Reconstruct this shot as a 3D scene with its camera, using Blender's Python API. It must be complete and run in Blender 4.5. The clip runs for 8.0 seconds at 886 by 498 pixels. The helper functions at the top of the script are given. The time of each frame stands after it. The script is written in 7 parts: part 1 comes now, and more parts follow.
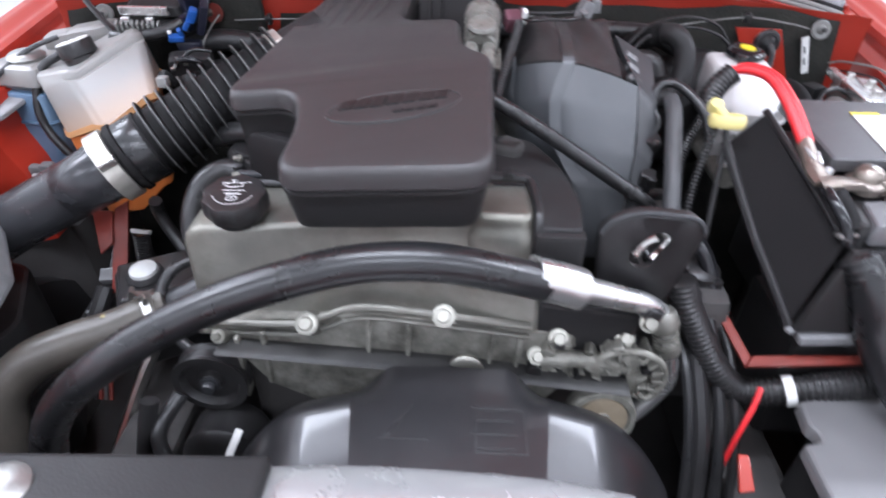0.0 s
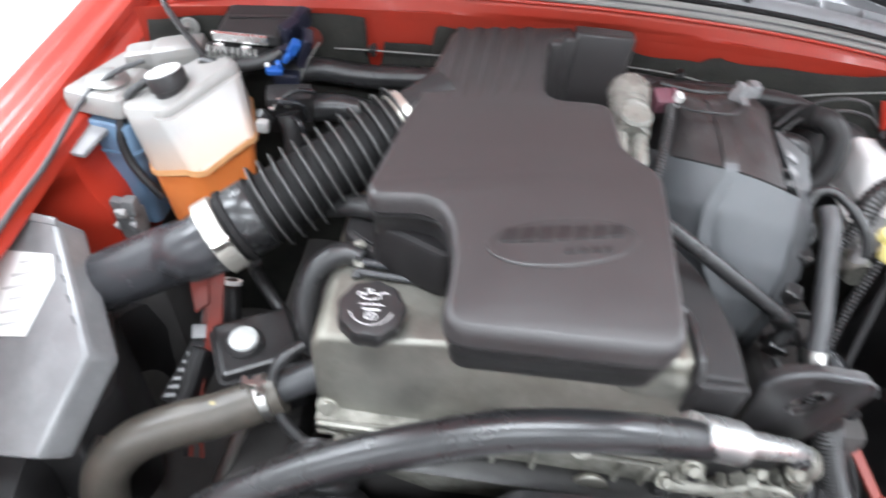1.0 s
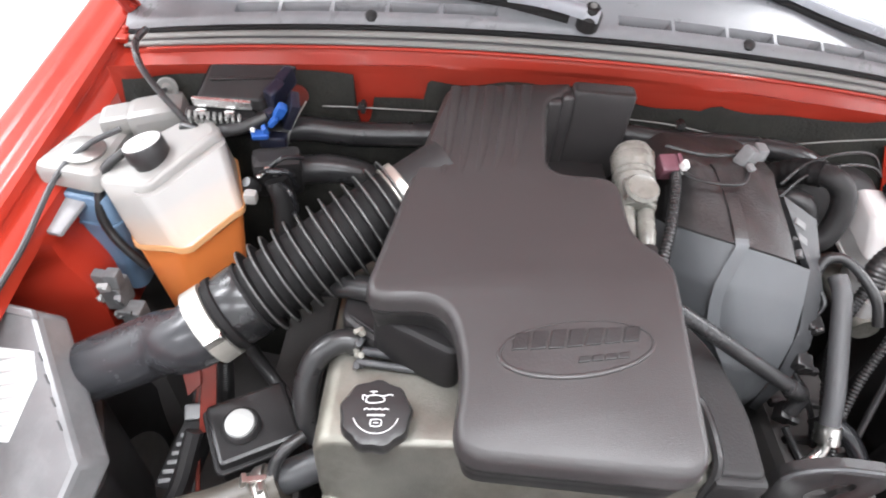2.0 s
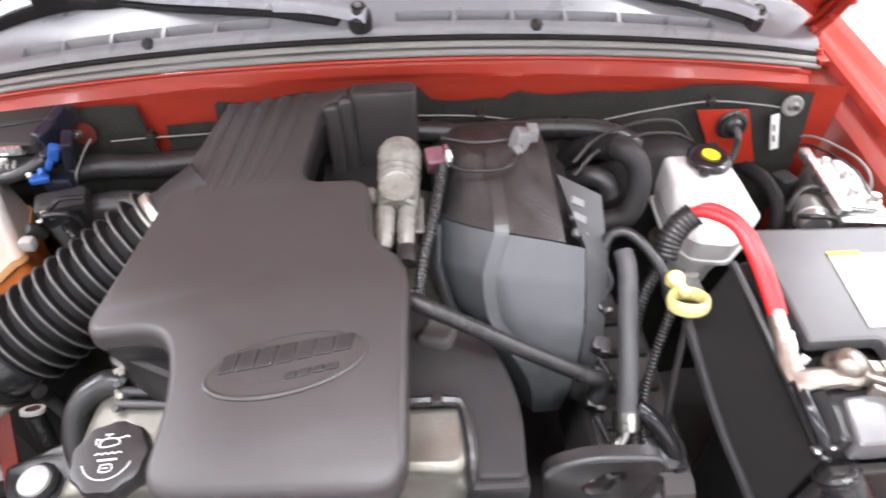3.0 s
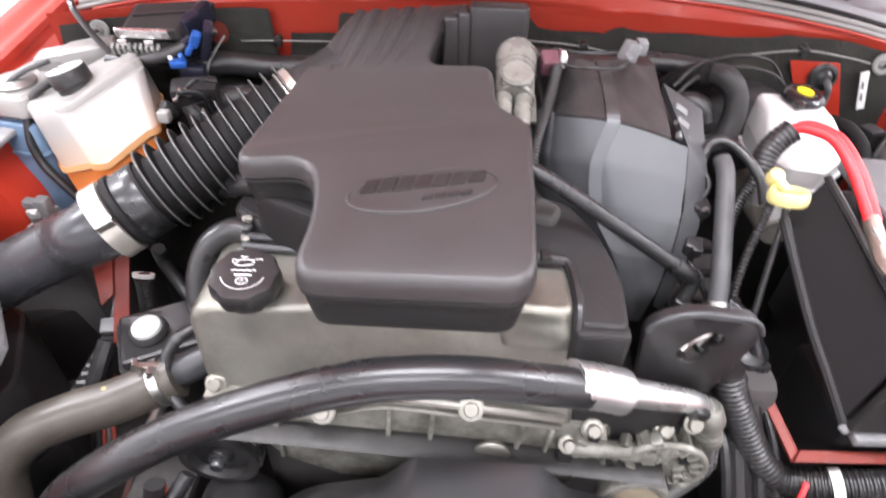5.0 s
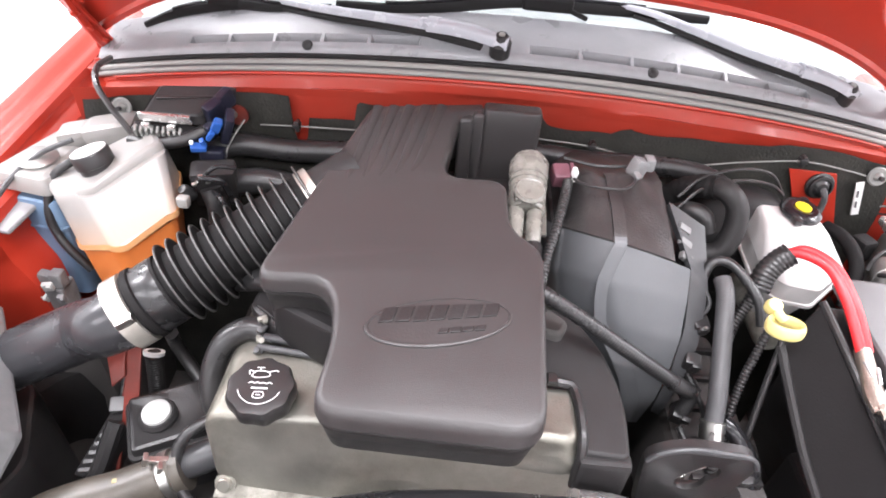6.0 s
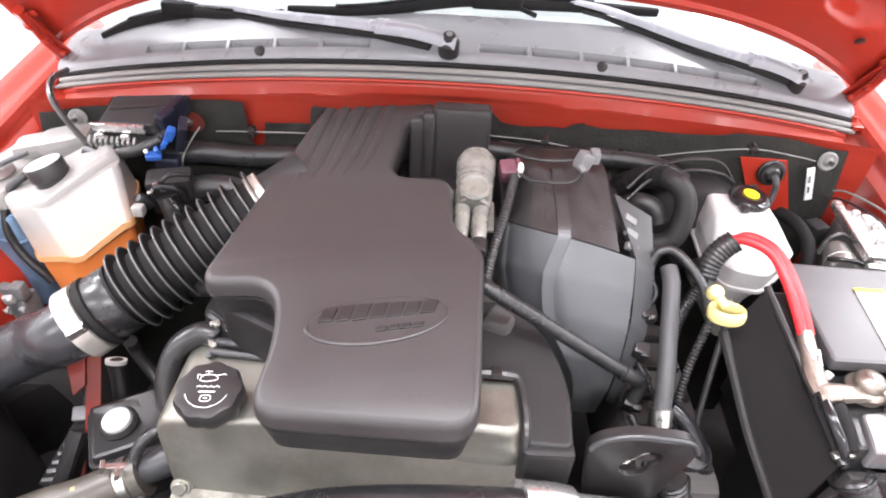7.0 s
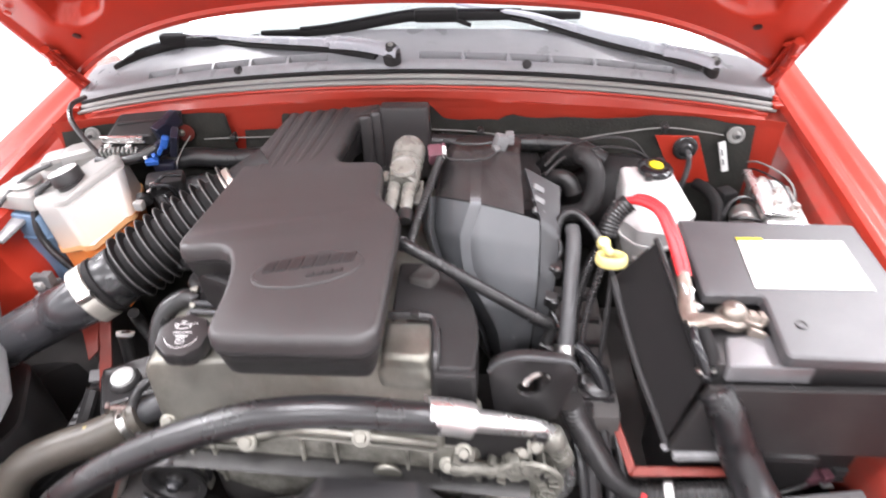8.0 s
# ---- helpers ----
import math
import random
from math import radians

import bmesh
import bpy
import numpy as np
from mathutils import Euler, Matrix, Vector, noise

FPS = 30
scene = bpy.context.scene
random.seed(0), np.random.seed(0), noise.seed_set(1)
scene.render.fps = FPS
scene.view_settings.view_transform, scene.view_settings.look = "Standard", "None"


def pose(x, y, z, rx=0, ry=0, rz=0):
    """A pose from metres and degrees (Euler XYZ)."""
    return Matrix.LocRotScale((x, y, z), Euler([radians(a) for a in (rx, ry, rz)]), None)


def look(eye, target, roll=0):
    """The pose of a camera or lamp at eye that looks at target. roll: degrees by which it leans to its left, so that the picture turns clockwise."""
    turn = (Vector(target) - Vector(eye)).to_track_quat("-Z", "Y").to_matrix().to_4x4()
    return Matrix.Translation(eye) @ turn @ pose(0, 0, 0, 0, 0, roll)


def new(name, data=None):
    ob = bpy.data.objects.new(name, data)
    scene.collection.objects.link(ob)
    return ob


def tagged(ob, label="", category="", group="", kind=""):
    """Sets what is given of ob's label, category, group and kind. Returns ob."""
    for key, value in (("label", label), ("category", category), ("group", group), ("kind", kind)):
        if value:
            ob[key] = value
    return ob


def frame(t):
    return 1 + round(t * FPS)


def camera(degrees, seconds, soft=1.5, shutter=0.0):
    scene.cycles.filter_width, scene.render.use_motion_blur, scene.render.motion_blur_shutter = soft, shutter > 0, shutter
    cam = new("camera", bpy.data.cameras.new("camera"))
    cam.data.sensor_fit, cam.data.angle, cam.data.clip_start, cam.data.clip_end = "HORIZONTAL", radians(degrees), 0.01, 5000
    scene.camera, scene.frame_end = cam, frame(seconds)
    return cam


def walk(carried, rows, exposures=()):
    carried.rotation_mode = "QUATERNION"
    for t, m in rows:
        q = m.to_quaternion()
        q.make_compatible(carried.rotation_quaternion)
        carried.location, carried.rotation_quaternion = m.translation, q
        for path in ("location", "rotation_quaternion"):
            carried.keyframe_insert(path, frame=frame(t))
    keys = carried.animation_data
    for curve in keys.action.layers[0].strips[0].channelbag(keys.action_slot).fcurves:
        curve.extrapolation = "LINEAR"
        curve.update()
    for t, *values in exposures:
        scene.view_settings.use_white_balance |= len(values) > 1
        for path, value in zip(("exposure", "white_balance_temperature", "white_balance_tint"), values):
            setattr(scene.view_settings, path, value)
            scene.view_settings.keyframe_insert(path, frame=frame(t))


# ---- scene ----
# camera and its walk
cam = camera(73.0, 8.0, soft=1.8, shutter=0.5)
PATH = [
    (0, (0.006, -0.337, 1.3), (-0.034, 1.273, 0.114), 0.9),
    (0.5, (-0.115, -0.255, 1.363), (-0.094, 1.304, 0.111), 5.5),
    (1, (-0.186, -0.16, 1.435), (-0.189, 1.287, 0.054), 6.0),
    (1.2, (-0.251, -0.107, 1.458), (-0.198, 1.3, 0.038), 9.3),
    (2.3, (-0.167, -0.039, 1.503), (-0.126, 1.37, 0.085), 3.9),
    (2.5, (-0.083, -0.027, 1.482), (-0.058, 1.429, 0.111), 2.5),
    (3, (0.069, -0.036, 1.48), (0.111, 1.408, 0.097), -1.6),
    (3.5, (0.155, -0.091, 1.463), (0.193, 1.38, 0.108), -3.6),
    (4, (0.173, -0.153, 1.397), (0.199, 1.313, 0.036), -6.0),
    (4.5, (0.023, -0.185, 1.373), (0.049, 1.313, 0.049), -1.3),
    (4.7, (-0.006, -0.211, 1.35), (-0.017, 1.302, 0.042), 0.1),
    (5.8, (-0.063, -0.141, 1.487), (-0.091, 1.388, 0.198), 4.8),
    (6, (-0.063, -0.141, 1.484), (-0.083, 1.405, 0.216), 4.9),
    (6.5, (-0.041, -0.141, 1.483), (-0.058, 1.396, 0.203), 4.9),
    (7, (0.001, -0.146, 1.492), (-0.009, 1.4, 0.223), 3.1),
    (7.5, (0.054, -0.163, 1.534), (-0.003, 1.386, 0.271), 0.1),
    (8, (0.167, -0.305, 1.523), (0.021, 1.28, 0.313), -2.4),
]
walk(cam, [(t, look(eye, target, roll)) for t, eye, target, roll in PATH],
     exposures=[(0, -0.57, 5800, 13), (0.5, -0.24, 5900, 11), (1, -0.03, 6050, 7), (2.5, -0.04, 6400, 12), (3.5, 0.12, 6400, 13), (4.5, 0.14, 6400, 16), (6, 0.17, 6480, 15), (7, 0.19, 6500, 15), (8, 0.1, 6500, 15)])

# ---- light: a white workshop with long ceiling lights ----
world = bpy.data.worlds.new("workshop_air")
world.use_nodes = True
world.node_tree.nodes["Background"].inputs[0].default_value = (0.9, 0.95, 1.0, 1)
world.node_tree.nodes["Background"].inputs[1].default_value = 0.1
scene.world = world
scene.view_settings.exposure = 0.0
# x, y and watts of each ceiling light
LAMPS = [(0.0, -0.1, 70), (-2.6, -2.2, 65), (0.0, -2.0, 65), (2.6, -2.2, 65), (-3.0, 0.4, 115), (3.0, 0.4, 115), (-2.6, 1.9, 110), (2.6, 1.9, 110)]
CEILING = 3.1


# ---- materials ----
def node(nt, kind, **values):
    n = nt.nodes.new(kind)
    for k, v in values.items():
        n.inputs[k.replace("_", " ")].default_value = v
    return n


def mat(name, base, rough=0.5, metal=0.0, var=0.15, scale=18.0, grain=350.0, bump=0.08, rvar=0.12,
        dust=None, dust_amount=0.0, coat=0.0, trans=0.0, sss=0.0, ior=1.45, spec=0.5, per_object=0.0):
    m = bpy.data.materials.new(name)
    m.use_nodes = True
    nt = m.node_tree
    b = nt.nodes["Principled BSDF"]
    tc = nt.nodes.new("ShaderNodeTexCoord")
    big = node(nt, "ShaderNodeTexNoise", Scale=scale, Detail=5.0, Roughness=0.6)
    fine = node(nt, "ShaderNodeTexNoise", Scale=grain, Detail=2.0)
    for n in (big, fine):
        nt.links.new(tc.outputs["Object"], n.inputs["Vector"])
    lo = [c * (1 - var) for c in base]
    hi = [min(1, c * (1 + var)) for c in base]
    ramp = nt.nodes.new("ShaderNodeMix")
    ramp.data_type = "RGBA"
    ramp.inputs[6].default_value, ramp.inputs[7].default_value = (*lo, 1), (*hi, 1)
    nt.links.new(big.outputs["Fac"], ramp.inputs[0])
    colour = ramp.outputs[2]
    if dust:
        patch = node(nt, "ShaderNodeTexNoise", Scale=scale * 0.45, Detail=8.0, Roughness=0.7)
        nt.links.new(tc.outputs["Object"], patch.inputs["Vector"])
        lim = nt.nodes.new("ShaderNodeMapRange")
        lim.inputs[1].default_value, lim.inputs[2].default_value = 0.45, 0.72
        lim.inputs[4].default_value = dust_amount
        nt.links.new(patch.outputs["Fac"], lim.inputs[0])
        over = nt.nodes.new("ShaderNodeMix")
        over.data_type = "RGBA"
        over.inputs[7].default_value = (*dust, 1)
        nt.links.new(lim.outputs[0], over.inputs[0])
        nt.links.new(colour, over.inputs[6])
        colour = over.outputs[2]
    nt.links.new(colour, b.inputs["Base Color"])
    rr = nt.nodes.new("ShaderNodeMapRange")
    rr.inputs[3].default_value, rr.inputs[4].default_value = max(0.02, rough - rvar), min(1, rough + rvar)
    nt.links.new(big.outputs["Fac"], rr.inputs[0])
    nt.links.new(rr.outputs[0], b.inputs["Roughness"])
    b.inputs["Metallic"].default_value = metal
    b.inputs["IOR"].default_value = ior
    b.inputs["Specular IOR Level"].default_value = spec
    b.inputs["Coat Weight"].default_value = coat
    b.inputs["Coat Roughness"].default_value = 0.06
    b.inputs["Transmission Weight"].default_value = trans
    if sss:
        b.inputs["Subsurface Weight"].default_value = sss
        b.inputs["Subsurface Radius"].default_value = (0.02, 0.016, 0.012)
    if bump:
        bp = node(nt, "ShaderNodeBump", Strength=bump, Distance=0.002)
        nt.links.new(fine.outputs["Fac"], bp.inputs["Height"])
        nt.links.new(bp.outputs[0], b.inputs["Normal"])
    return m


COVER = mat("grained_cover_plastic", (0.034, 0.0312, 0.0312), 0.36, bump=0.16, grain=900, var=0.06)
BLACK = mat("black_plastic", (0.020, 0.0192, 0.0195), 0.34, bump=0.1, dust=(0.05, 0.047, 0.045), dust_amount=0.1)
MARK = mat("faint_moulded_mark", (0.03, 0.029, 0.03), 0.3, bump=0)
GLOSS = mat("glossy_black_plastic", (0.013, 0.013, 0.0145), 0.15, rvar=0.06, bump=0.04, dust=(0.08, 0.08, 0.08), dust_amount=0.08)
BELT = mat("worn_belt_rubber", (0.030, 0.029, 0.0285), 0.5, bump=0.3, grain=500, dust=(0.12, 0.12, 0.11), dust_amount=0.3)
# grimy red, with the shadow over half-hidden parts put into its colour
DARKRED = mat("grimy_shaded_red_paint", (0.17, 0.022, 0.013), 0.5, var=0.3, bump=0.1, dust=(0.05, 0.035, 0.03), dust_amount=0.6)
PALEGREY = mat("grey_lid_plastic", (0.13, 0.128, 0.13), 0.34, var=0.06, bump=0.06, grain=600, spec=0.5, dust=(0.12, 0.118, 0.115), dust_amount=0.3)
MATTE = mat("dull_black_plastic", (0.021, 0.020, 0.0203), 0.5, bump=0.15, spec=0.28, dust=(0.05, 0.046, 0.042), dust_amount=0.15)
# rib crests: dusty wear, plus the highlight along them put into the colour
WORN = mat("worn_dusty_highlit_edge", (0.065, 0.064, 0.062), 0.35, var=0.3, scale=60, bump=0.1)
RUBBER = mat("black_rubber", (0.019, 0.0188, 0.0195), 0.3, bump=0.1, dust=(0.07, 0.065, 0.06), dust_amount=0.15)
HOSE = mat("shiny_hose_rubber", (0.011, 0.011, 0.0118), 0.28, bump=0.05, rvar=0.08, spec=0.7, dust=(0.08, 0.08, 0.08), dust_amount=0.05)
OLDHOSE = mat("brown_aged_hose_rubber", (0.055, 0.049, 0.041), 0.36, bump=0.12, dust=(0.13, 0.115, 0.09), dust_amount=0.35)
GREYHOSE = mat("grey_braided_hose", (0.05, 0.05, 0.052), 0.45, bump=0.3, grain=700)
GREY = mat("grey_housing_plastic", (0.078, 0.0815, 0.086), 0.4, bump=0.1, grain=600, var=0.1, dust=(0.13, 0.125, 0.12), dust_amount=0.15)
FLANGE = mat("dark_grey_flange_plastic", (0.04, 0.041, 0.043), 0.4, bump=0.1, grain=600)
SLOT = mat("pale_grey_slot_plastic", (0.14, 0.14, 0.14), 0.5, bump=0.1)
LIDGREY = mat("dusty_grey_box_plastic", (0.135, 0.135, 0.137), 0.34, bump=0.1, grain=600, spec=0.8, dust=(0.3, 0.3, 0.3), dust_amount=0.4)
COWL = mat("weathered_cowl_plastic", (0.18, 0.18, 0.19), 0.3, bump=0.15, grain=500, var=0.12, dust=(0.32, 0.32, 0.32), dust_amount=0.3)
ARM = mat("satin_wiper_paint", (0.26, 0.265, 0.29), 0.26, bump=0.05, spec=0.8)
RED = mat("red_body_paint", (0.34, 0.026, 0.013), 0.3, var=0.06, bump=0.0, coat=0.1, rvar=0.04, spec=0.35, dust=(0.36, 0.09, 0.06), dust_amount=0.12)
REDDIRT = mat("dusty_red_apron_paint", (0.26, 0.024, 0.015), 0.42, var=0.2, bump=0.04, coat=0.1, spec=0.35, dust=(0.13, 0.06, 0.045), dust_amount=0.6)
BULKRED = mat("dull_red_bulkhead_paint", (0.30, 0.027, 0.015), 0.4, var=0.12, scale=9, bump=0.03, coat=0.05, rvar=0.08, spec=0.3, dust=(0.20, 0.065, 0.045), dust_amount=0.25)
ALU = mat("cast_aluminium", (0.225, 0.22, 0.195), 0.42, metal=0.7, var=0.4, scale=14, bump=0.16, grain=420, rvar=0.14, dust=(0.085, 0.075, 0.05), dust_amount=0.65)
BEIGE = mat("rust_stained_beige_metal", (0.34, 0.28, 0.2), 0.5, metal=0.3, var=0.3, scale=50, bump=0.2)
OLDALU = mat("stained_cast_aluminium", (0.27, 0.262, 0.23), 0.5, metal=0.4, var=0.85, scale=36, bump=0.5, grain=260, dust=(0.035, 0.031, 0.021), dust_amount=0.85)
SHROUD = mat("glossy_black_shroud_plastic", (0.017, 0.0163, 0.0175), 0.32, coat=0.25, rvar=0.05, bump=0.05, spec=0.75, dust=(0.09, 0.088, 0.09), dust_amount=0.12)
TANKMETAL = mat("satin_pale_metal", (0.52, 0.52, 0.52), 0.26, metal=0.6, var=0.08, bump=0.04)
SILVER = mat("bright_aluminium", (0.72, 0.72, 0.71), 0.27, metal=0.9, var=0.12, bump=0.06, dust=(0.5, 0.5, 0.48), dust_amount=0.25)
STEEL = mat("zinc_steel", (0.62, 0.61, 0.58), 0.3, metal=1.0, var=0.15, bump=0.1)
PALEZINC = mat("pale_zinc_bolt", (0.30, 0.29, 0.255), 0.35, metal=0.9, var=0.25, bump=0.15)
COPPER = mat("tarnished_copper", (0.25, 0.215, 0.185), 0.33, metal=0.75, var=0.45, scale=60, bump=0.3, dust=(0.36, 0.32, 0.29), dust_amount=0.4)
TANK = mat("milky_tank_plastic", (0.265, 0.257, 0.245), 0.34, var=0.05, bump=0.05, sss=0.25)
STAINED = mat("milky_tank_plastic_stained_by_coolant", (0.265, 0.257, 0.245), 0.34, var=0.05, bump=0.05, sss=0.1)
SEAMORANGE = mat("pale_orange_tank_seam", (0.62, 0.33, 0.15), 0.38, var=0.1, bump=0.03, sss=0.2)
AMBER = mat("orange_coolant_behind_plastic", (0.75, 0.22, 0.055), 0.38, var=0.15, scale=9, bump=0.03, sss=0.2)
BLUE = mat("blue_washer_fluid_behind_plastic", (0.115, 0.18, 0.265), 0.42, var=0.2, scale=8, bump=0.04, sss=0.1)
DISC = mat("scuffed_pale_plastic", (0.42, 0.42, 0.41), 0.4, var=0.2, scale=90, bump=0.1)
WHITE = mat("white_plastic", (0.66, 0.65, 0.63), 0.4, var=0.05, bump=0.04)
LABEL = mat("paper_label", (0.72, 0.72, 0.7), 0.55, var=0.06, bump=0.02)
INK = mat("dark_print", (0.05, 0.05, 0.05), 0.6, bump=0)
PRINT = mat("white_print", (0.8, 0.8, 0.8), 0.5, bump=0)
YELLOW = mat("yellow_plastic", (0.64, 0.55, 0.22), 0.38, var=0.08, bump=0.04, sss=0.1)
YCAP = mat("yellow_label", (0.8, 0.62, 0.02), 0.45, bump=0)
OCHRE = mat("faded_ochre_paint", (0.3, 0.25, 0.12), 0.6, var=0.3, scale=90, bump=0)
CABLERED = mat("red_cable_sheath", (0.72, 0.03, 0.035), 0.35, var=0.06, bump=0.03)
BLUECON = mat("blue_connector_plastic", (0.02, 0.085, 0.32), 0.36, var=0.35, scale=60, bump=0)
PINK = mat("magenta_connector_plastic", (0.12, 0.05, 0.065), 0.45, var=0.4, scale=90, bump=0)
FELT = mat("black_firewall_insulation", (0.024, 0.0238, 0.0215), 0.85, var=0.35, scale=30, grain=220, bump=0.6, spec=0.15, dust=(0.05, 0.05, 0.04), dust_amount=0.4)
# dark tone of low parts; on the lower inner wing it stands for shade
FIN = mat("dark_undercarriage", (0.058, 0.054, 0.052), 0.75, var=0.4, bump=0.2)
SEAL = mat("grey_weatherstrip", (0.20, 0.196, 0.184), 0.5, var=0.15, bump=0.1)
SHELF = mat("glossy_grey_battery_plastic", (0.11, 0.108, 0.112), 0.22, var=0.06, bump=0.04, grain=800, spec=1.0)
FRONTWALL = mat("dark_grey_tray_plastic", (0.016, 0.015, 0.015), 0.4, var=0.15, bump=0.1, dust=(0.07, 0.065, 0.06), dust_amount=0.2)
BRACKETSTEEL = mat("black_painted_steel", (0.015, 0.0142, 0.0146), 0.4, var=0.2, bump=0.15, grain=500, dust=(0.07, 0.066, 0.064), dust_amount=0.25)
BATTOP = mat("satin_battery_cover", (0.05, 0.0485, 0.051), 0.42, var=0.1, bump=0.08, grain=800, spec=0.75, dust=(0.2, 0.2, 0.2), dust_amount=0.1)
VALVE = mat("beige_translucent_plastic", (0.145, 0.14, 0.124), 0.28, var=0.3, scale=60, bump=0.15, sss=0.1, dust=(0.33, 0.32, 0.29), dust_amount=0.35)
BLANKET = mat("black_quilted_insulation", (0.024, 0.0225, 0.0225), 0.42, var=0.3, scale=40, bump=0.35, grain=300, dust=(0.07, 0.064, 0.06), dust_amount=0.3)
RESWHITE = mat("yellowed_white_plastic", (0.56, 0.55, 0.54), 0.38, var=0.12, bump=0.05, dust=(0.4, 0.38, 0.35), dust_amount=0.2)
EMBLEM = mat("dark_recessed_plastic", (0.033, 0.030, 0.030), 0.4, bump=0.1)
# darker than the emblem field: the shadow of the relief put into its colour
RELIEF = mat("shaded_emblem_relief", (0.015, 0.0138, 0.014), 0.42, bump=0.2)
FLAP = mat("dusty_translucent_flap", (0.22, 0.22, 0.225), 0.5, var=0.2, bump=0.1)
PUMP = mat("dusty_dark_grey_plastic", (0.15, 0.15, 0.152), 0.4, var=0.4, scale=70, bump=0.1, dust=(0.3, 0.3, 0.3), dust_amount=0.4)
WIRE = mat("grey_cable_sheath", (0.2, 0.2, 0.19), 0.45, bump=0.1)
DULL = mat("flat_black_neck_plastic", (0.013, 0.0121, 0.0124), 0.45, var=0.2, bump=0.1, spec=0.2, dust=(0.022, 0.020, 0.020), dust_amount=0.2)
WALL = mat("white_workshop_wall", (0.86, 0.86, 0.86), 0.8, var=0.02, scale=2, bump=0.03)
FLOOR = mat("white_epoxy_floor", (0.72, 0.72, 0.72), 0.3, var=0.05, scale=3, bump=0.02)
ROOF = mat("white_ceiling_board", (0.75, 0.75, 0.75), 0.8, var=0.05, scale=2, bump=0.03)
PIPE = mat("dark_grey_pipe_plastic", (0.026, 0.0265, 0.029), 0.26, var=0.08, bump=0.06, grain=700, dust=(0.1, 0.1, 0.1), dust_amount=0.1)
SILVERMETAL = mat("dusty_metal_shield", (0.33, 0.33, 0.315), 0.36, metal=0.75, var=0.3, scale=40, bump=0.15)
# the coolant tints the tank wall just above the seam, which slopes with x
nt = STAINED.node_tree
tc, dot, fade, tint = (nt.nodes.new(k) for k in ("ShaderNodeTexCoord", "ShaderNodeVectorMath", "ShaderNodeMapRange", "ShaderNodeMix"))
dot.operation, tint.data_type = "DOT_PRODUCT", "RGBA"
dot.inputs[1].default_value = (-0.388, 0, 1)
nt.links.new(tc.outputs["Object"], dot.inputs[0])
nt.links.new(dot.outputs["Value"], fade.inputs[0])
fade.inputs[1].default_value, fade.inputs[2].default_value, fade.inputs[3].default_value, fade.inputs[4].default_value = 0.335, 0.38, 0.25, 0.0
old = nt.nodes["Principled BSDF"].inputs["Base Color"].links[0].from_socket
nt.links.new(fade.outputs[0], tint.inputs[0])
nt.links.new(old, tint.inputs[6])
tint.inputs[7].default_value = (0.72, 0.36, 0.14, 1)
nt.links.new(tint.outputs[2], nt.nodes["Principled BSDF"].inputs["Base Color"])
GLASS = bpy.data.materials.new("windscreen_glass")
GLASS.use_nodes = True
g = GLASS.node_tree.nodes["Principled BSDF"]
g.inputs["Base Color"].default_value = (0.86, 0.92, 0.9, 1)
g.inputs["Roughness"].default_value = 0.02
g.inputs["Transmission Weight"].default_value = 1.0
g.inputs["IOR"].default_value = 1.5
DASH = mat("light_grey_dashboard", (0.17, 0.17, 0.175), 0.5, bump=0.2, grain=500)
BELLOWS = mat("dull_bellows_rubber", (0.013, 0.0124, 0.0126), 0.6, bump=0.1, spec=0.12)
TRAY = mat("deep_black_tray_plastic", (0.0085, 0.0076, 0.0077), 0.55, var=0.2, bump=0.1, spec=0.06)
ZINC = mat("pale_galvanised_band", (0.50, 0.48, 0.43), 0.36, metal=0.7, var=0.2, scale=70, bump=0.1)
NAVY = mat("dark_navy_plastic", (0.012, 0.013, 0.024), 0.35, bump=0.05)
LIGHT = bpy.data.materials.new("ceiling_light_diffuser")
LIGHT.use_nodes = True
g = LIGHT.node_tree.nodes["Principled BSDF"]
g.inputs["Emission Color"].default_value = (1, 0.98, 0.95, 1)
g.inputs["Emission Strength"].default_value = 6.0

# ---- helpers for meshes ----
BASE = {}


def V(*p):
    return Vector(p)


def smooth(me, angle=40):
    flags = [not p.select for p in me.polygons]
    me.set_sharp_from_angle(angle=radians(angle))
    me.polygons.foreach_set("use_smooth", flags)


def mesh_of(name, bm, material, base):
    bmesh.ops.recalc_face_normals(bm, faces=bm.faces[:])
    bmesh.ops.translate(bm, verts=bm.verts[:], vec=-base)
    me = bpy.data.meshes.new(name)
    bm.to_mesh(me)
    bm.free()
    me.materials.append(material)
    smooth(me)
    return me


def thing(name, base, label, category, group="", kind=""):
    """An Empty at the base of a thing that has parts."""
    ob = new(name)
    ob.empty_display_size = 0.02
    ob.location = base
    BASE[ob] = Vector(base)
    return tagged(ob, label, category, group, kind)


def part(name, bm, material, parent, label=""):
    base = BASE[parent]
    ob = new(name, mesh_of(name, bm, material, base))
    ob.parent = parent
    BASE[ob] = base
    return tagged(ob, label)


def solid(name, bm, material, base, label, category, group="", kind=""):
    """A thing that is one mesh."""
    base = Vector(base)
    ob = new(name, mesh_of(name, bm, material, base))
    ob.location = base
    BASE[ob] = base
    return tagged(ob, label, category, group, kind)


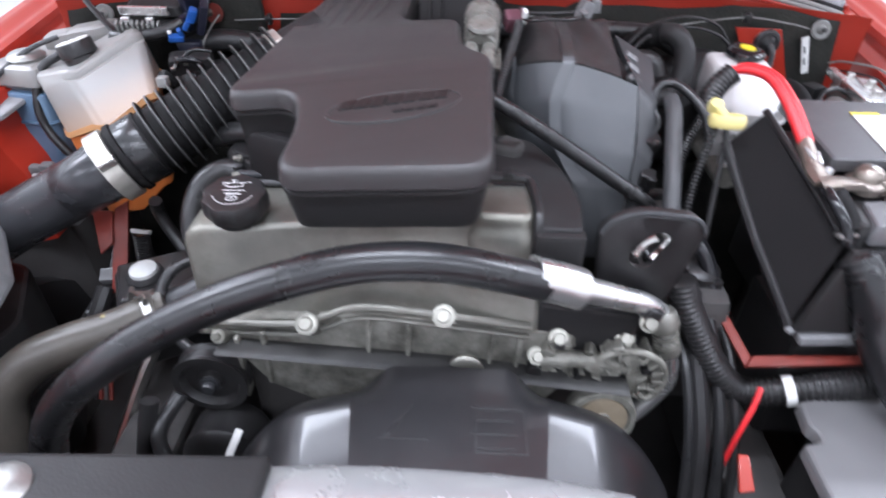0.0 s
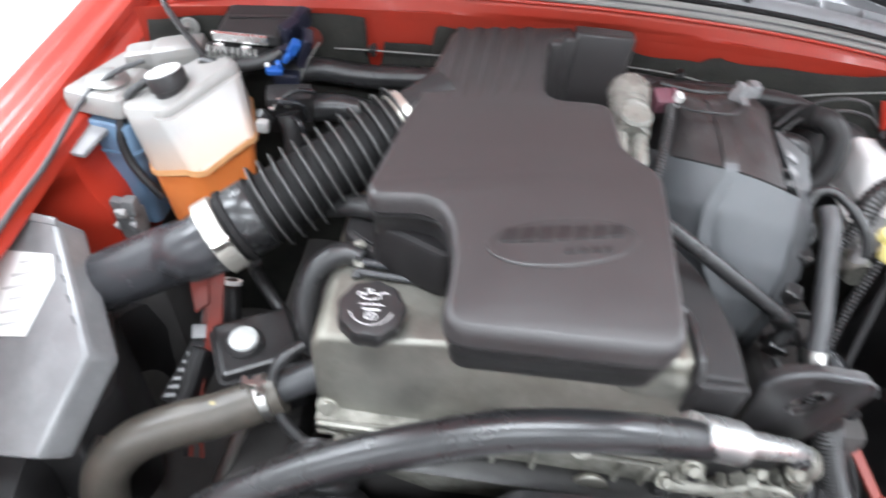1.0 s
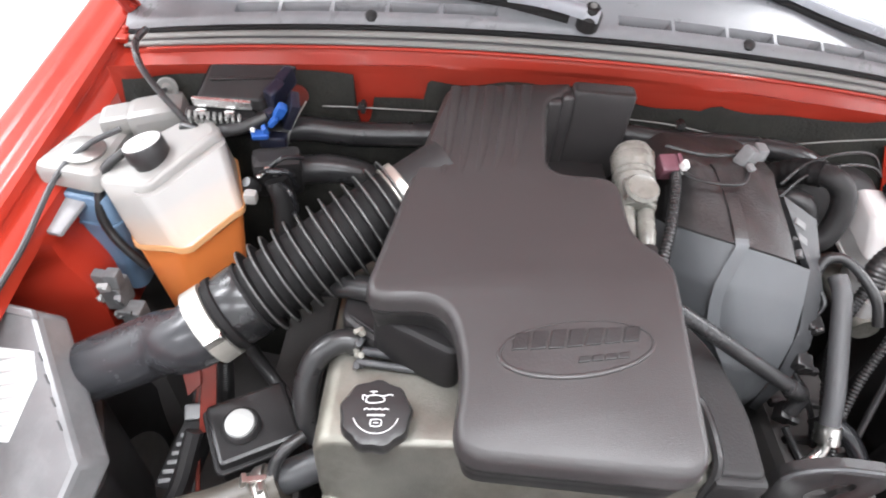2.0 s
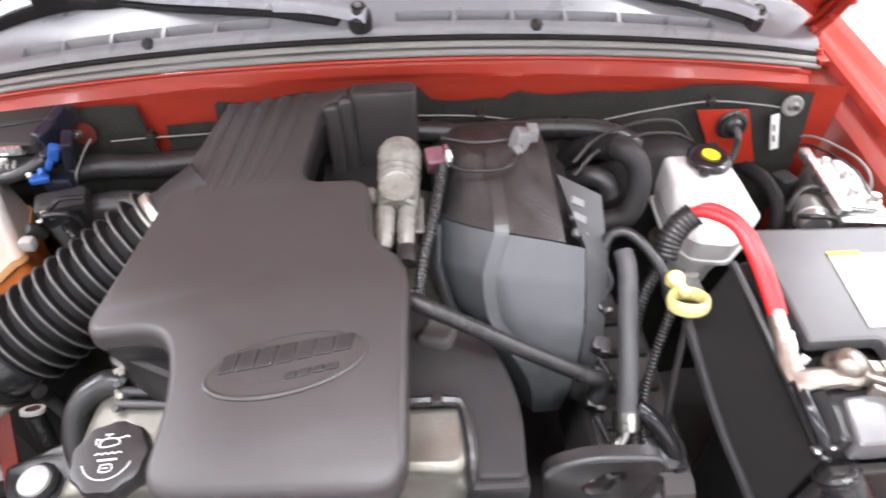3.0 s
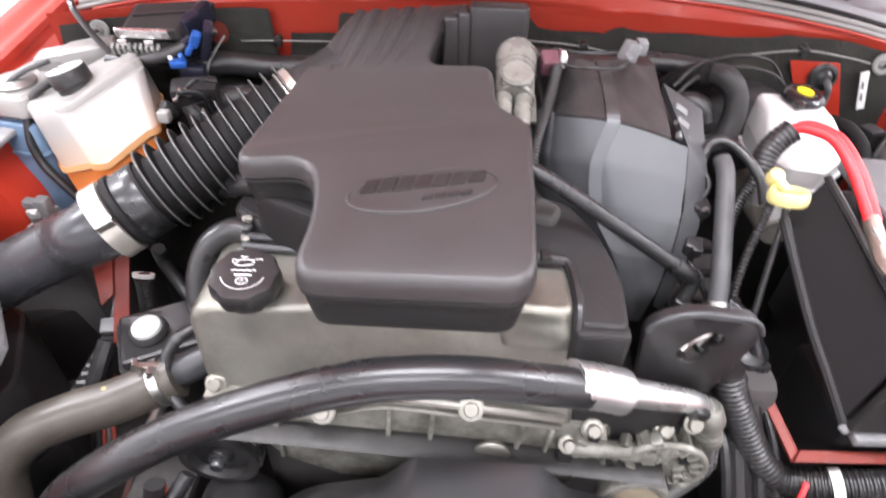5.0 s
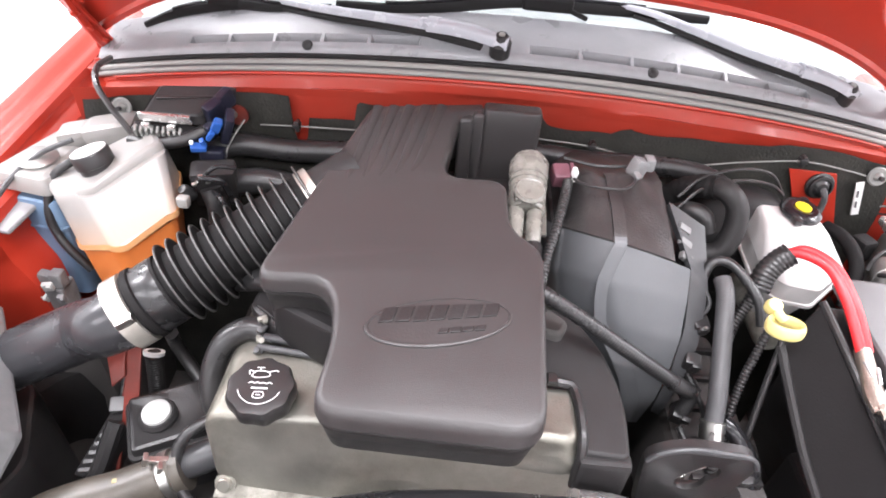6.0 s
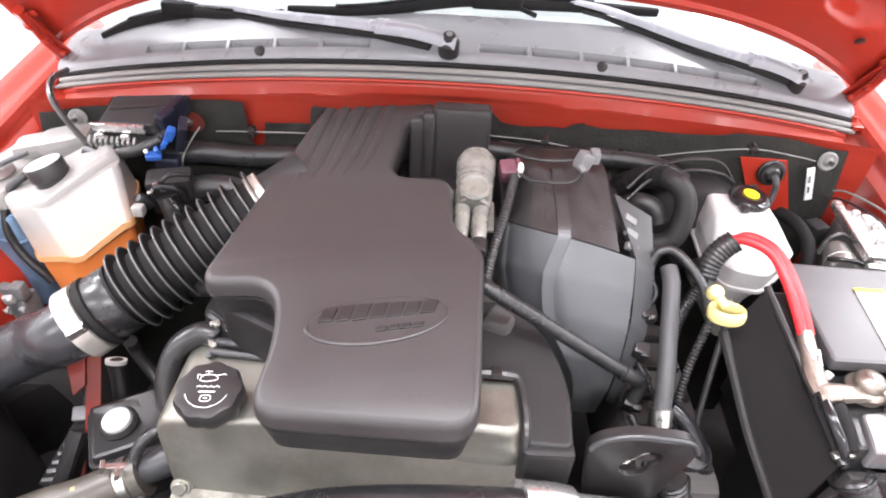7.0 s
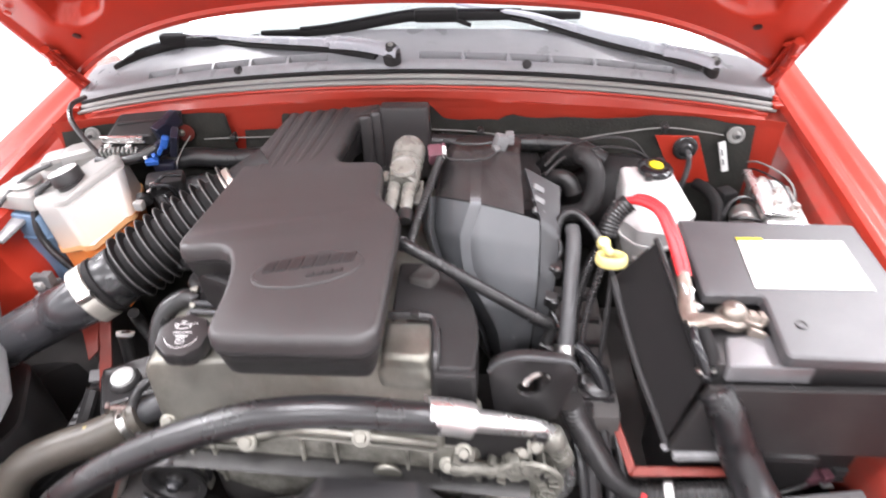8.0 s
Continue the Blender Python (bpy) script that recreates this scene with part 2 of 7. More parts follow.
def box(c, size, bevel=0.004, rot=(0, 0, 0), seg=2):
    bm = bmesh.new()
    bmesh.ops.create_cube(bm, size=1.0)
    bmesh.ops.scale(bm, vec=size, verts=bm.verts[:])
    if bevel:
        bmesh.ops.bevel(bm, geom=bm.edges[:], offset=bevel, segments=seg, profile=0.6, affect="EDGES")
    bm.normal_update()
    for f in bm.faces:
        f.select = max(abs(n) for n in f.normal) > 0.9999
    bmesh.ops.transform(bm, matrix=pose(*c, *rot), verts=bm.verts[:])
    return bm


def join(*bms):
    out = bms[0]
    for other in bms[1:]:
        me = bpy.data.meshes.new("t")
        other.to_mesh(me)
        other.free()
        out.from_mesh(me)
        bpy.data.meshes.remove(me)
    return out


def spline(pts, sub=8):
    p = [Vector(a) for a in pts]
    if len(p) == 2:
        return [p[0].lerp(p[1], i / sub) for i in range(sub + 1)]
    q = [2 * p[0] - p[1]] + p + [2 * p[-1] - p[-2]]
    out = []
    for i in range(1, len(q) - 2):
        a, b, c, d = q[i - 1:i + 3]
        for k in range(sub):
            t = k / sub
            out.append(0.5 * (2 * b + (c - a) * t + (2 * a - 5 * b + 4 * c - d) * t * t + (3 * b - a - 3 * c + d) * t ** 3))
    out.append(p[-1])
    return out


def evenly(path, step):
    """The path, walked again in even steps."""
    out, left = [path[0]], step
    for a, b in zip(path, path[1:]):
        d = (b - a).length
        while d >= left:
            a = a.lerp(b, left / d)
            d = (b - a).length
            out.append(a)
            left = step
        left -= d
    if (out[-1] - path[-1]).length > step * 0.3:
        out.append(path[-1])
    return out


def sweep(path, radius, n=12, flat=1.0):
    """A tube along path; radius: a number or a function of (index, count)."""
    bm = bmesh.new()
    rings, up = [], None
    for i, p in enumerate(path):
        d = (path[min(i + 1, len(path) - 1)] - path[max(i - 1, 0)]).normalized()
        if up is None:
            up = d.orthogonal().normalized()
            if abs(d.z) < 0.9:
                up = (V(0, 0, 1) - d * d.z).normalized()
        up = (up - d * up.dot(d)).normalized()
        side = d.cross(up)
        r = radius(i, len(path)) if callable(radius) else radius
        rings.append([bm.verts.new(p + r * (math.cos(a) * side + flat * math.sin(a) * up)) for a in [2 * math.pi * k / n for k in range(n)]])
    for a, b in zip(rings, rings[1:]):
        for k in range(n):
            bm.faces.new((a[k], a[(k + 1) % n], b[(k + 1) % n], b[k]))
    bm.faces.new(rings[0][::-1]).select = True
    bm.faces.new(rings[-1]).select = True
    return bm


def tube(pts, r, n=12, sub=8, flat=1.0):
    return sweep(spline(pts, sub), r, n, flat)


def ribbed(pts, r, depth=0.0012, period=0.005, n=10):
    """A corrugated conduit."""
    path = evenly(spline(pts, 24), period / 4)
    wave = (1.0, 1.0, 1.0 - depth / r, 1.0 - depth / r)
    return sweep(path, lambda i, c: r * wave[i % 4], n)


def lathe(profile, m=None, n=28):
    """profile: (radius, height) pairs, turned round z, then posed by m."""
    bm = bmesh.new()
    rings = []
    for r, h in profile:
        if r < 1e-6:
            rings.append([bm.verts.new((0, 0, h))])
        else:
            rings.append([bm.verts.new((r * math.cos(2 * math.pi * k / n), r * math.sin(2 * math.pi * k / n), h)) for k in range(n)])
    for a, b in zip(rings, rings[1:]):
        for k in range(n):
            va = [a[k % len(a)], a[(k + 1) % len(a)]] if len(a) > 1 else [a[0]]
            vb = [b[(k + 1) % len(b)], b[k % len(b)]] if len(b) > 1 else [b[0]]
            if len(va) + len(vb) > 2:
                bm.faces.new(va + vb)
    if m is not None:
        bmesh.ops.transform(bm, matrix=m, verts=bm.verts[:])
    return bm


def fillet(poly, radius, seg=5):
    """Round the corners of a plan outline. radius: a number or one for each corner."""
    out, n = [], len(poly)
    for i in range(n):
        r = radius[i] if isinstance(radius, (list, tuple)) else radius
        p, a, b = V(*poly[i]), V(*poly[i - 1]), V(*poly[(i + 1) % n])
        r = min(r, (a - p).length * 0.48, (b - p).length * 0.48)
        s, e = p + (a - p).normalized() * r, p + (b - p).normalized() * r
        for k in range(seg + 1):
            t = k / seg
            out.append((1 - t) ** 2 * s + 2 * t * (1 - t) * p + t * t * e)
    return out


def inset(poly, d):
    """The outline (counter-clockwise), moved inwards by d."""
    n, out = len(poly), []
    for i in range(n):
        a, p, b = poly[i - 1], poly[i], poly[(i + 1) % n]
        e1, e2 = (p - a), (b - p)
        if e1.length < 1e-7 or e2.length < 1e-7:
            e1 = e2 = b - a
        n1, n2 = V(-e1.y, e1.x).normalized(), V(-e2.y, e2.x).normalized()
        m = n1 + n2
        m = m.normalized() / max(0.5, m.normalized().dot(n1)) if m.length > 1e-6 else n1
        out.append(p + m * d)
    # corners tighter than d collapse to one point instead of crossing
    for turn in range(12):
        bad = [i for i in range(n) if (out[(i + 1) % n] - out[i]).dot(poly[(i + 1) % n] - poly[i]) < -1e-12]
        if not bad:
            break
        for i in bad:
            a, b = out[i - 1], out[(i + 2) % n]
            near = (out[i] + out[(i + 1) % n]) * 0.5
            out[i] = near
            out[(i + 1) % n] = near.copy()
            if turn > 3:
                out[i - 1] = (a + near) * 0.5
                out[(i + 2) % n] = (b + near) * 0.5
    return out


def stack(poly, levels, height, m=None):
    """Rings of an outline: levels of (inset, drop); height(x, y) is the top surface. Closed by the first and last ring."""
    bm = bmesh.new()
    rings = [[bm.verts.new((q.x, q.y, height(q.x, q.y) + dz)) for q in inset(poly, d)] for d, dz in levels]
    for a, b in zip(rings, rings[1:]):
        for k in range(len(a)):
            bm.faces.new((a[k], a[(k + 1) % len(a)], b[(k + 1) % len(b)], b[k]))
    bm.faces.new(rings[0]).select = True
    bm.faces.new(rings[-1][::-1]).select = True
    bmesh.ops.remove_doubles(bm, verts=bm.verts[:], dist=0.00002)
    for f in bm.faces:
        f.select = f.select or len(f.verts) > 4
    if m is not None:
        bmesh.ops.transform(bm, matrix=m, verts=bm.verts[:])
    return bm


def prism(poly, z0, z1, bevel=0.003, m=None):
    """An upright block over an outline, with rounded top and bottom edges."""
    t = z1
    return stack(poly, [(bevel, 0), (bevel * 0.3, -bevel * 0.3), (0, -bevel), (0, z0 - z1 + bevel), (bevel, z0 - z1)], lambda x, y: t, m)


def plate(corners, thick, bevel=0.002):
    """A plate through corners in space (in order), thick downwards along its normal."""
    p = [V(*c) for c in corners]
    nrm = sum(((b - p[0]).cross(c - p[0]) for b, c in zip(p[1:], p[2:])), V(0, 0, 0)).normalized()
    bm = bmesh.new()
    a = [bm.verts.new(q) for q in p]
    b = [bm.verts.new(q - nrm * thick) for q in p]
    bm.faces.new(a)
    bm.faces.new(b[::-1])
    for k in range(len(p)):
        bm.faces.new((a[k], b[k], b[(k + 1) % len(p)], a[(k + 1) % len(p)]))
    bm.normal_update()
    flat = [f.normal.copy() for f in bm.faces]
    if bevel:
        bmesh.ops.bevel(bm, geom=bm.edges[:], offset=bevel, segments=2, profile=0.6, affect="EDGES")
        bm.normal_update()
    for f in bm.faces:
        f.select = any(f.normal.dot(n) > 0.9995 for n in flat)
    return bm


def grid(f, nu, nv, thick=0.0):
    """A sheet f(u, v), u and v from 0 to 1; thick: how far its back lies below it."""
    bm = bmesh.new()
    P = [[f(i / nu, j / nv) for j in range(nv + 1)] for i in range(nu + 1)]
    top = [[bm.verts.new(p) for p in row] for row in P]
    layers = [top]
    if thick:
        layers.append([[bm.verts.new(V(*p) - V(0, 0, thick)) for p in row] for row in P])
    for L in layers:
        for i in range(nu):
            for j in range(nv):
                bm.faces.new((L[i][j], L[i + 1][j], L[i + 1][j + 1], L[i][j + 1]))
    if thick:
        a, b = layers
        rim = [(i, 0) for i in range(nu)] + [(nu, j) for j in range(nv)] + [(i, nv) for i in range(nu, 0, -1)] + [(0, j) for j in range(nv, 0, -1)]
        for (i, j), (k, l) in zip(rim, rim[1:] + rim[:1]):
            bm.faces.new((a[i][j], b[i][j], b[k][l], a[k][l]))
    return bm


def hexbolt(c, r=0.009, h=0.009, washer=True, m=None):
    prof = [(0, 0), (r * 1.45, 0), (r * 1.45, h * 0.25), (r, h * 0.28), (r, h * 0.85), (r * 0.85, h), (0, h)]
    return lathe(prof, Matrix.Translation(c) @ (m or Matrix()), 6 if not washer else 12)


def aim(origin, direction):
    return Matrix.Translation(origin) @ Vector(direction).to_track_quat("Z", "Y").to_matrix().to_4x4()


def loft(rings, cap=True):
    """Rings of points in space, joined in order."""
    bm = bmesh.new()
    R = [[bm.verts.new(p) for p in ring] for ring in rings]
    for a, b in zip(R, R[1:]):
        for k in range(len(a)):
            bm.faces.new((a[k], a[(k + 1) % len(a)], b[(k + 1) % len(b)], b[k]))
    if cap:
        bm.faces.new(R[0]).select = True
        bm.faces.new(R[-1][::-1]).select = True
    return bm


# ---- the workshop ----
def room():
    w, y0, y1, h, t = 4.2, -4.6, 5.4, CEILING, 0.15
    ym, d = (y0 + y1) / 2, y1 - y0
    solid("floor", box((0, ym, -t / 2), (2 * w + 2 * t, d + 2 * t, t), 0), FLOOR, (0, ym, 0), "bright white epoxy workshop floor", "floor", kind="structure")
    solid("ceiling", box((0, ym, h + t / 2), (2 * w + 2 * t, d + 2 * t, t), 0), ROOF, (0, ym, h), "plain white workshop ceiling", "ceiling", kind="structure")
    for name, c, size in (("wall_west", (-w - t / 2, ym, h / 2), (t, d, h)), ("wall_east", (w + t / 2, ym, h / 2), (t, d, h)),
                          ("wall_south", (0, y0 - t / 2, h / 2), (2 * w + 2 * t, t, h)), ("wall_north", (0, y1 + t / 2, h / 2), (2 * w + 2 * t, t, h))):
        solid(name, box(c, size, 0), WALL, (c[0], c[1], 0), "plain bright white workshop wall", "wall", kind="structure")
    for x, y, watts in LAMPS:
        lamp = thing("ceiling_light", (x, y, h), "long white ceiling light panel, switched on", "ceiling light", "ceiling lights over the car")
        part("frame", box((x, y, h - 0.025), (1.9, 0.40, 0.05), 0.006), WHITE, lamp)
        part("diffuser", box((x, y, h - 0.053), (1.84, 0.34, 0.008), 0.002), LIGHT, lamp)
        a = bpy.data.lights.new("ceiling_lamp", "AREA")
        deep = 0.34
        a.shape, a.size, a.size_y, a.energy, a.color = "RECTANGLE", 1.84, deep, watts, (0.96, 0.97, 1.0)
        new("ceiling_lamp", a).matrix_world = pose(x, y, h - 0.07)


room()


# ---- the car's body round the engine bay ----
def seal_y(x):
    return 0.775 + 0.14 * (x / 0.75) ** 2


def seal_z(x):
    return 1.095 - 0.12 * (x / 0.75) ** 2


def gutter_z(y):
    return 0.98 + 0.12 * (y - 0.9) - (0.25 * (0.2 - y) ** 2 if y < 0.2 else 0)


def lerp_profile(profile, v):
    s = v * (len(profile) - 1)
    i = min(int(s), len(profile) - 2)
    return tuple(a + (b - a) * (s - i) for a, b in zip(profile[i], profile[i + 1]))


def bare_bolt(body):
    part("bolt", hexbolt((0, 0, 0), 0.0048, 0.009, m=aim((-0.437, 0.738, 1.007), (0, -1, 0.2))), PALEZINC, body, "dull bolt on the bare patch")


def car():
    body = thing("car_body", (0, 0.3, 0), "red painted pickup front body round an open engine bay", "car")
    for side in (-1, 1):
        outer = [(0.772, -0.004), (0.778, 0.006), (0.79, 0.009), (0.81, 0.004), (0.835, 0.010), (0.86, 0.006), (0.88, -0.012), (0.893, -0.05), (0.90, -0.12), (0.905, -0.3), (0.90, -0.55)]

        def fender(u, v):
            y = 1.15 - 1.6 * u
            x, dz = lerp_profile(outer, v)
            return (side * (x - 0.10 * max(0, -y) ** 2 * 4), y, gutter_z(y) + dz)
        part("fender", grid(fender, 40, 40, 0.0012), RED, body, "glossy red front fender with a folded inner lip")
        inner = [(0.774, -0.004), (0.768, -0.014), (0.752, -0.018), (0.74, -0.022), (0.735, -0.04), (0.728, -0.09), (0.705, -0.14), (0.70, -0.20), (0.70, -0.26)]
        low = [(0.699, -0.255), (0.69, -0.3), (0.685, -0.42), (0.68, -0.64)]

        def apron(u, v):
            y = 1.0 - 1.3 * u
            x, dz = lerp_profile(inner, v)
            x += 0.15 * max(0, min(1, (0.50 - y) / 0.04)) * max(0, min(1, (v - 0.5) / 0.14)) if side < 0 else 0
            return (side * (x - 0.10 * max(0, -y) ** 2 * 4 - 0.004 * math.sin(y * 23) * v), y, gutter_z(y) + dz)
        # the left panel's brighter red stands for the light falling on it
        part("inner_apron", grid(apron, 40, 30, 0.001), RED if side < 0 else REDDIRT, body, "dusty red inner wing panel")

        # lower part of the red apron, coloured dark for the shade there
        def low_apron(u, v):
            y = 1.0 - 1.3 * u
            x, dz = lerp_profile(low, v)
            x += 0.15 * max(0, min(1, (0.50 - y) / 0.04)) if side < 0 else 0
            return (side * (x - 0.10 * max(0, -y) ** 2 * 4), y, gutter_z(y) + dz)
        part("shaded_lower_apron", grid(low_apron, 20, 12, 0.001), FIN, body, "lower inner wing panel, blackened for its shade")
    # bulkhead: the red ledge below the weatherstrip and the wall under it
    xs = (-0.748, 0.748)

    def ledge(u, v):
        x = xs[0] + (xs[1] - xs[0]) * u
        q = (x / 0.75) ** 2
        prof = [(seal_y(x) + 0.012, seal_z(x) - 0.004), (seal_y(x) - 0.012, seal_z(x) - 0.006), (seal_y(x) - 0.016, seal_z(x) - 0.012),
                (seal_y(x) - 0.016 - 0.05 * q, seal_z(x) - 0.026), (0.764, 1.060 - 0.046 * q), (0.767, 1.045 - 0.046 * q), (0.772, 0.9), (0.775, 0.28)]
        y, z = lerp_profile(prof, v)
        return (x * (1 - 0.035 * min(1, max(0, (v - 0.25) / 0.2))), y, z)
    part("bulkhead", grid(ledge, 60, 35), BULKRED, body, "red painted bulkhead")

    def felt(u, v):
        x = -0.70 + 1.365 * u
        q = (x / 0.75) ** 2
        top = 1.048 - 0.046 * q + 0.006 * math.sin(x * 13 + 1) + 0.002 * math.sin(x * 47)
        top -= 0.034 * max(0, min(1, (0.056 - abs(x + 0.290)) / 0.006))
        top -= 0.022 * max(0, min(1, (x - 0.055) / 0.025)) * max(0, min(1, (0.215 - x) / 0.03)) + 0.006 * max(0, min(1, (x - 0.20) / 0.02)) * max(0, min(1, (0.47 - x) / 0.03))
        top -= 0.05 * max(0, min(1, (0.013 - abs(x + 0.331)) / 0.004))
        z = top - v * (top - 0.29)
        return (x, 0.756 + 0.004 * math.sin(x * 40 + v * 20) - 0.012 * math.sin(min(1, v * 8) * math.pi / 2), z)
    part("bulkhead_insulation", grid(felt, 270, 30, 0.0), FELT, body, "black felt sound insulation on the bulkhead")
    part("bare_panel", plate([(0.477, 0.737, 1.003), (0.556, 0.737, 1.001), (0.596, 0.737, 0.905), (0.530, 0.737, 0.900)], 0.004, 0.001), RED, body, "bare red bulkhead patch beside the insulation")
    # the darker red stands for the shadow over this patch
    part("bare_ring", lathe([(0, 0), (0.017, 0), (0.017, 0.003), (0, 0.003)], aim((-0.430, 0.742, 1.005), (0, -1, 0.1)), 24), DARKRED, body, "round bare red patch behind a bolt, darkened for shadow")
    for x in (-0.625, 0.625):
        stud = part("insulation_fastener", lathe([(0, 0), (0.0155, 0), (0.0162, 0.003), (0.014, 0.005), (0.008, 0.004), (0.006, 0.009), (0.003, 0.011), (0, 0.011)], aim((x, 0.742, 1.0), (0, -1, 0.25))), WIRE, body, "round grey push fastener")
        part("pin", lathe([(0, 0), (0.004, 0), (0.004, 0.006), (0, 0.007)], aim((x, 0.732, 1.002), (0, -1, 0.25)), 10), BLACK, stud)
    bare_bolt(body)
    # weatherstrip
    line = [V(x, seal_y(x) - 0.002, seal_z(x) + 0.002) for x in [-0.765 + 1.53 * i / 60 for i in range(61)]]
    part("weatherstrip", sweep([p + V(0, 0.004, 0.005) for p in line], 0.0064, 10), SEAL, body, "grey rubber weatherstrip along the cowl")
    part("weatherstrip_groove", sweep([p + V(0, -0.0042, 0.0035) for p in line], 0.0026, 8), BLACK, body, "black groove in the weatherstrip")
    part("weatherstrip_foot", sweep([p + V(0, -0.0075, -0.001) for p in line], 0.0048, 10), SEAL, body, "lower grey band of the weatherstrip")
    part("weatherstrip_lip", sweep([p + V(0, 0.012, 0.0125) for p in line], 0.0055, 8), BELLOWS, body, "black rubber sealing lip")
    part("ledge_lip", sweep([p + V(0, -0.0145, -0.0065) for p in line[2:-2]], 0.0028, 8), RED, body, "shiny red folded edge below the weatherstrip")
    # cowl grille with a row of recessed slots
    slots = [(-0.55 + 0.0835 * i, -0.55 + 0.0835 * i + 0.074) for i in range(5)] + [(0.04 + 0.083 * i, 0.04 + 0.083 * i + 0.074) for i in range(6)]
    prof = [(0.008, 0.006), (0.010, 0.022), (0.014, 0.030), (0.018, 0.033), (0.021, 0.035), (0.0225, 0.0358), (0.036, 0.0425), (0.0375, 0.043), (0.05, 0.049), (0.075, 0.058), (0.105, 0.064), (0.112, 0.060)]

    def cowl(u, v):
        x = -0.765 + 1.53 * u
        k = round(v * (len(prof) - 1))
        dy, dz = prof[k]
        if k in (5, 6) and any(a < x < b for a, b in slots):
            dz -= 0.014
        wave = 0.005 * math.exp(-((abs(x) - 0.3) / 0.12) ** 2) * min(1, max(0, (dy - 0.05) / 0.03))
        return (x, seal_y(x) + dy, seal_z(x) + dz + wave)
    cg = part("cowl_grille", grid(cowl, 306, len(prof) - 1, 0.0025), COWL, body, "weathered grey plastic cowl panel with intake slots")
    for x in (-0.326, 0.237):
        part("push_pin", lathe([(0, 0), (0.009, 0), (0.009, 0.003), (0.006, 0.006), (0, 0.007)], aim((x, seal_y(x) + 0.016, seal_z(x) + 0.030), (0, -0.6, 0.8)), 16), MATTE, cg, "dark plastic push pin")
    for a, b in slots:
        n = 9
        for i in range(n):
            x = a + (b - a) * (i + 0.5) / n
            if a > 0:
                part("slot_mesh", box((x, seal_y(x) + 0.029, seal_z(x) + 0.0285), (0.0016, 0.016, 0.003), 0), BLACK, cg)
    # windscreen

    def screen(u, v):
        x = -0.76 + 1.52 * u
        d = 0.60 * v
        return (x * (1 - 0.06 * v), seal_y(x) + 0.095 + d * (1 - 0.1 * (x / 0.75) ** 2), seal_z(x) + 0.058 + d * 0.62)
    ws = part("windscreen", grid(screen, 40, 16, 0.005), GLASS, body, "clear curved windscreen")
    ws.visible_shadow = False

    def dash(u, v):
        x = -0.74 + 1.48 * u
        return (x, seal_y(x) + 0.12 + 0.55 * v, seal_z(x) + 0.03 + 0.03 * math.sin(v * 3) + (-0.3 * max(0, v - 0.85)))
    part("dashboard", grid(dash, 20, 20, 0.01), DASH, body, "light grey dashboard top behind the windscreen")
    # front panel above the radiator, lower rails and floor of the bay
    part("radiator_support", join(box((0, -0.13, 0.70), (1.36, 0.06, 0.05), 0.008), box((0, -0.12, 0.5), (1.36, 0.04, 0.5), 0.006)), GLOSS, body, "black radiator support panel")
    for side in (-1, 1):
        part("frame_rail", box((side * 0.43, 0.3, 0.50), (0.09, 1.0, 0.12), 0.012), FIN, body, "dark chassis rail")
    part("undertray", box((0, 0.32, 0.30), (1.44, 1.0, 0.02), 0.004), FIN, body, "dark underside of the bay")
    for side in (-1, 1):
        m = aim((side * 0.80, 0.30, 0.33), (side, 0, 0))
        wheel = part("wheel", lathe([(0.20, -0.09), (0.28, -0.10), (0.325, -0.085), (0.33, -0.06), (0.33, 0.06), (0.325, 0.085), (0.28, 0.10), (0.20, 0.09)], m, 48), MATTE, body, "black rubber road tyre")
        part("rim", lathe([(0, 0.03), (0.05, 0.03), (0.06, 0.05), (0.17, 0.05), (0.19, 0.085), (0.205, 0.09), (0.205, -0.09), (0, -0.09)], m, 36), SILVERMETAL, wheel, "bright metal rim")
    part("front_panel", box((0, -0.42, 0.55), (1.5, 0.04, 0.45), 0.015), RED, body, "red front end panel")


car()


# ---- open bonnet ----
def hood_rear(x):
    return 0.80 + 0.17 * abs(x / 0.77) ** 2.6


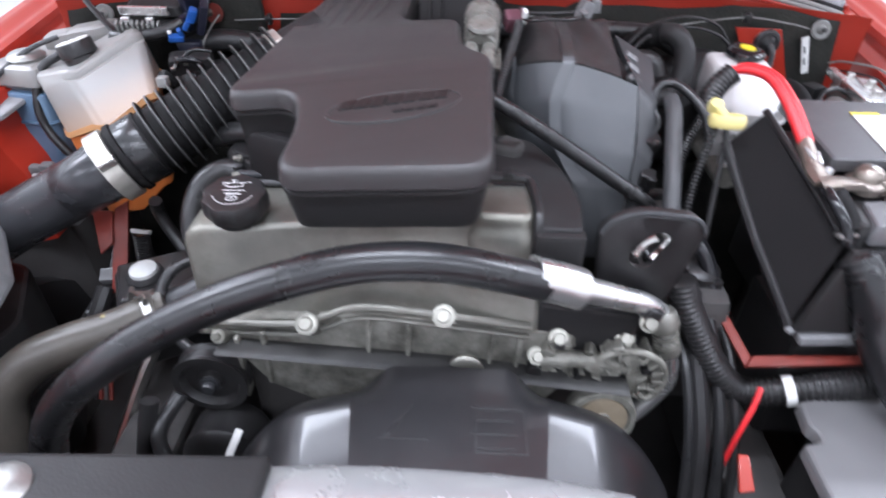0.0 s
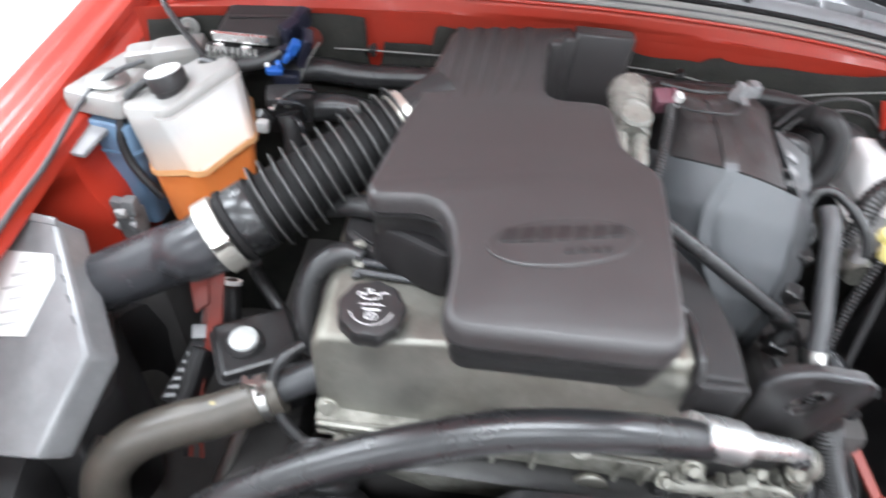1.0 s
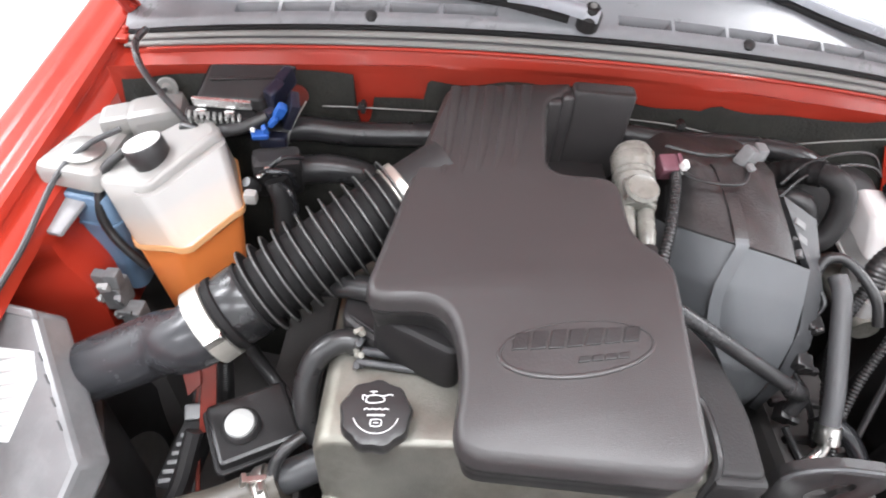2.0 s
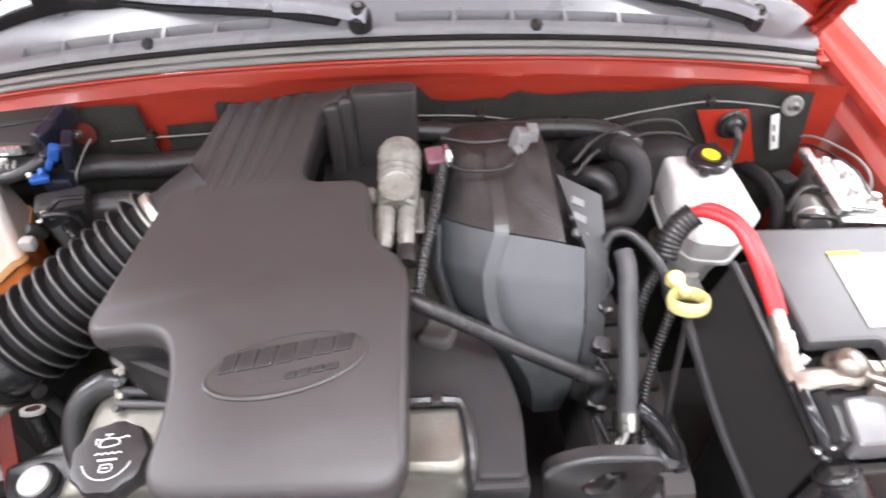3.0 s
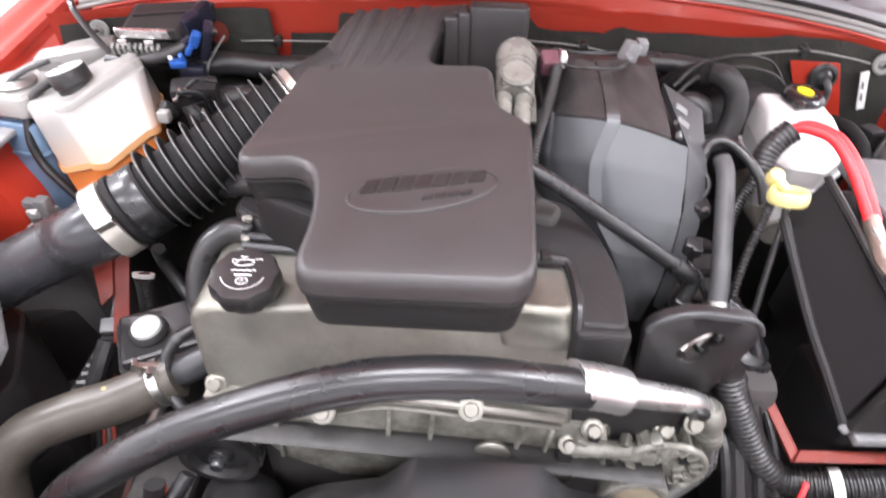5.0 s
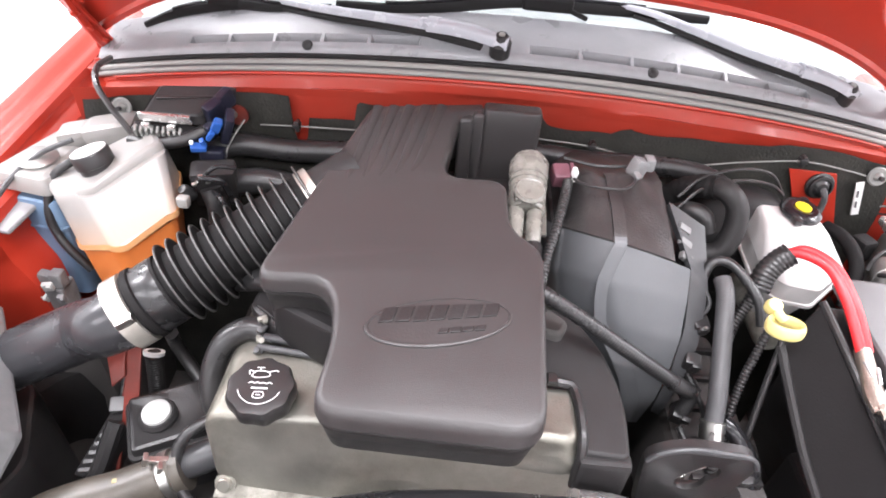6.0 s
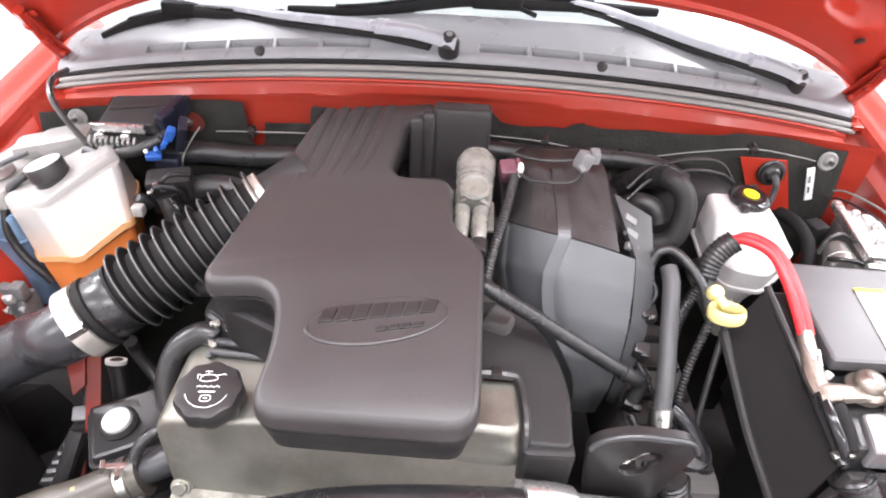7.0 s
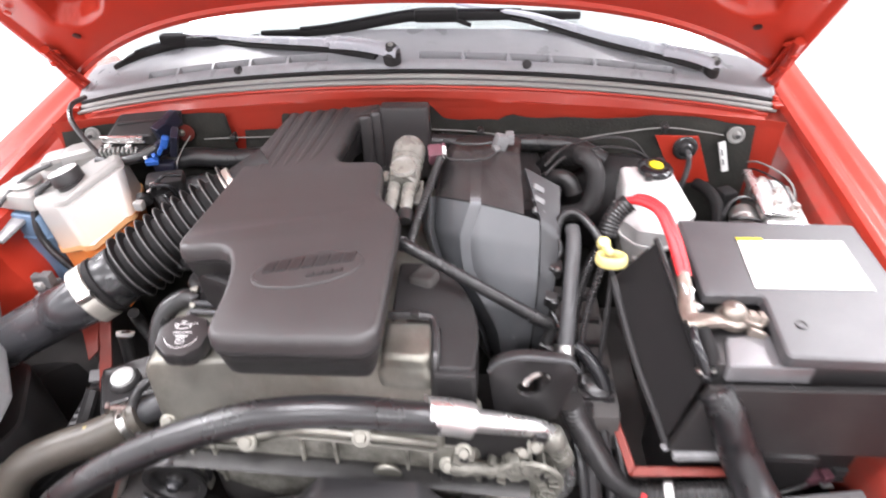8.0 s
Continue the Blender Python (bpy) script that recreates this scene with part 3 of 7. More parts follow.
def bonnet():
    hood = thing("bonnet", (0, 0.95, 1.03), "open red bonnet with a pressed inner panel", "bonnet")

    def point(x, y, off):
        n = V(0, 1.19, 1).normalized()
        return V(x, y, 1.02 + 1.19 * (0.98 - y)) - n * off

    def under(u, v):
        x = (-0.785 + 1.57 * u) * (1 - 0.05 * v)
        y = hood_rear(x) + (0.30 - hood_rear(x)) * v
        e = min(min(u, 1 - u) * 1.57 * 0.8, hood_rear(x) - y)
        s = min(1, max(0, (e - 0.082 + 0.026 * math.exp(-((abs(x) - 0.60) / 0.055) ** 4)) / 0.016))
        hem = 0.006 if e < 0.010 else 0.0
        return point(x, y, -0.034 * (s * s * (3 - 2 * s)) + hem + 0.002 * math.sin(abs(x) * 9))

    def outer(u, v):
        x = (-0.785 + 1.57 * u) * (1 - 0.05 * v)
        y = hood_rear(x) + (0.30 - hood_rear(x)) * v
        return point(x, y, -0.05)
    bm = grid(under, 150, 150)
    part("inner_panel", bm, RED, hood, "red pressed inner bonnet panel")
    part("outer_skin", grid(outer, 30, 20), RED, hood)
    for side in (-1, 1):
        h = part("hinge", join(tube([(side * 0.765, 0.99, 0.99), (side * 0.762, 0.955, 1.02), (side * 0.76, 0.92, 1.065), (side * 0.75, 0.87, 1.13)], 0.010, 8), box((side * 0.768, 0.95, 0.985), (0.022, 0.09, 0.010), 0.003, (6, 0, 0))), RED, hood, "red painted bonnet hinge")
        for y, z in ((0.92, 1.0), (0.955, 1.0)):
            part("bolt", hexbolt((side * 0.766, y + 0.01, z - 0.012), 0.006, 0.008), RED, h)
        part("hinge_plate", plate([(side * 0.742, 0.965, 1.020), (side * 0.772, 0.968, 1.018), (side * 0.768, 0.880, 1.122), (side * 0.738, 0.875, 1.126)], 0.006, 0.002), RED, h, "flat hinge plate")
        part("hinge_knuckle", lathe([(0, -0.016), (0.012, -0.016), (0.013, -0.012), (0.013, 0.012), (0.012, 0.016), (0, 0.016)], aim((side * 0.765, 0.975, 1.008), (1, 0, 0)), 16), RED, h)
        for f in (0.15, 0.5, 0.85):
            part("bolt", hexbolt((0, 0, 0), 0.007, 0.007, m=aim(V(side * 0.755, 0.968 - 0.088 * f, 1.014 + 0.102 * f) - V(0, 0.005, 0.004), (0, -1.19, -1))), RED, h)
        for a, b in ((0.885, 1.133), (0.80, 1.236)):
            part("bolt", lathe([(0, 0), (0.007, 0), (0.007, 0.004), (0, 0.006)], aim((side * 0.735, a, b - 0.012), (0, -1.19, -1)), 8), RED, hood)
        part("plug_hole", lathe([(0, 0), (0.008, 0), (0.008, 0.002), (0, 0.003)], aim(point(side * 0.662, 0.862, 0.001), (0, -1.19, -1)), 12), BLACK, hood)


bonnet()


# ---- wipers ----
def bar(path, width, height):
    """A flat bar with chamfered edges along a path; width and height run from start to end."""
    rings = []
    n = len(path) - 1
    for i, p in enumerate(path):
        along = (path[min(i + 1, n)] - path[max(i - 1, 0)]).normalized()
        side = along.cross(V(0, 0, 1)).normalized()
        up = side.cross(along)
        w = (width[0] + (width[1] - width[0]) * i / n) / 2
        h = (height[0] + (height[1] - height[0]) * i / n) / 2
        rings.append([p + side * a * w + up * b * h for a, b in ((-1, -0.9), (-1, 0.2), (-0.75, 0.8), (-0.4, 1), (0.4, 1), (0.75, 0.8), (1, 0.2), (1, -0.9))])
    return loft(rings)


def wiper(pivot, joint, run, blade, block):
    w = thing("wiper", pivot, "satin grey wiper arm with a black blade on the windscreen", "wiper", "windscreen wipers")
    pivot, joint = V(*pivot), V(*joint)
    head = [pivot + (pivot - joint).normalized() * 0.012] + [pivot.lerp(joint, k / 6) + V(0, 0, 0.004 * math.sin(math.pi * k / 6)) for k in range(7)]
    ah = part("arm_head", bar(head, (0.024, 0.027), (0.018, 0.020)), ARM, w)
    part("hinge_pin", lathe([(0, -0.0145), (0.004, -0.0145), (0.004, 0.0145), (0, 0.0145)], aim(joint, (V(*run[0]) - joint).cross(V(0, 0, 1))), 10), ARM, ah)
    arm = spline([joint + (pivot - joint) * 0.02] + run, 6)
    part("arm", bar(arm, (0.022, 0.009), (0.015, 0.007)), ARM, w, "tapered satin grey arm")
    part("channel", bar([p + V(0, -0.004, -0.012) for p in [pivot.lerp(joint, 0.25), pivot.lerp(joint, 0.7)] + arm[:int(len(arm) * 0.8)]], (0.019, 0.008), (0.012, 0.006)), BELLOWS, w, "dark channel under the arm")
    nut = part("pivot_cap", lathe([(0, -0.02), (0.0165, -0.02), (0.017, 0.002), (0.013, 0.006), (0.012, 0.007), (0.012, 0.012), (0.009, 0.016), (0, 0.017)], aim(pivot + V(0, 0.002, -0.004), (0, -0.35, 1)), 18), MATTE, w, "black pivot cap")
    part("nut_tip", lathe([(0, 0.015), (0.005, 0.015), (0.005, 0.018), (0, 0.019)], aim(pivot + V(0, 0.002, -0.004), (0, -0.35, 1)), 10), WIRE, nut)
    b = part("blade", sweep(spline(blade, 8), lambda i, n: 0.0075 - 0.003 * abs(2 * i / n - 1) ** 3, 8, 1.5), BELLOWS, w, "black rubber wiper blade")
    part("blade_spine", sweep([p + V(0, -0.002, 0.011) for p in spline(blade, 8)[6:-6]], 0.003, 6), GLOSS, b, "shiny black blade spine")
    part("blade_joint", join(box(V(*block), (0.085, 0.024, 0.026), 0.007), box(V(*block) + V(0.05, -0.006, -0.012), (0.04, 0.008, 0.008), 0.003, (0, 20, 0))), BELLOWS, b)


wiper((-0.013, 0.778, 1.152), (-0.128, 0.804, 1.161), [(-0.193, 0.827, 1.156), (-0.294, 0.863, 1.149), (-0.407, 0.914, 1.141), (-0.50, 0.952, 1.131)],
      [(-0.668, 0.955, 1.058), (-0.589, 0.958, 1.090), (-0.479, 0.936, 1.119), (-0.396, 0.905, 1.128), (-0.30, 0.893, 1.141)], (-0.490, 0.940, 1.124))
wiper((0.611, 0.895, 1.078), (0.502, 0.880, 1.114), [(0.386, 0.888, 1.139), (0.272, 0.903, 1.168), (0.225, 0.908, 1.178), (0.10, 0.918, 1.196)],
      [(-0.29, 0.888, 1.150), (-0.172, 0.876, 1.156), (0.004, 0.895, 1.178), (0.062, 0.896, 1.178), (0.19, 0.910, 1.174), (0.345, 0.938, 1.163)], (0.062, 0.896, 1.180))


# ---- engine ----
def engine():
    e = thing("engine", (-0.10, 0.45, 0.31), "inline engine block with a stained cast aluminium valve cover", "engine")
    # valve cover: a profile with a round right shoulder, drawn back along the engine
    prof = [(-0.318, 0.782), (-0.322, 0.80), (-0.328, 0.868), (-0.326, 0.876), (-0.318, 0.884), (-0.308, 0.886), (0.02, 0.887), (0.050, 0.886), (0.075, 0.880), (0.093, 0.867), (0.105, 0.843), (0.111, 0.812), (0.112, 0.782)]
    # the engine leans, so its top rises towards the right
    prof = [(x, z + 0.10 * (x + 0.318) * (z - 0.782) / 0.104) for x, z in prof]
    mid = V(-0.105, 0.80)

    def shell(shrink, back):
        return [V(mid.x + (x - mid.x) * (1 - shrink * 0.35), 0.250 - 0.055 * (x + 0.328) + back - (0.22 + 0.12 * (x + 0.328)) * (0.886 - z) * max(0, 1 - back * 20), mid.y + (z - mid.y) * (1 - shrink)) for x, z in prof]
    part("valve_cover", loft([shell(0.10, 0.0), shell(0.05, 0.0012), shell(0.015, 0.004), shell(0.0, 0.010)] + [shell(0.0, 0.05 * k) for k in range(1, 10)]), ALU, e, "cast aluminium valve cover, stained grey")
    # front timing cover below it
    front = [(-0.32, 0.782), (-0.19, 0.786), (-0.15, 0.79), (-0.04, 0.79), (0.02, 0.788), (0.16, 0.77), (0.17, 0.70), (0.12, 0.62), (-0.17, 0.62), (-0.24, 0.66), (-0.28, 0.74)]
    bm = bmesh.new()
    a = [bm.verts.new((x, 0.205 + 0.02 * (0.8 - z), z)) for x, z in front]
    b = [bm.verts.new((x, 0.30, z)) for x, z in front]
    bm.faces.new(a)
    bm.faces.new(b[::-1])
    for k in range(len(front)):
        bm.faces.new((a[k], b[k], b[(k + 1) % len(front)], a[(k + 1) % len(front)]))
    bmesh.ops.bevel(bm, geom=bm.edges[:], offset=0.003, segments=2, affect="EDGES")
    part("timing_cover", bm, OLDALU, e, "oil-stained cast aluminium timing cover")
    rib = [(-0.315, 0.207, 0.775), (-0.19, 0.200, 0.782), (-0.15, 0.196, 0.80), (-0.10, 0.195, 0.818), (0.0, 0.195, 0.808), (0.10, 0.198, 0.792)]
    part("cover_rib", tube(rib, 0.005, 8), ALU, e, "cast rib along the joint")
    part("cover_rib", tube([(x, y - 0.001, z - 0.016) for x, y, z in rib], 0.0035, 8), ALU, e)
    for c, r in (((-0.171, 0.187, 0.796), 0.0150), ((-0.005, 0.192, 0.811), 0.0150), ((0.138, 0.200, 0.771), 0.0140), ((0.114, 0.198, 0.742), 0.0125), ((0.222, 0.208, 0.768), 0.0130), ((-0.306, 0.224, 0.786), 0.0145), ((-0.285, 0.188, 0.768), 0.0095)):
        boss = part("bolt_boss", lathe([(0, -0.05), (r * 1.15, -0.05), (r * 0.98, 0), (0, 0)], aim(c, (0, -0.75, 0.66)), 14), ALU, e)
        part("bolt", hexbolt((0, 0, 0), r * 0.58, 0.009, m=aim(c, (0, -0.75, 0.66))), PALEZINC, boss, "pale zinc flange bolt")
    part("plug", lathe([(0, 0), (0.024, 0), (0.024, 0.005), (0.020, 0.008), (0, 0.009)], aim((0.024, 0.192, 0.718), (0, -1, 0.25)), 20), PALEZINC, e, "pale core plug")
    for x, z, h in ((-0.27, 0.70, 0.12), (-0.235, 0.72, 0.10), (-0.10, 0.745, 0.09), (-0.05, 0.74, 0.10), (0.055, 0.735, 0.08), (0.09, 0.74, 0.06)):
        part("casting_rib", box((x, 0.207, z), (0.006, 0.02, h), 0.0025, (4, 3, 0)), OLDALU, e)
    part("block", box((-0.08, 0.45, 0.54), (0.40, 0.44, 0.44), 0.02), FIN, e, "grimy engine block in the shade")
    # belt drive
    belt = [(-0.29, 0.192, 0.748), (-0.15, 0.192, 0.738), (0.0, 0.192, 0.727), (0.10, 0.192, 0.715), (0.235, 0.192, 0.698)]
    part("drive_belt", sweep(spline(belt, 6), 0.0175, 12, 0.22), BELT, e, "worn grey-black drive belt")
    bp = part("alternator_pulley", lathe([(0, -0.014), (0.044, -0.014), (0.046, -0.010), (0.046, 0.008), (0.044, 0.012), (0.037, 0.012), (0.035, 0.008), (0.012, 0.008), (0.011, 0.014), (0, 0.014)], aim((0.205, 0.180, 0.655), (0, -1, 0.15)), 36), OLDALU, e, "stained metal pulley")
    part("pulley_face", lathe([(0, 0.0085), (0.034, 0.0085), (0.033, 0.0105), (0, 0.0105)], aim((0.205, 0.180, 0.655), (0, -1, 0.15)), 30), BEIGE, bp, "beige pulley face")
    for x, z, r in ((-0.312, 0.683, 0.050), (-0.03, 0.58, 0.06)):
        p = part("pulley", lathe([(0.008, -0.014), (r, -0.014), (r, -0.010), (r * 0.93, -0.006), (r * 0.93, 0.006), (r, 0.010), (r, 0.014), (r * 0.8, 0.014), (r * 0.7, 0.004), (r * 0.35, 0.004), (r * 0.3, 0.012), (0, 0.013)], aim((x, 0.196, z), (0, -1, 0.0)), 36), BLACK, e, "black belt pulley")
        part("hub_nut", hexbolt((0, 0, 0), 0.009, 0.012, m=aim((x, 0.184, z), (0, -1, 0))), PIPE, p)
    # right bank: intake ports cover and alternator
    side = fillet([(0.03, 0.302), (0.100, 0.302), (0.100, 0.228), (0.153, 0.226), (0.159, 0.302), (0.146, 0.37), (0.09, 0.43), (0.03, 0.43)], [0.006, 0.008, 0.006, 0.012, 0.03, 0.03, 0.03, 0.01])
    sc = part("side_cover", stack(side, [(0.005, 0), (0.0022, -0.0006), (0.0006, -0.0025), (0, -0.006), (0, -0.09), (0.002, -0.092)], lambda x, y: 0.917 + 0.018 * min(1, max(0, (y - 0.302) / 0.02)) * min(1, max(0, (0.15 - x) / 0.04))), MATTE, e, "dull black plastic side cover")
    part("casting_lump", stack(fillet([(0.045, 0.385), (0.085, 0.372), (0.098, 0.398), (0.070, 0.425)], 0.010), [(0.006, 0), (0.002, -0.002), (0, -0.006), (0, -0.03)], lambda x, y: 0.942 + 0.05 * (x - 0.07)), FIN, e, "grimy casting behind the side cover")
    part("cover_bead", tube([(0.03, 0.303, 0.940), (0.080, 0.302, 0.940), (0.094, 0.296, 0.937), (0.100, 0.26, 0.931), (0.1005, 0.232, 0.917), (0.100, 0.224, 0.86)], 0.006, 8), BLACK, sc)
    part("bead_clip", box((0.068, 0.301, 0.946), (0.012, 0.014, 0.008), 0.002), BLACK, sc)
    part("machined_pad", stack(fillet([(0.026, 0.234), (0.098, 0.230), (0.098, 0.303), (0.026, 0.304)], [0.012, 0.022, 0.012, 0.012]), [(0.010, 0), (0.006, -0.0006), (0.0025, -0.0028), (0.0006, -0.006), (0, -0.011), (-0.002, -0.020), (-0.008, -0.027), (-0.008, -0.05)], lambda x, y: 0.930 + 0.05 * (y - 0.265)), ALU, e, "machined aluminium pad")
    part("front_leg", box((0.127, 0.228, 0.862), (0.058, 0.02, 0.10), 0.006), MATTE, e)
    alt = part("alternator", lathe([(0.015, -0.03), (0.036, -0.03), (0.043, -0.022), (0.044, 0.02), (0.038, 0.032), (0.015, 0.035)], aim((0.222, 0.235, 0.69), (0, -1, 0.2)), 28), OLDALU, e, "cast alternator body")
    for k in range(12):
        a = 2 * math.pi * k / 12
        part("cooling_fin", box((0.222 + 0.034 * math.cos(a), 0.205, 0.695 + 0.034 * math.sin(a)), (0.004, 0.03, 0.014), 0.001, (0, -math.degrees(a) + 90, 0)), OLDALU, alt)
    for k in range(11):
        a = math.radians(150 - 22 * k)
        part("cooling_fin", box((0.228 + 0.045 * math.cos(a), 0.205, 0.712 + 0.043 * math.sin(a)), (0.005, 0.034, 0.020), 0.0015, (0, -math.degrees(a) + 90, 0)), OLDALU, alt)
    part("housing_rim", sweep([V(0.228 + 0.052 * math.cos(math.radians(160 - 11 * k)), 0.192, 0.712 + 0.050 * math.sin(math.radians(160 - 11 * k))) for k in range(20)], 0.0045, 8), OLDALU, alt, "cast rim of the alternator housing")
    for x, y, z, w, h, turn in ((0.125, 0.204, 0.722, 0.018, 0.020, 10), (0.152, 0.202, 0.728, 0.022, 0.012, -14), (0.178, 0.200, 0.738, 0.016, 0.018, 20), (0.196, 0.204, 0.722, 0.022, 0.014, -8), (0.165, 0.206, 0.708, 0.030, 0.010, 6)):
        part("casting_lump", box((x, y, z), (w, 0.016, h), 0.004, (8, turn, 0)), OLDALU, e)
    rng = random.Random(5)
    for k in range(22):
        x = 0.115 + 0.145 * rng.random()
        part("casting_lump", box((x, 0.196 + 0.012 * rng.random(), 0.702 + 0.066 * rng.random() - 0.2 * max(0, x - 0.2)), (0.006 + 0.012 * rng.random(), 0.016, 0.005 + 0.012 * rng.random()), 0.002, (rng.uniform(-20, 20), rng.uniform(-60, 60), 0)), (OLDALU, ALU, BLACK, OLDALU)[k % 4], e)
    part("plug_block", box((0.112, 0.196, 0.722), (0.018, 0.014, 0.016), 0.003), BLACK, e, "small black plug under the bolt")
    part("bracket_arm", tube([(0.12, 0.20, 0.735), (0.16, 0.195, 0.742), (0.20, 0.20, 0.735), (0.235, 0.205, 0.72)], 0.011, 10), OLDALU, e, "cast bracket arm")


engine()
cap_m = aim((-0.259, 0.270, 0.893), (0.02, -0.12, 1))


def oil_cap():
    c = thing("oil_filler_cap", cap_m.translation, "black oil filler cap with white printed oil symbols", "oil cap")
    n = 48
    bm = bmesh.new()
    rings = []
    for r, h in ((0.028, 0.0), (0.028, 0.012), (0.0365, 0.013), (0.038, 0.018), (0.038, 0.032), (0.0355, 0.037), (0.030, 0.038)):
        rings.append([bm.verts.new((r * (1 + (0.035 if 0.035 < r else 0) * math.cos(9 * 2 * math.pi * k / n)) * math.cos(2 * math.pi * k / n), r * (1 + (0.035 if 0.035 < r else 0) * math.cos(9 * 2 * math.pi * k / n)) * math.sin(2 * math.pi * k / n), h)) for k in range(n)])
    for a, b in zip(rings, rings[1:]):
        for k in range(n):
            bm.faces.new((a[k], a[(k + 1) % n], b[(k + 1) % n], b[k]))
    bm.faces.new(rings[0][::-1])
    bm.faces.new(rings[-1])
    bmesh.ops.transform(bm, matrix=cap_m, verts=bm.verts[:])
    part("grip", bm, BLACK, c)

    def ink(pts, r=0.0005):
        bm = tube([(0.82 * (x * 0.995 + y * 0.10), 0.82 * (y * 0.995 - x * 0.10) + 0.001, 0.0385) for x, y in pts], r, 6, 3, 0.5)
        bmesh.ops.transform(bm, matrix=cap_m, verts=bm.verts[:])
        return bm
    part("oil_can_print", join(ink([(-0.014, 0.012), (-0.010, 0.020), (0.006, 0.020), (0.010, 0.013), (-0.006, 0.010), (-0.014, 0.012)]), ink([(0.006, 0.019), (0.018, 0.022), (0.021, 0.020)]), ink([(-0.004, 0.020), (-0.004, 0.025)]), ink([(-0.009, 0.026), (0.001, 0.026)]), ink([(-0.010, 0.018), (-0.018, 0.021), (-0.017, 0.014)])), PRINT, c, "white oil can symbol")
    part("wave_print", ink([(-0.016 + 0.004 * i, 0.001 + 0.002 * (i % 2)) for i in range(9)]), PRINT, c, "white wave line")
    part("text_bar", ink([(-0.011, -0.006), (0.011, -0.006)], 0.0009), PRINT, c, "row of small white print")
    part("book_print", join(ink([(-0.006, -0.012), (0.006, -0.012), (0.006, -0.020), (-0.006, -0.020), (-0.006, -0.012)]), ink([(-0.003, -0.016), (0.003, -0.016)])), PRINT, c, "white printed box symbol")
    part("arc_line", ink([(0.030 * math.cos(a), 0.030 * math.sin(a)) for a in [math.radians(200 + 14 * i) for i in range(11)]], 0.0004), PRINT, c)


oil_cap()


# ---- intake cover over the engine ----
def cover_z(x, y):
    return 1.033 + 0.11 * (x + 0.07) + 0.16 * (y - 0.29) - 0.17 * (y - 0.29) ** 2


def crowned(poly, levels, height, ys):
    """A stack whose top follows a curved height, cut across at ys."""
    bm = stack(poly, levels, height)
    top = max(bm.faces, key=lambda f: (len(f.verts) > 8, f.calc_center_median().z))
    top.material_index = 1
    for y in ys:
        faces = [f for f in bm.faces if f.material_index == 1]
        geom = faces + list({e for f in faces for e in f.edges}) + list({v for f in faces for v in f.verts})
        bmesh.ops.bisect_plane(bm, geom=geom, plane_co=(0, y, 0), plane_no=(0, 1, 0))
    for f in bm.faces:
        if f.material_index == 1:
            f.material_index = 0
            f.select = False
            for v in f.verts:
                v.co.z = height(v.co.x, v.co.y)
    return bm


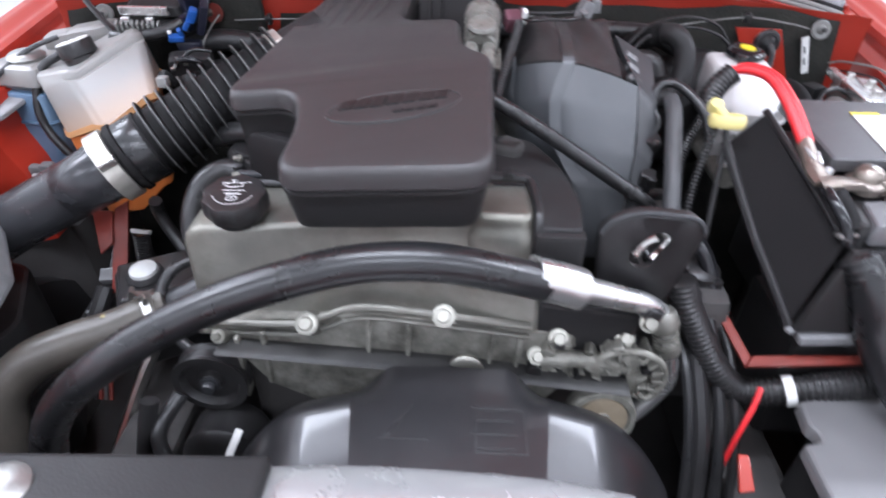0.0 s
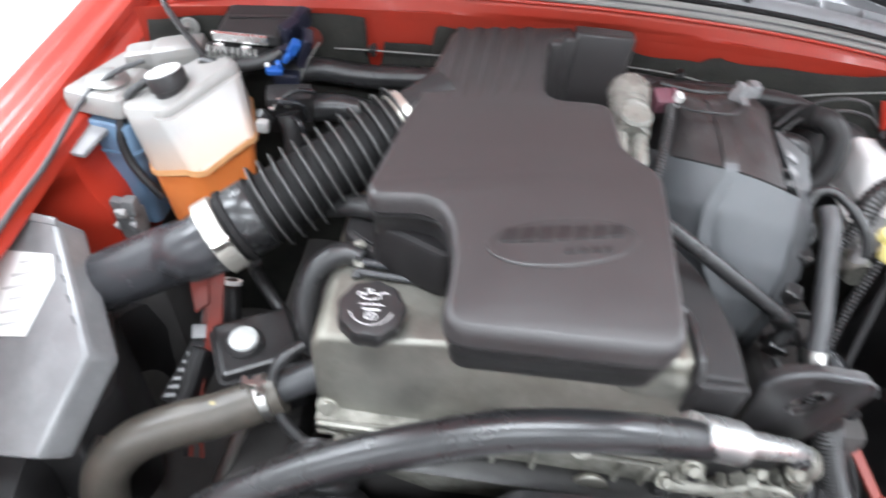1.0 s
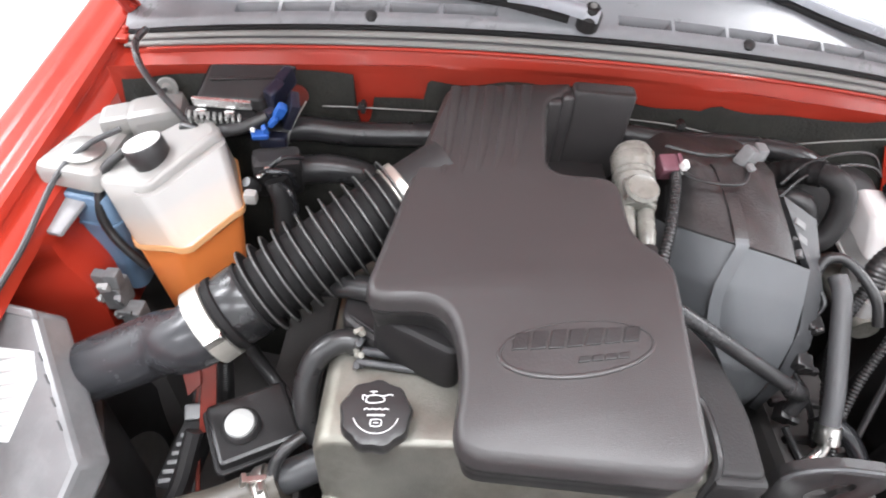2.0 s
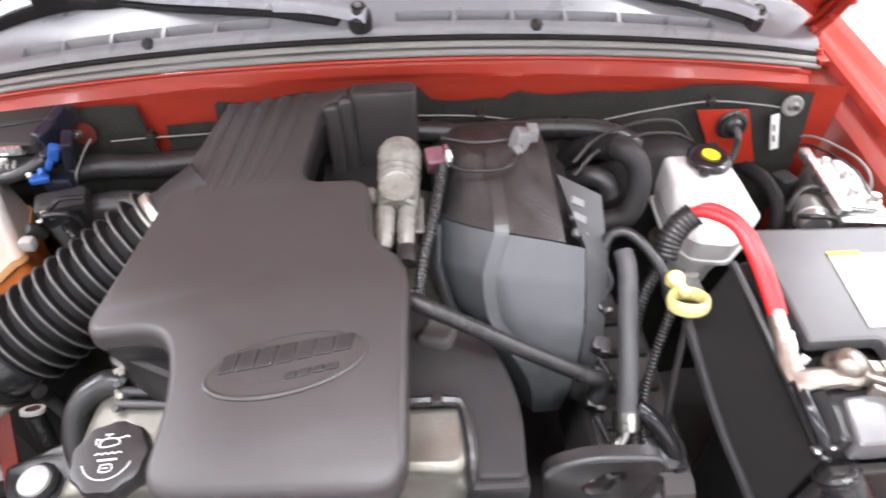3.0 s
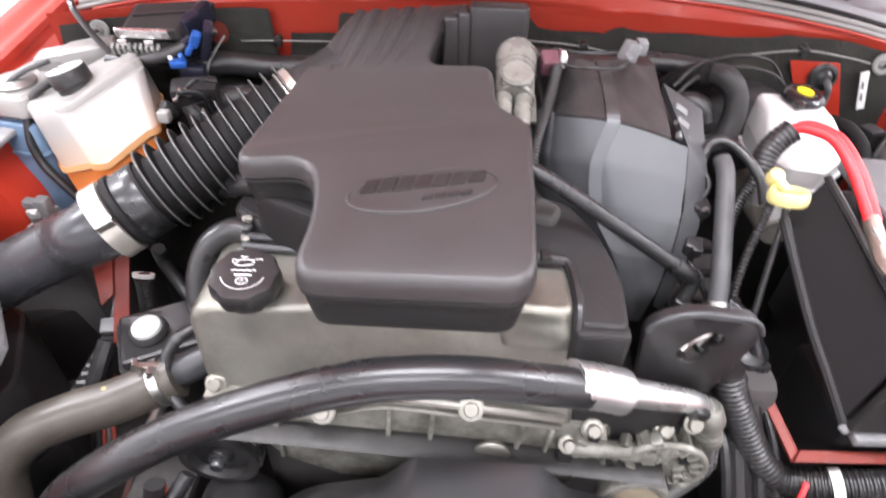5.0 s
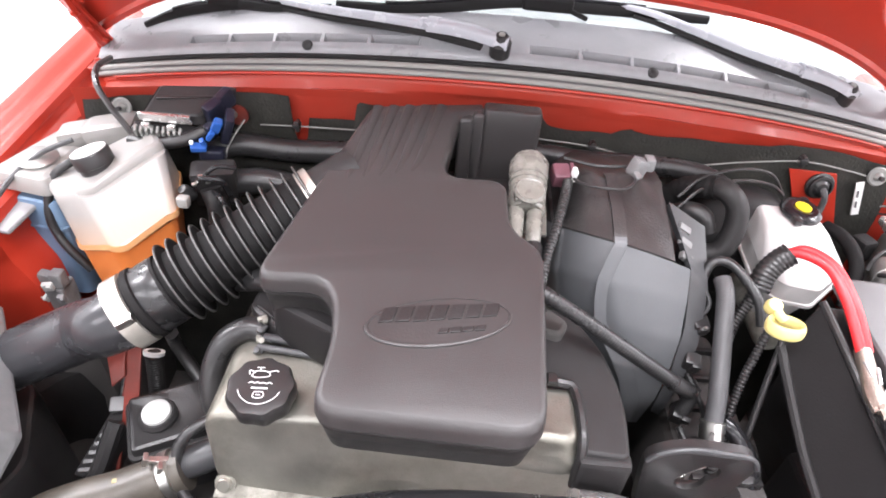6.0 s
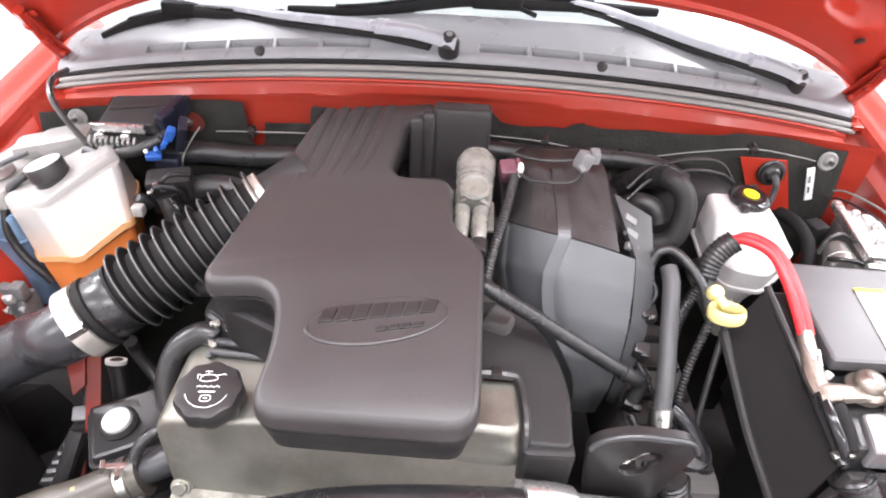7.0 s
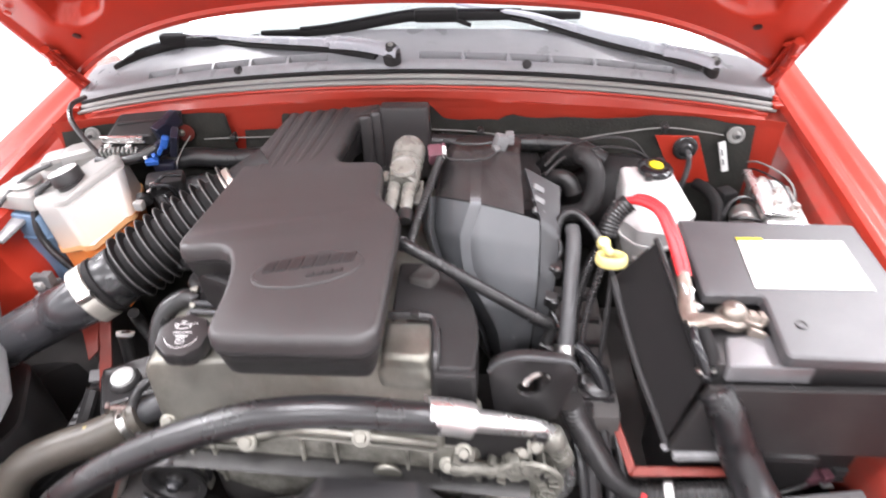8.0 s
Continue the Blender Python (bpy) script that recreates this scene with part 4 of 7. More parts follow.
def intake_cover():
    c = thing("intake_cover", (-0.10, 0.42, 0.90), "large matte dark grey plastic intake resonator cover", "engine cover")
    plan = [(-0.184, 0.188), (0.042, 0.170), (0.046, 0.392), (0.008, 0.430), (0.004, 0.520), (-0.079, 0.530), (-0.066, 0.680), (-0.030, 0.700), (-0.030, 0.722), (-0.205, 0.722), (-0.284, 0.346), (-0.192, 0.346), (-0.174, 0.275)]
    rad = [0.034, 0.034, 0.022, 0.022, 0.026, 0.03, 0.02, 0.003, 0.002, 0.025, 0.03, 0.055, 0.045]
    out = fillet(plan, rad, 6)
    shell = [(0.0090, 0), (0.0065, -0.0005), (0.0040, -0.0018), (0.0018, -0.0042), (0.0006, -0.0075), (0, -0.0125), (-0.0008, -0.0215), (0.0006, -0.0235), (0.0020, -0.0228), (0.006, -0.0225)]
    part("top_shell", crowned(out, shell, cover_z, [0.20 + 0.04 * k for k in range(13)]), COVER, c)
    part("parting_line", stack(inset(out, 0.003), [(0.0, -0.0228), (0, -0.0262), (0.01, -0.0262)], cover_z), BLACK, c)
    tray = [(0.004, -0.0255), (0.0012, -0.0268), (0.0012, -0.0305), (0.003, -0.0325), (0.006, -0.050), (0.011, -0.074), (0.014, -0.0795), (0.02, -0.082)]
    part("lower_tray", stack(out, tray, cover_z), MATTE, c, "dull black lower shell")
    part("lower_neck", prism(fillet([(-0.276, 0.362), (-0.176, 0.312), (-0.14, 0.41), (-0.26, 0.47)], 0.02), 0.893, 0.968, 0.008), DULL, c, "black moulded neck under the cover")
    part("neck_shoulder", prism(fillet([(-0.318, 0.400), (-0.268, 0.362), (-0.20, 0.360), (-0.20, 0.47), (-0.312, 0.462)], 0.016), 0.87, 0.913, 0.007), BLACK, c, "dark shoulder of the moulded neck")
    part("neck_seam", tube([(-0.304, 0.402, 0.914), (-0.262, 0.372, 0.916), (-0.225, 0.366, 0.917)], 0.0022, 8), MATTE, c)
    # rear neck with its stepped front wall and the pocket before it
    part("rear_neck", prism(fillet([(-0.030, 0.690), (0.060, 0.690), (0.060, 0.722), (-0.030, 0.722)], 0.010), 0.93, 1.079, 0.006), COVER, c, "raised rear neck")
    part("neck_step", prism(fillet([(-0.066, 0.674), (-0.044, 0.678), (-0.044, 0.715), (-0.066, 0.715)], 0.006), 0.93, 1.068, 0.006), COVER, c)
    part("neck_step", prism(fillet([(-0.046, 0.684), (-0.027, 0.686), (-0.027, 0.715), (-0.046, 0.715)], 0.004), 0.93, 1.072, 0.006), COVER, c)
    part("pocket_floor", box((-0.02, 0.61, 0.955), (0.12, 0.18, 0.012), 0.003), MATTE, c)
    # soft tapering ribs towards the rear
    for i in range(5):
        x0, x1 = -0.192 + 0.0245 * i, -0.208 + 0.020 * i
        pts = [V(x1, 0.47 + 0.01 * i, cover_z(x1, 0.47 + 0.01 * i) - 0.003), V((x0 + x1) / 2, 0.58, cover_z((x0 + x1) / 2, 0.58) - 0.0006), V(x0, 0.712, cover_z(x0, 0.712) + 0.0005)]
        part("rib", sweep(spline(pts, 8), lambda k, n: 0.004 + 0.005 * k / n, 12, 0.38), COVER, c)
    # oval emblem with an outline and plain bars instead of lettering
    ex, ey = -0.067, 0.290

    def oval(a, rx, ry):
        x, y = ex + rx * math.cos(a), ey + ry * math.sin(a) + 0.10 * rx * math.cos(a)
        return V(x, y, cover_z(x, y) + 0.0004)
    bm = bmesh.new()
    rim = [bm.verts.new(oval(2 * math.pi * k / 64, 0.072, 0.0270) + V(0, 0, 0.0004)) for k in range(64)]
    low = [bm.verts.new(oval(2 * math.pi * k / 64, 0.073, 0.0280) - V(0, 0, 0.002)) for k in range(64)]
    bm.faces.new(rim)
    for k in range(64):
        bm.faces.new((rim[k], low[k], low[(k + 1) % 64], rim[(k + 1) % 64]))
    part("emblem_field", bm, EMBLEM, c, "dark oval emblem field")
    part("emblem_rim", sweep([oval(2 * math.pi * k / 64, 0.074, 0.0288) for k in range(65)], lambda k, n: 0.0019 + 0.0010 * math.sin(2 * math.pi * k / n + 3.6), 8, 0.8), COVER, c, "raised oval emblem rim")

    def relief_bar(x, y, w, h):
        q = [(x - w / 2 - h * 0.12, y - h / 2), (x + w / 2 - h * 0.12, y - h / 2 + 0.1 * w), (x + w / 2 + h * 0.12, y + h / 2 + 0.1 * w), (x - w / 2 + h * 0.12, y + h / 2)]
        part("emblem_bar", plate([(a, b, cover_z(a, b) + 0.0026) for a, b in q], 0.003, 0.001), RELIEF, c)
    for k in range(7):
        relief_bar(ex - 0.053 + 0.0178 * k, ey + 0.005 + 0.0014 * k, 0.0150, 0.0200 - 0.0010 * abs(k - 2))
    for k in range(4):
        relief_bar(ex + 0.006 + 0.0125 * k, ey - 0.0130 + 0.0014 * k, 0.0105, 0.0062)


intake_cover()


# ---- intake duct ----
def intake_duct():
    d = thing("intake_duct", (-0.47, 0.40, 0.83), "ribbed black rubber intake duct with a steel clamp", "air duct")
    a, b = V(-0.478, 0.392, 0.888), V(-0.252, 0.538, 0.993)
    ax = (b - a).normalized()
    n = 13
    path, rad = [], []
    L = (b - a).length
    start = 0.065
    prof = [(0.0, 0.046), (0.02, 0.047), (0.05, 0.047), (start, 0.049)]
    step = (L - start) / n
    for i in range(n):
        s = start + i * step
        prof += [(s, 0.0450), (s + step * 0.44, 0.0455), (s + step * 0.56, 0.0556), (s + step * 0.59, 0.0582), (s + step * 0.65, 0.0582), (s + step * 0.68, 0.0556), (s + step * 0.80, 0.0455)]
    prof.append((L, 0.045))
    for s, r in prof:
        path.append(a + ax * s)
        rad.append(r)
    bw = part("bellows", sweep(path, lambda i, c: rad[i], 32), BELLOWS, d, "deeply ribbed black rubber bellows")
    for i in range(n):
        c0 = a + ax * (start + i * step + step * 0.62)
        part("rib_edge", lathe([(0.0560, -0.0011), (0.0585, -0.0011), (0.0589, 0), (0.0585, 0.0011), (0.0560, 0.0011)], aim(c0, ax), 36), WORN, bw, "worn grey rib edge, lightened for its highlight" if i == 0 else "")
    cl = part("clamp", sweep([a + ax * s for s in (-0.008, -0.007, 0.016, 0.017)], lambda i, c: (0.048, 0.0514, 0.0514, 0.048)[i], 36), ZINC, d, "bright steel band clamp")
    side = ax.cross(V(0, 0, 1)).normalized()
    for ang in (0.55, 3.6):
        up = side.cross(ax)
        p = a + ax * 0.007 + (side * math.cos(ang) + up * math.sin(ang)) * 0.054
        part("clamp_screw", box(p, (0.024, 0.014, 0.012), 0.003, (0, -20, 30)), STEEL, cl)
    part("cuff_ring", sweep([a + ax * s for s in (0.02, 0.022, 0.030, 0.032)], lambda i, c: (0.047, 0.0515, 0.0515, 0.047)[i], 36), BELLOWS, d)
    part("cuff", sweep([a + ax * s for s in (0.030, 0.032, 0.058, 0.064)], lambda i, c: (0.0475, 0.0485, 0.0492, 0.047)[i], 36), HOSE, d, "smooth shiny cuff of the bellows")
    tail = b + ax * 0.02
    part("rear_clamp", sweep([b - ax * 0.012, b - ax * 0.011, b + ax * 0.006, b + ax * 0.007], lambda i, c: (0.045, 0.049, 0.049, 0.045)[i], 32), ZINC, d, "steel clamp at the throttle end")
    part("throttle_neck", sweep([b, tail, tail + ax * 0.05], 0.043, 28), MATTE, d)
    pipe = [a + ax * 0.01, a - ax * 0.03, V(-0.540, 0.384, 0.855), V(-0.590, 0.377, 0.829), V(-0.635, 0.371, 0.805), V(-0.690, 0.364, 0.772)]
    p = part("pipe", sweep(spline(pipe, 8), lambda i, c: 0.0455 - 0.004 * min(1, i / 8), 32), PIPE, d, "smooth dark grey intake pipe")


intake_duct()


# ---- air filter box ----
def air_box():
    f = thing("air_filter_box", (-0.73, 0.30, 0.36), "dusty grey air filter box with a paper label", "air filter box")
    lid = [(-0.855, 0.474, 0.806), (-0.680, 0.421, 0.8425), (-0.573, 0.258, 0.787), (-0.607, 0.158, 0.715), (-0.86, 0.19, 0.636)]
    part("lid", plate(lid, 0.05, 0.008), LIDGREY, f)
    foot = fillet([(-0.86, 0.19), (-0.63, 0.20), (-0.61, 0.27), (-0.675, 0.40), (-0.85, 0.455)], 0.02)
    part("body", prism(foot, 0.42, 0.70, 0.008), BLACK, f, "black lower box")

    def on_lid(s, t, off=0.003):
        o, p, q = V(*lid[1]), V(*lid[0]), V(*lid[2])
        nrm = (p - o).cross(q - o).normalized()
        return o + (p - o) * s + (q - o) * t + nrm * (off + 0.049) * (1 if nrm.z > 0 else -1)
    def on_top(x, y, off=0.003):
        return V(x, y, (0.756 + 0.32 * x + 0.48 * y) / 0.82 + off)
    lb = part("label", plate([on_top(-0.684, 0.352), on_top(-0.775, 0.372), on_top(-0.775, 0.272), on_top(-0.690, 0.262), on_top(-0.670, 0.322)], 0.002, 0), LABEL, f, "white paper label with unreadable print")
    for k in range(6):
        y0 = 0.350 - 0.014 * k
        part("print_bar", plate([on_top(-0.692, y0, 0.0042), on_top(-0.730 - 0.008 * (k % 3), y0, 0.0042), on_top(-0.730 - 0.008 * (k % 3), y0 - 0.0028, 0.0042), on_top(-0.692, y0 - 0.0028, 0.0042)], 0.001, 0), DISC, lb)
    part("rear_lip", plate([on_lid(0.0, -0.01, 0.006), on_lid(0.98, -0.01, 0.006), on_lid(0.98, 0.075, 0.004), on_lid(0.0, 0.06, 0.004)], 0.008, 0.003), LIDGREY, f, "raised rear lip of the lid")
    for k in range(4):
        part("lid_groove", plate([on_lid(0.06, 0.30 + 0.15 * k, 0.0025), on_lid(0.075, 0.30 + 0.15 * k, 0.0025), on_lid(0.06, 0.36 + 0.15 * k, 0.0025), on_lid(0.05, 0.36 + 0.15 * k, 0.0025)], 0.002, 0), INK, f, "short dark groove")
    part("latch", box((-0.60, 0.19, 0.665), (0.02, 0.03, 0.05), 0.004), STEEL, f, "steel spring latch")


air_box()


# ---- tanks on the left wing ----
def tank_rings(low, high, steps, rounding, lip=0.010):
    """Rings between two corner outlines (with heights), corners rounded, the top edge rolled in."""
    def soft(corners):
        flat = fillet([(c[0], c[1]) for c in corners], rounding, 5)
        n = len(corners)
        pts = []
        for i, q in enumerate(flat):
            w = [1 / ((q - V(c[0], c[1])).length ** 3 + 1e-6) for c in corners]
            pts.append(V(q.x, q.y, sum(a * c[2] for a, c in zip(w, corners)) / sum(w)))
        return pts
    a, b = soft(low), soft(high)
    rings = [[p.lerp(q, s) for p, q in zip(a, b)] for s in [k / steps for k in range(steps + 1)]]
    mid = sum(b, V(0, 0, 0)) / len(b)
    rings[-1] = [p - V(0, 0, lip) for p in rings[-1]]
    for f, dz in ((0.025, 0.004), (0.07, 0.0012), (0.14, 0.0)):
        rings.append([p.lerp(V(mid.x, mid.y, p.z), f) - V(0, 0, dz) for p in b])
    return rings


def coolant_tank():
    t = thing("coolant_tank", (-0.57, 0.62, 0.56), "milky plastic coolant tank half full of orange coolant", "coolant tank")
    seam = [(-0.640, 0.545, 0.866), (-0.552, 0.508, 0.895), (-0.475, 0.562, 0.930), (-0.520, 0.680, 0.925), (-0.665, 0.650, 0.868)]
    top = [(-0.678, 0.575, 0.950), (-0.605, 0.552, 0.962), (-0.512, 0.640, 1.000), (-0.545, 0.690, 0.998), (-0.685, 0.650, 0.950)]
    part("upper_shell", loft(tank_rings(seam, top, 6, 0.015, 0.012)), STAINED, t)

    def level(k, dz):
        mid = V(-0.568, 0.59, 0)
        return [(mid.x + (x - mid.x) * k, mid.y + (y - mid.y) * k, z + dz) for x, y, z in seam]
    part("seam_flange", loft(tank_rings(level(1.035, -0.009), level(1.035, 0.002), 2, 0.016, 0.001)), SEAMORANGE, t, "moulded pale orange seam flange")
    part("lower_shell", loft(tank_rings(level(0.78, -0.17), level(0.985, -0.006), 6, 0.016, 0.001)), AMBER, t, "orange coolant showing through the lower shell")
    cm = aim((-0.612, 0.613, 0.969), (-0.30, 0.06, 1))
    cap = part("cap", lathe([(0, -0.01), (0.026, -0.01), (0.026, 0), (0.0285, 0.001), (0.0285, 0.020), (0.027, 0.0225), (0, 0.0228)], cm), BLACK, t, "black screw cap with a pale top")
    part("cap_disc", lathe([(0, 0.0225), (0.0262, 0.0225), (0.0262, 0.0242), (0.024, 0.0250), (0, 0.0250)], cm), LABEL, cap, "pale printed disc")
    part("disc_mark", join(box(cm @ V(0.004, -0.004, 0.0255), (0.016, 0.002, 0.0008), 0), box(cm @ V(-0.002, 0.006, 0.0255), (0.012, 0.002, 0.0008), 0)), SLOT, cap)
    part("filler_neck", lathe([(0, -0.03), (0.031, -0.03), (0.031, -0.012), (0.027, -0.009), (0, -0.009)], cm), TANK, t)
    part("outlet_lug", box((-0.466, 0.572, 0.944), (0.018, 0.016, 0.018), 0.005), TANK, t)
    part("vent_tube", tube([(-0.566, 0.668, 0.975), (-0.590, 0.685, 0.992), (-0.622, 0.706, 1.016), (-0.655, 0.738, 1.036), (-0.678, 0.785, 1.045), (-0.69, 0.85, 1.035)], 0.0052, 8), RUBBER, t, "thin dark overflow tube")


def washer_tank():
    t = thing("washer_tank", (-0.70, 0.66, 0.56), "washer fluid tank showing blue fluid, with a pale top", "washer tank")
    o = fillet([(-0.775, 0.590), (-0.672, 0.572), (-0.672, 0.71), (-0.74, 0.74)], 0.02)
    part("upper_shell", prism(o, 0.915, 0.957, 0.012), TANK, t, "pale tank top")
    part("lower_shell", prism(inset(o, -0.003), 0.72, 0.915, 0.006), BLUE, t, "blue fluid showing through the shell")
    part("seam", prism(inset(o, -0.007), 0.862, 0.868, 0.002), BLUE, t)
    part("shoulder", join(box((-0.635, 0.715, 0.965), (0.085, 0.06, 0.05), 0.014, (0, -8, 15)), box((-0.69, 0.70, 0.965), (0.05, 0.05, 0.03), 0.010, (0, -8, 15))), TANK, t)
    cm = aim((-0.712, 0.625, 0.957), (0, -0.05, 1))
    part("cap", lathe([(0, 0), (0.028, 0), (0.030, 0.006), (0.024, 0.011), (0, 0.013)], cm), SILVERMETAL, t, "flat grey flip cap")
    part("hose", tube([(-0.652, 0.622, 0.966), (-0.672, 0.600, 0.954), (-0.684, 0.584, 0.925), (-0.688, 0.572, 0.890), (-0.682, 0.566, 0.862), (-0.668, 0.560, 0.838), (-0.640, 0.555, 0.80)], 0.0068, 10), RUBBER, t, "black hose down the front of the tank")
    part("side_flap", plate([(-0.748, 0.522, 0.898), (-0.716, 0.516, 0.900), (-0.706, 0.576, 0.908), (-0.744, 0.60, 0.912)], 0.008, 0.003), FLAP, t, "grey-white moulded flap")
    part("pump", join(box((-0.69, 0.535, 0.76), (0.032, 0.036, 0.05), 0.005), box((-0.665, 0.52, 0.725), (0.03, 0.03, 0.04), 0.004), box((-0.68, 0.528, 0.80), (0.02, 0.02, 0.03), 0.004), box((-0.705, 0.53, 0.785), (0.02, 0.016, 0.05), 0.004, (0, 12, 0))), PUMP, t, "dusty grey washer pump and plug")
    for x, y, z, w in ((-0.690, 0.513, 0.795, 0.016), (-0.672, 0.508, 0.775, 0.010), (-0.708, 0.516, 0.765, 0.012), (-0.682, 0.510, 0.735, 0.014)):
        part("plug_face", join(box((x, y, z), (w, 0.008, 0.016), 0.002, (10, 0, 10)), box((x + 0.004, y - 0.004, z + 0.003), (w * 0.4, 0.006, 0.006), 0.001, (10, 0, 10))), (DISC, BLACK, FLAP, BLACK)[int(w * 1000) % 4], t, "small pale plug face" if w == 0.016 else "")
    part("pump_clip", box((-0.672, 0.507, 0.745), (0.022, 0.006, 0.010), 0.002), SLOT, t, "pale clip")
    part("bracket", plate([(-0.79, 0.55, 0.87), (-0.755, 0.575, 0.895), (-0.755, 0.70, 0.895), (-0.79, 0.66, 0.875)], 0.004), SILVERMETAL, t)


coolant_tank()
washer_tank()


# ---- hoses and pipes across the front ----
def front_hose():
    h = thing("front_hose", (-0.1, 0.14, 0.80), "thick shiny black hose arching over the engine, silver fitting", "hose")
    pts = [(0.105, 0.173, 0.882), (0.07, 0.163, 0.899), (0.0, 0.147, 0.925), (-0.055, 0.139, 0.932), (-0.11, 0.134, 0.927), (-0.168, 0.127, 0.912), (-0.226, 0.119, 0.892), (-0.287, 0.110, 0.864), (-0.352, 0.097, 0.826), (-0.416, 0.089, 0.772), (-0.462, 0.086, 0.706), (-0.495, 0.085, 0.61)]
    part("hose", tube(pts, 0.0205, 20, 10), HOSE, h)
    pts = [V(0.09, 0.174, 0.890), V(0.125, 0.182, 0.875), V(0.15, 0.186, 0.864)]
    part("crimp_sleeve", sweep(evenly(spline(pts, 8), 0.006), lambda i, n: (0.0245, 0.0238)[i % 2], 20), SILVER, h, "bright silver crimped sleeve")
    pts = [(0.145, 0.186, 0.866), (0.19, 0.195, 0.848), (0.235, 0.205, 0.828), (0.262, 0.212, 0.803), (0.276, 0.215, 0.765), (0.288, 0.215, 0.725), (0.292, 0.212, 0.69), (0.27, 0.205, 0.65), (0.245, 0.20, 0.62)]
    part("pipe", sweep(spline(pts, 8), lambda i, n: 0.0125 + 0.0035 * max(0, 1 - i / (0.35 * n)), 16), SILVER, h, "bright aluminium pipe bent downwards")
    fb = part("flange_block", box((0.240, 0.196, 0.822), (0.022, 0.020, 0.020), 0.005, (0, 25, 10)), BLACK, h, "black pipe flange block")
    part("flange_bolt", hexbolt((0, 0, 0), 0.0075, 0.010, m=aim((0.236, 0.186, 0.815), (0, -0.8, 0.6))), PALEZINC, fb)
    for k in range(3):
        part("pipe_ring", lathe([(0.0125, -0.003), (0.0165, -0.003), (0.0165, 0.003), (0.0125, 0.003)], aim(V(0.268, 0.213, 0.787) + V(0.0045, 0.0008, -0.014) * k, (0.3, 0, -1)), 16), OLDALU, h)
    part("union", lathe([(0, -0.013), (0.017, -0.013), (0.019, -0.008), (0.019, 0.008), (0.016, 0.013), (0, 0.013)], aim((0.262, 0.208, 0.800), (0.4, -0.3, -0.9)), 16), ALU, h, "cast pipe union")
    part("collar", lathe([(0.012, -0.005), (0.017, -0.005), (0.017, 0.005), (0.012, 0.005)], aim((0.281, 0.215, 0.748), (0.3, 0, -1)), 16), ALU, h)
    part("support_plate", join(box((0.17, 0.215, 0.775), (0.13, 0.012, 0.075), 0.006, (0, 8, 0)), box((0.20, 0.225, 0.73), (0.1, 0.02, 0.05), 0.008)), BLACK, h, "black support plate")


def radiator_hose():
    h = thing("radiator_hose", (-0.45, 0.22, 0.62), "aged brown-black radiator hose with a wire clamp", "hose")
    part("hose", tube([(-0.375, 0.258, 0.752), (-0.40, 0.248, 0.744), (-0.45, 0.230, 0.728), (-0.505, 0.215, 0.715), (-0.555, 0.195, 0.698), (-0.588, 0.170, 0.662), (-0.597, 0.15, 0.60), (-0.60, 0.13, 0.53)], 0.029, 20, 10), OLDHOSE, h)
    part("outlet", tube([(-0.315, 0.285, 0.775), (-0.36, 0.27, 0.757), (-0.40, 0.258, 0.743)], 0.021, 18, 6), FLANGE, h, "dark cast coolant outlet")
    c = part("clamp", sweep([V(-0.386, 0.2535, 0.7485), V(-0.388, 0.2528, 0.748), V(-0.398, 0.249, 0.745), V(-0.400, 0.248, 0.744)], lambda i, n: (0.028, 0.0318, 0.0318, 0.028)[i], 24), STEEL, h, "spring steel hose clamp")
    part("clamp_ear", join(box((-0.405, 0.250, 0.779), (0.03, 0.008, 0.004), 0.001, (0, 15, 20)), box((-0.416, 0.246, 0.783), (0.006, 0.012, 0.014), 0.001, (0, 20, 20)), box((-0.396, 0.240, 0.778), (0.006, 0.012, 0.012), 0.001, (0, 20, 20))), STEEL, c)
    part("paint_mark", box((-0.452, 0.229, 0.7565), (0.010, 0.006, 0.002), 0.001, (0, 0, 15)), OCHRE, h, "faded ochre paint mark")


front_hose()
radiator_hose()


def power_steering_tank():
    t = thing("fluid_tank", (-0.45, 0.36, 0.56), "small black fluid tank with a pale screw cap", "fluid tank")
    m = pose(-0.437, 0.346, 0, 0, 0, 28)
    o = fillet([(-0.055, -0.045), (0.055, -0.045), (0.055, 0.05), (-0.055, 0.05)], 0.008)
    part("tank", prism(o, 0.60, 0.735, 0.006, m), BLACK, t)
    part("rim", prism(inset(o, -0.006), 0.713, 0.721, 0.002, m), MATTE, t)
    part("cap", lathe([(0, 0), (0.026, 0), (0.027, 0.006), (0.023, 0.012), (0, 0.012)], aim((-0.450, 0.338, 0.735), (0, -0.1, 1)), 12), MATTE, t)
    part("cap_disc", lathe([(0, 0.012), (0.020, 0.012), (0.019, 0.017), (0.012, 0.0195), (0, 0.020)], aim((-0.450, 0.338, 0.735), (0, -0.1, 1)), 24), DISC, t, "pale round cap top")
    part("breather", tube([(-0.40, 0.40, 0.70), (-0.44, 0.43, 0.74), (-0.46, 0.44, 0.78), (-0.455, 0.43, 0.81)], 0.010, 10), BLACK, t)


power_steering_tank()


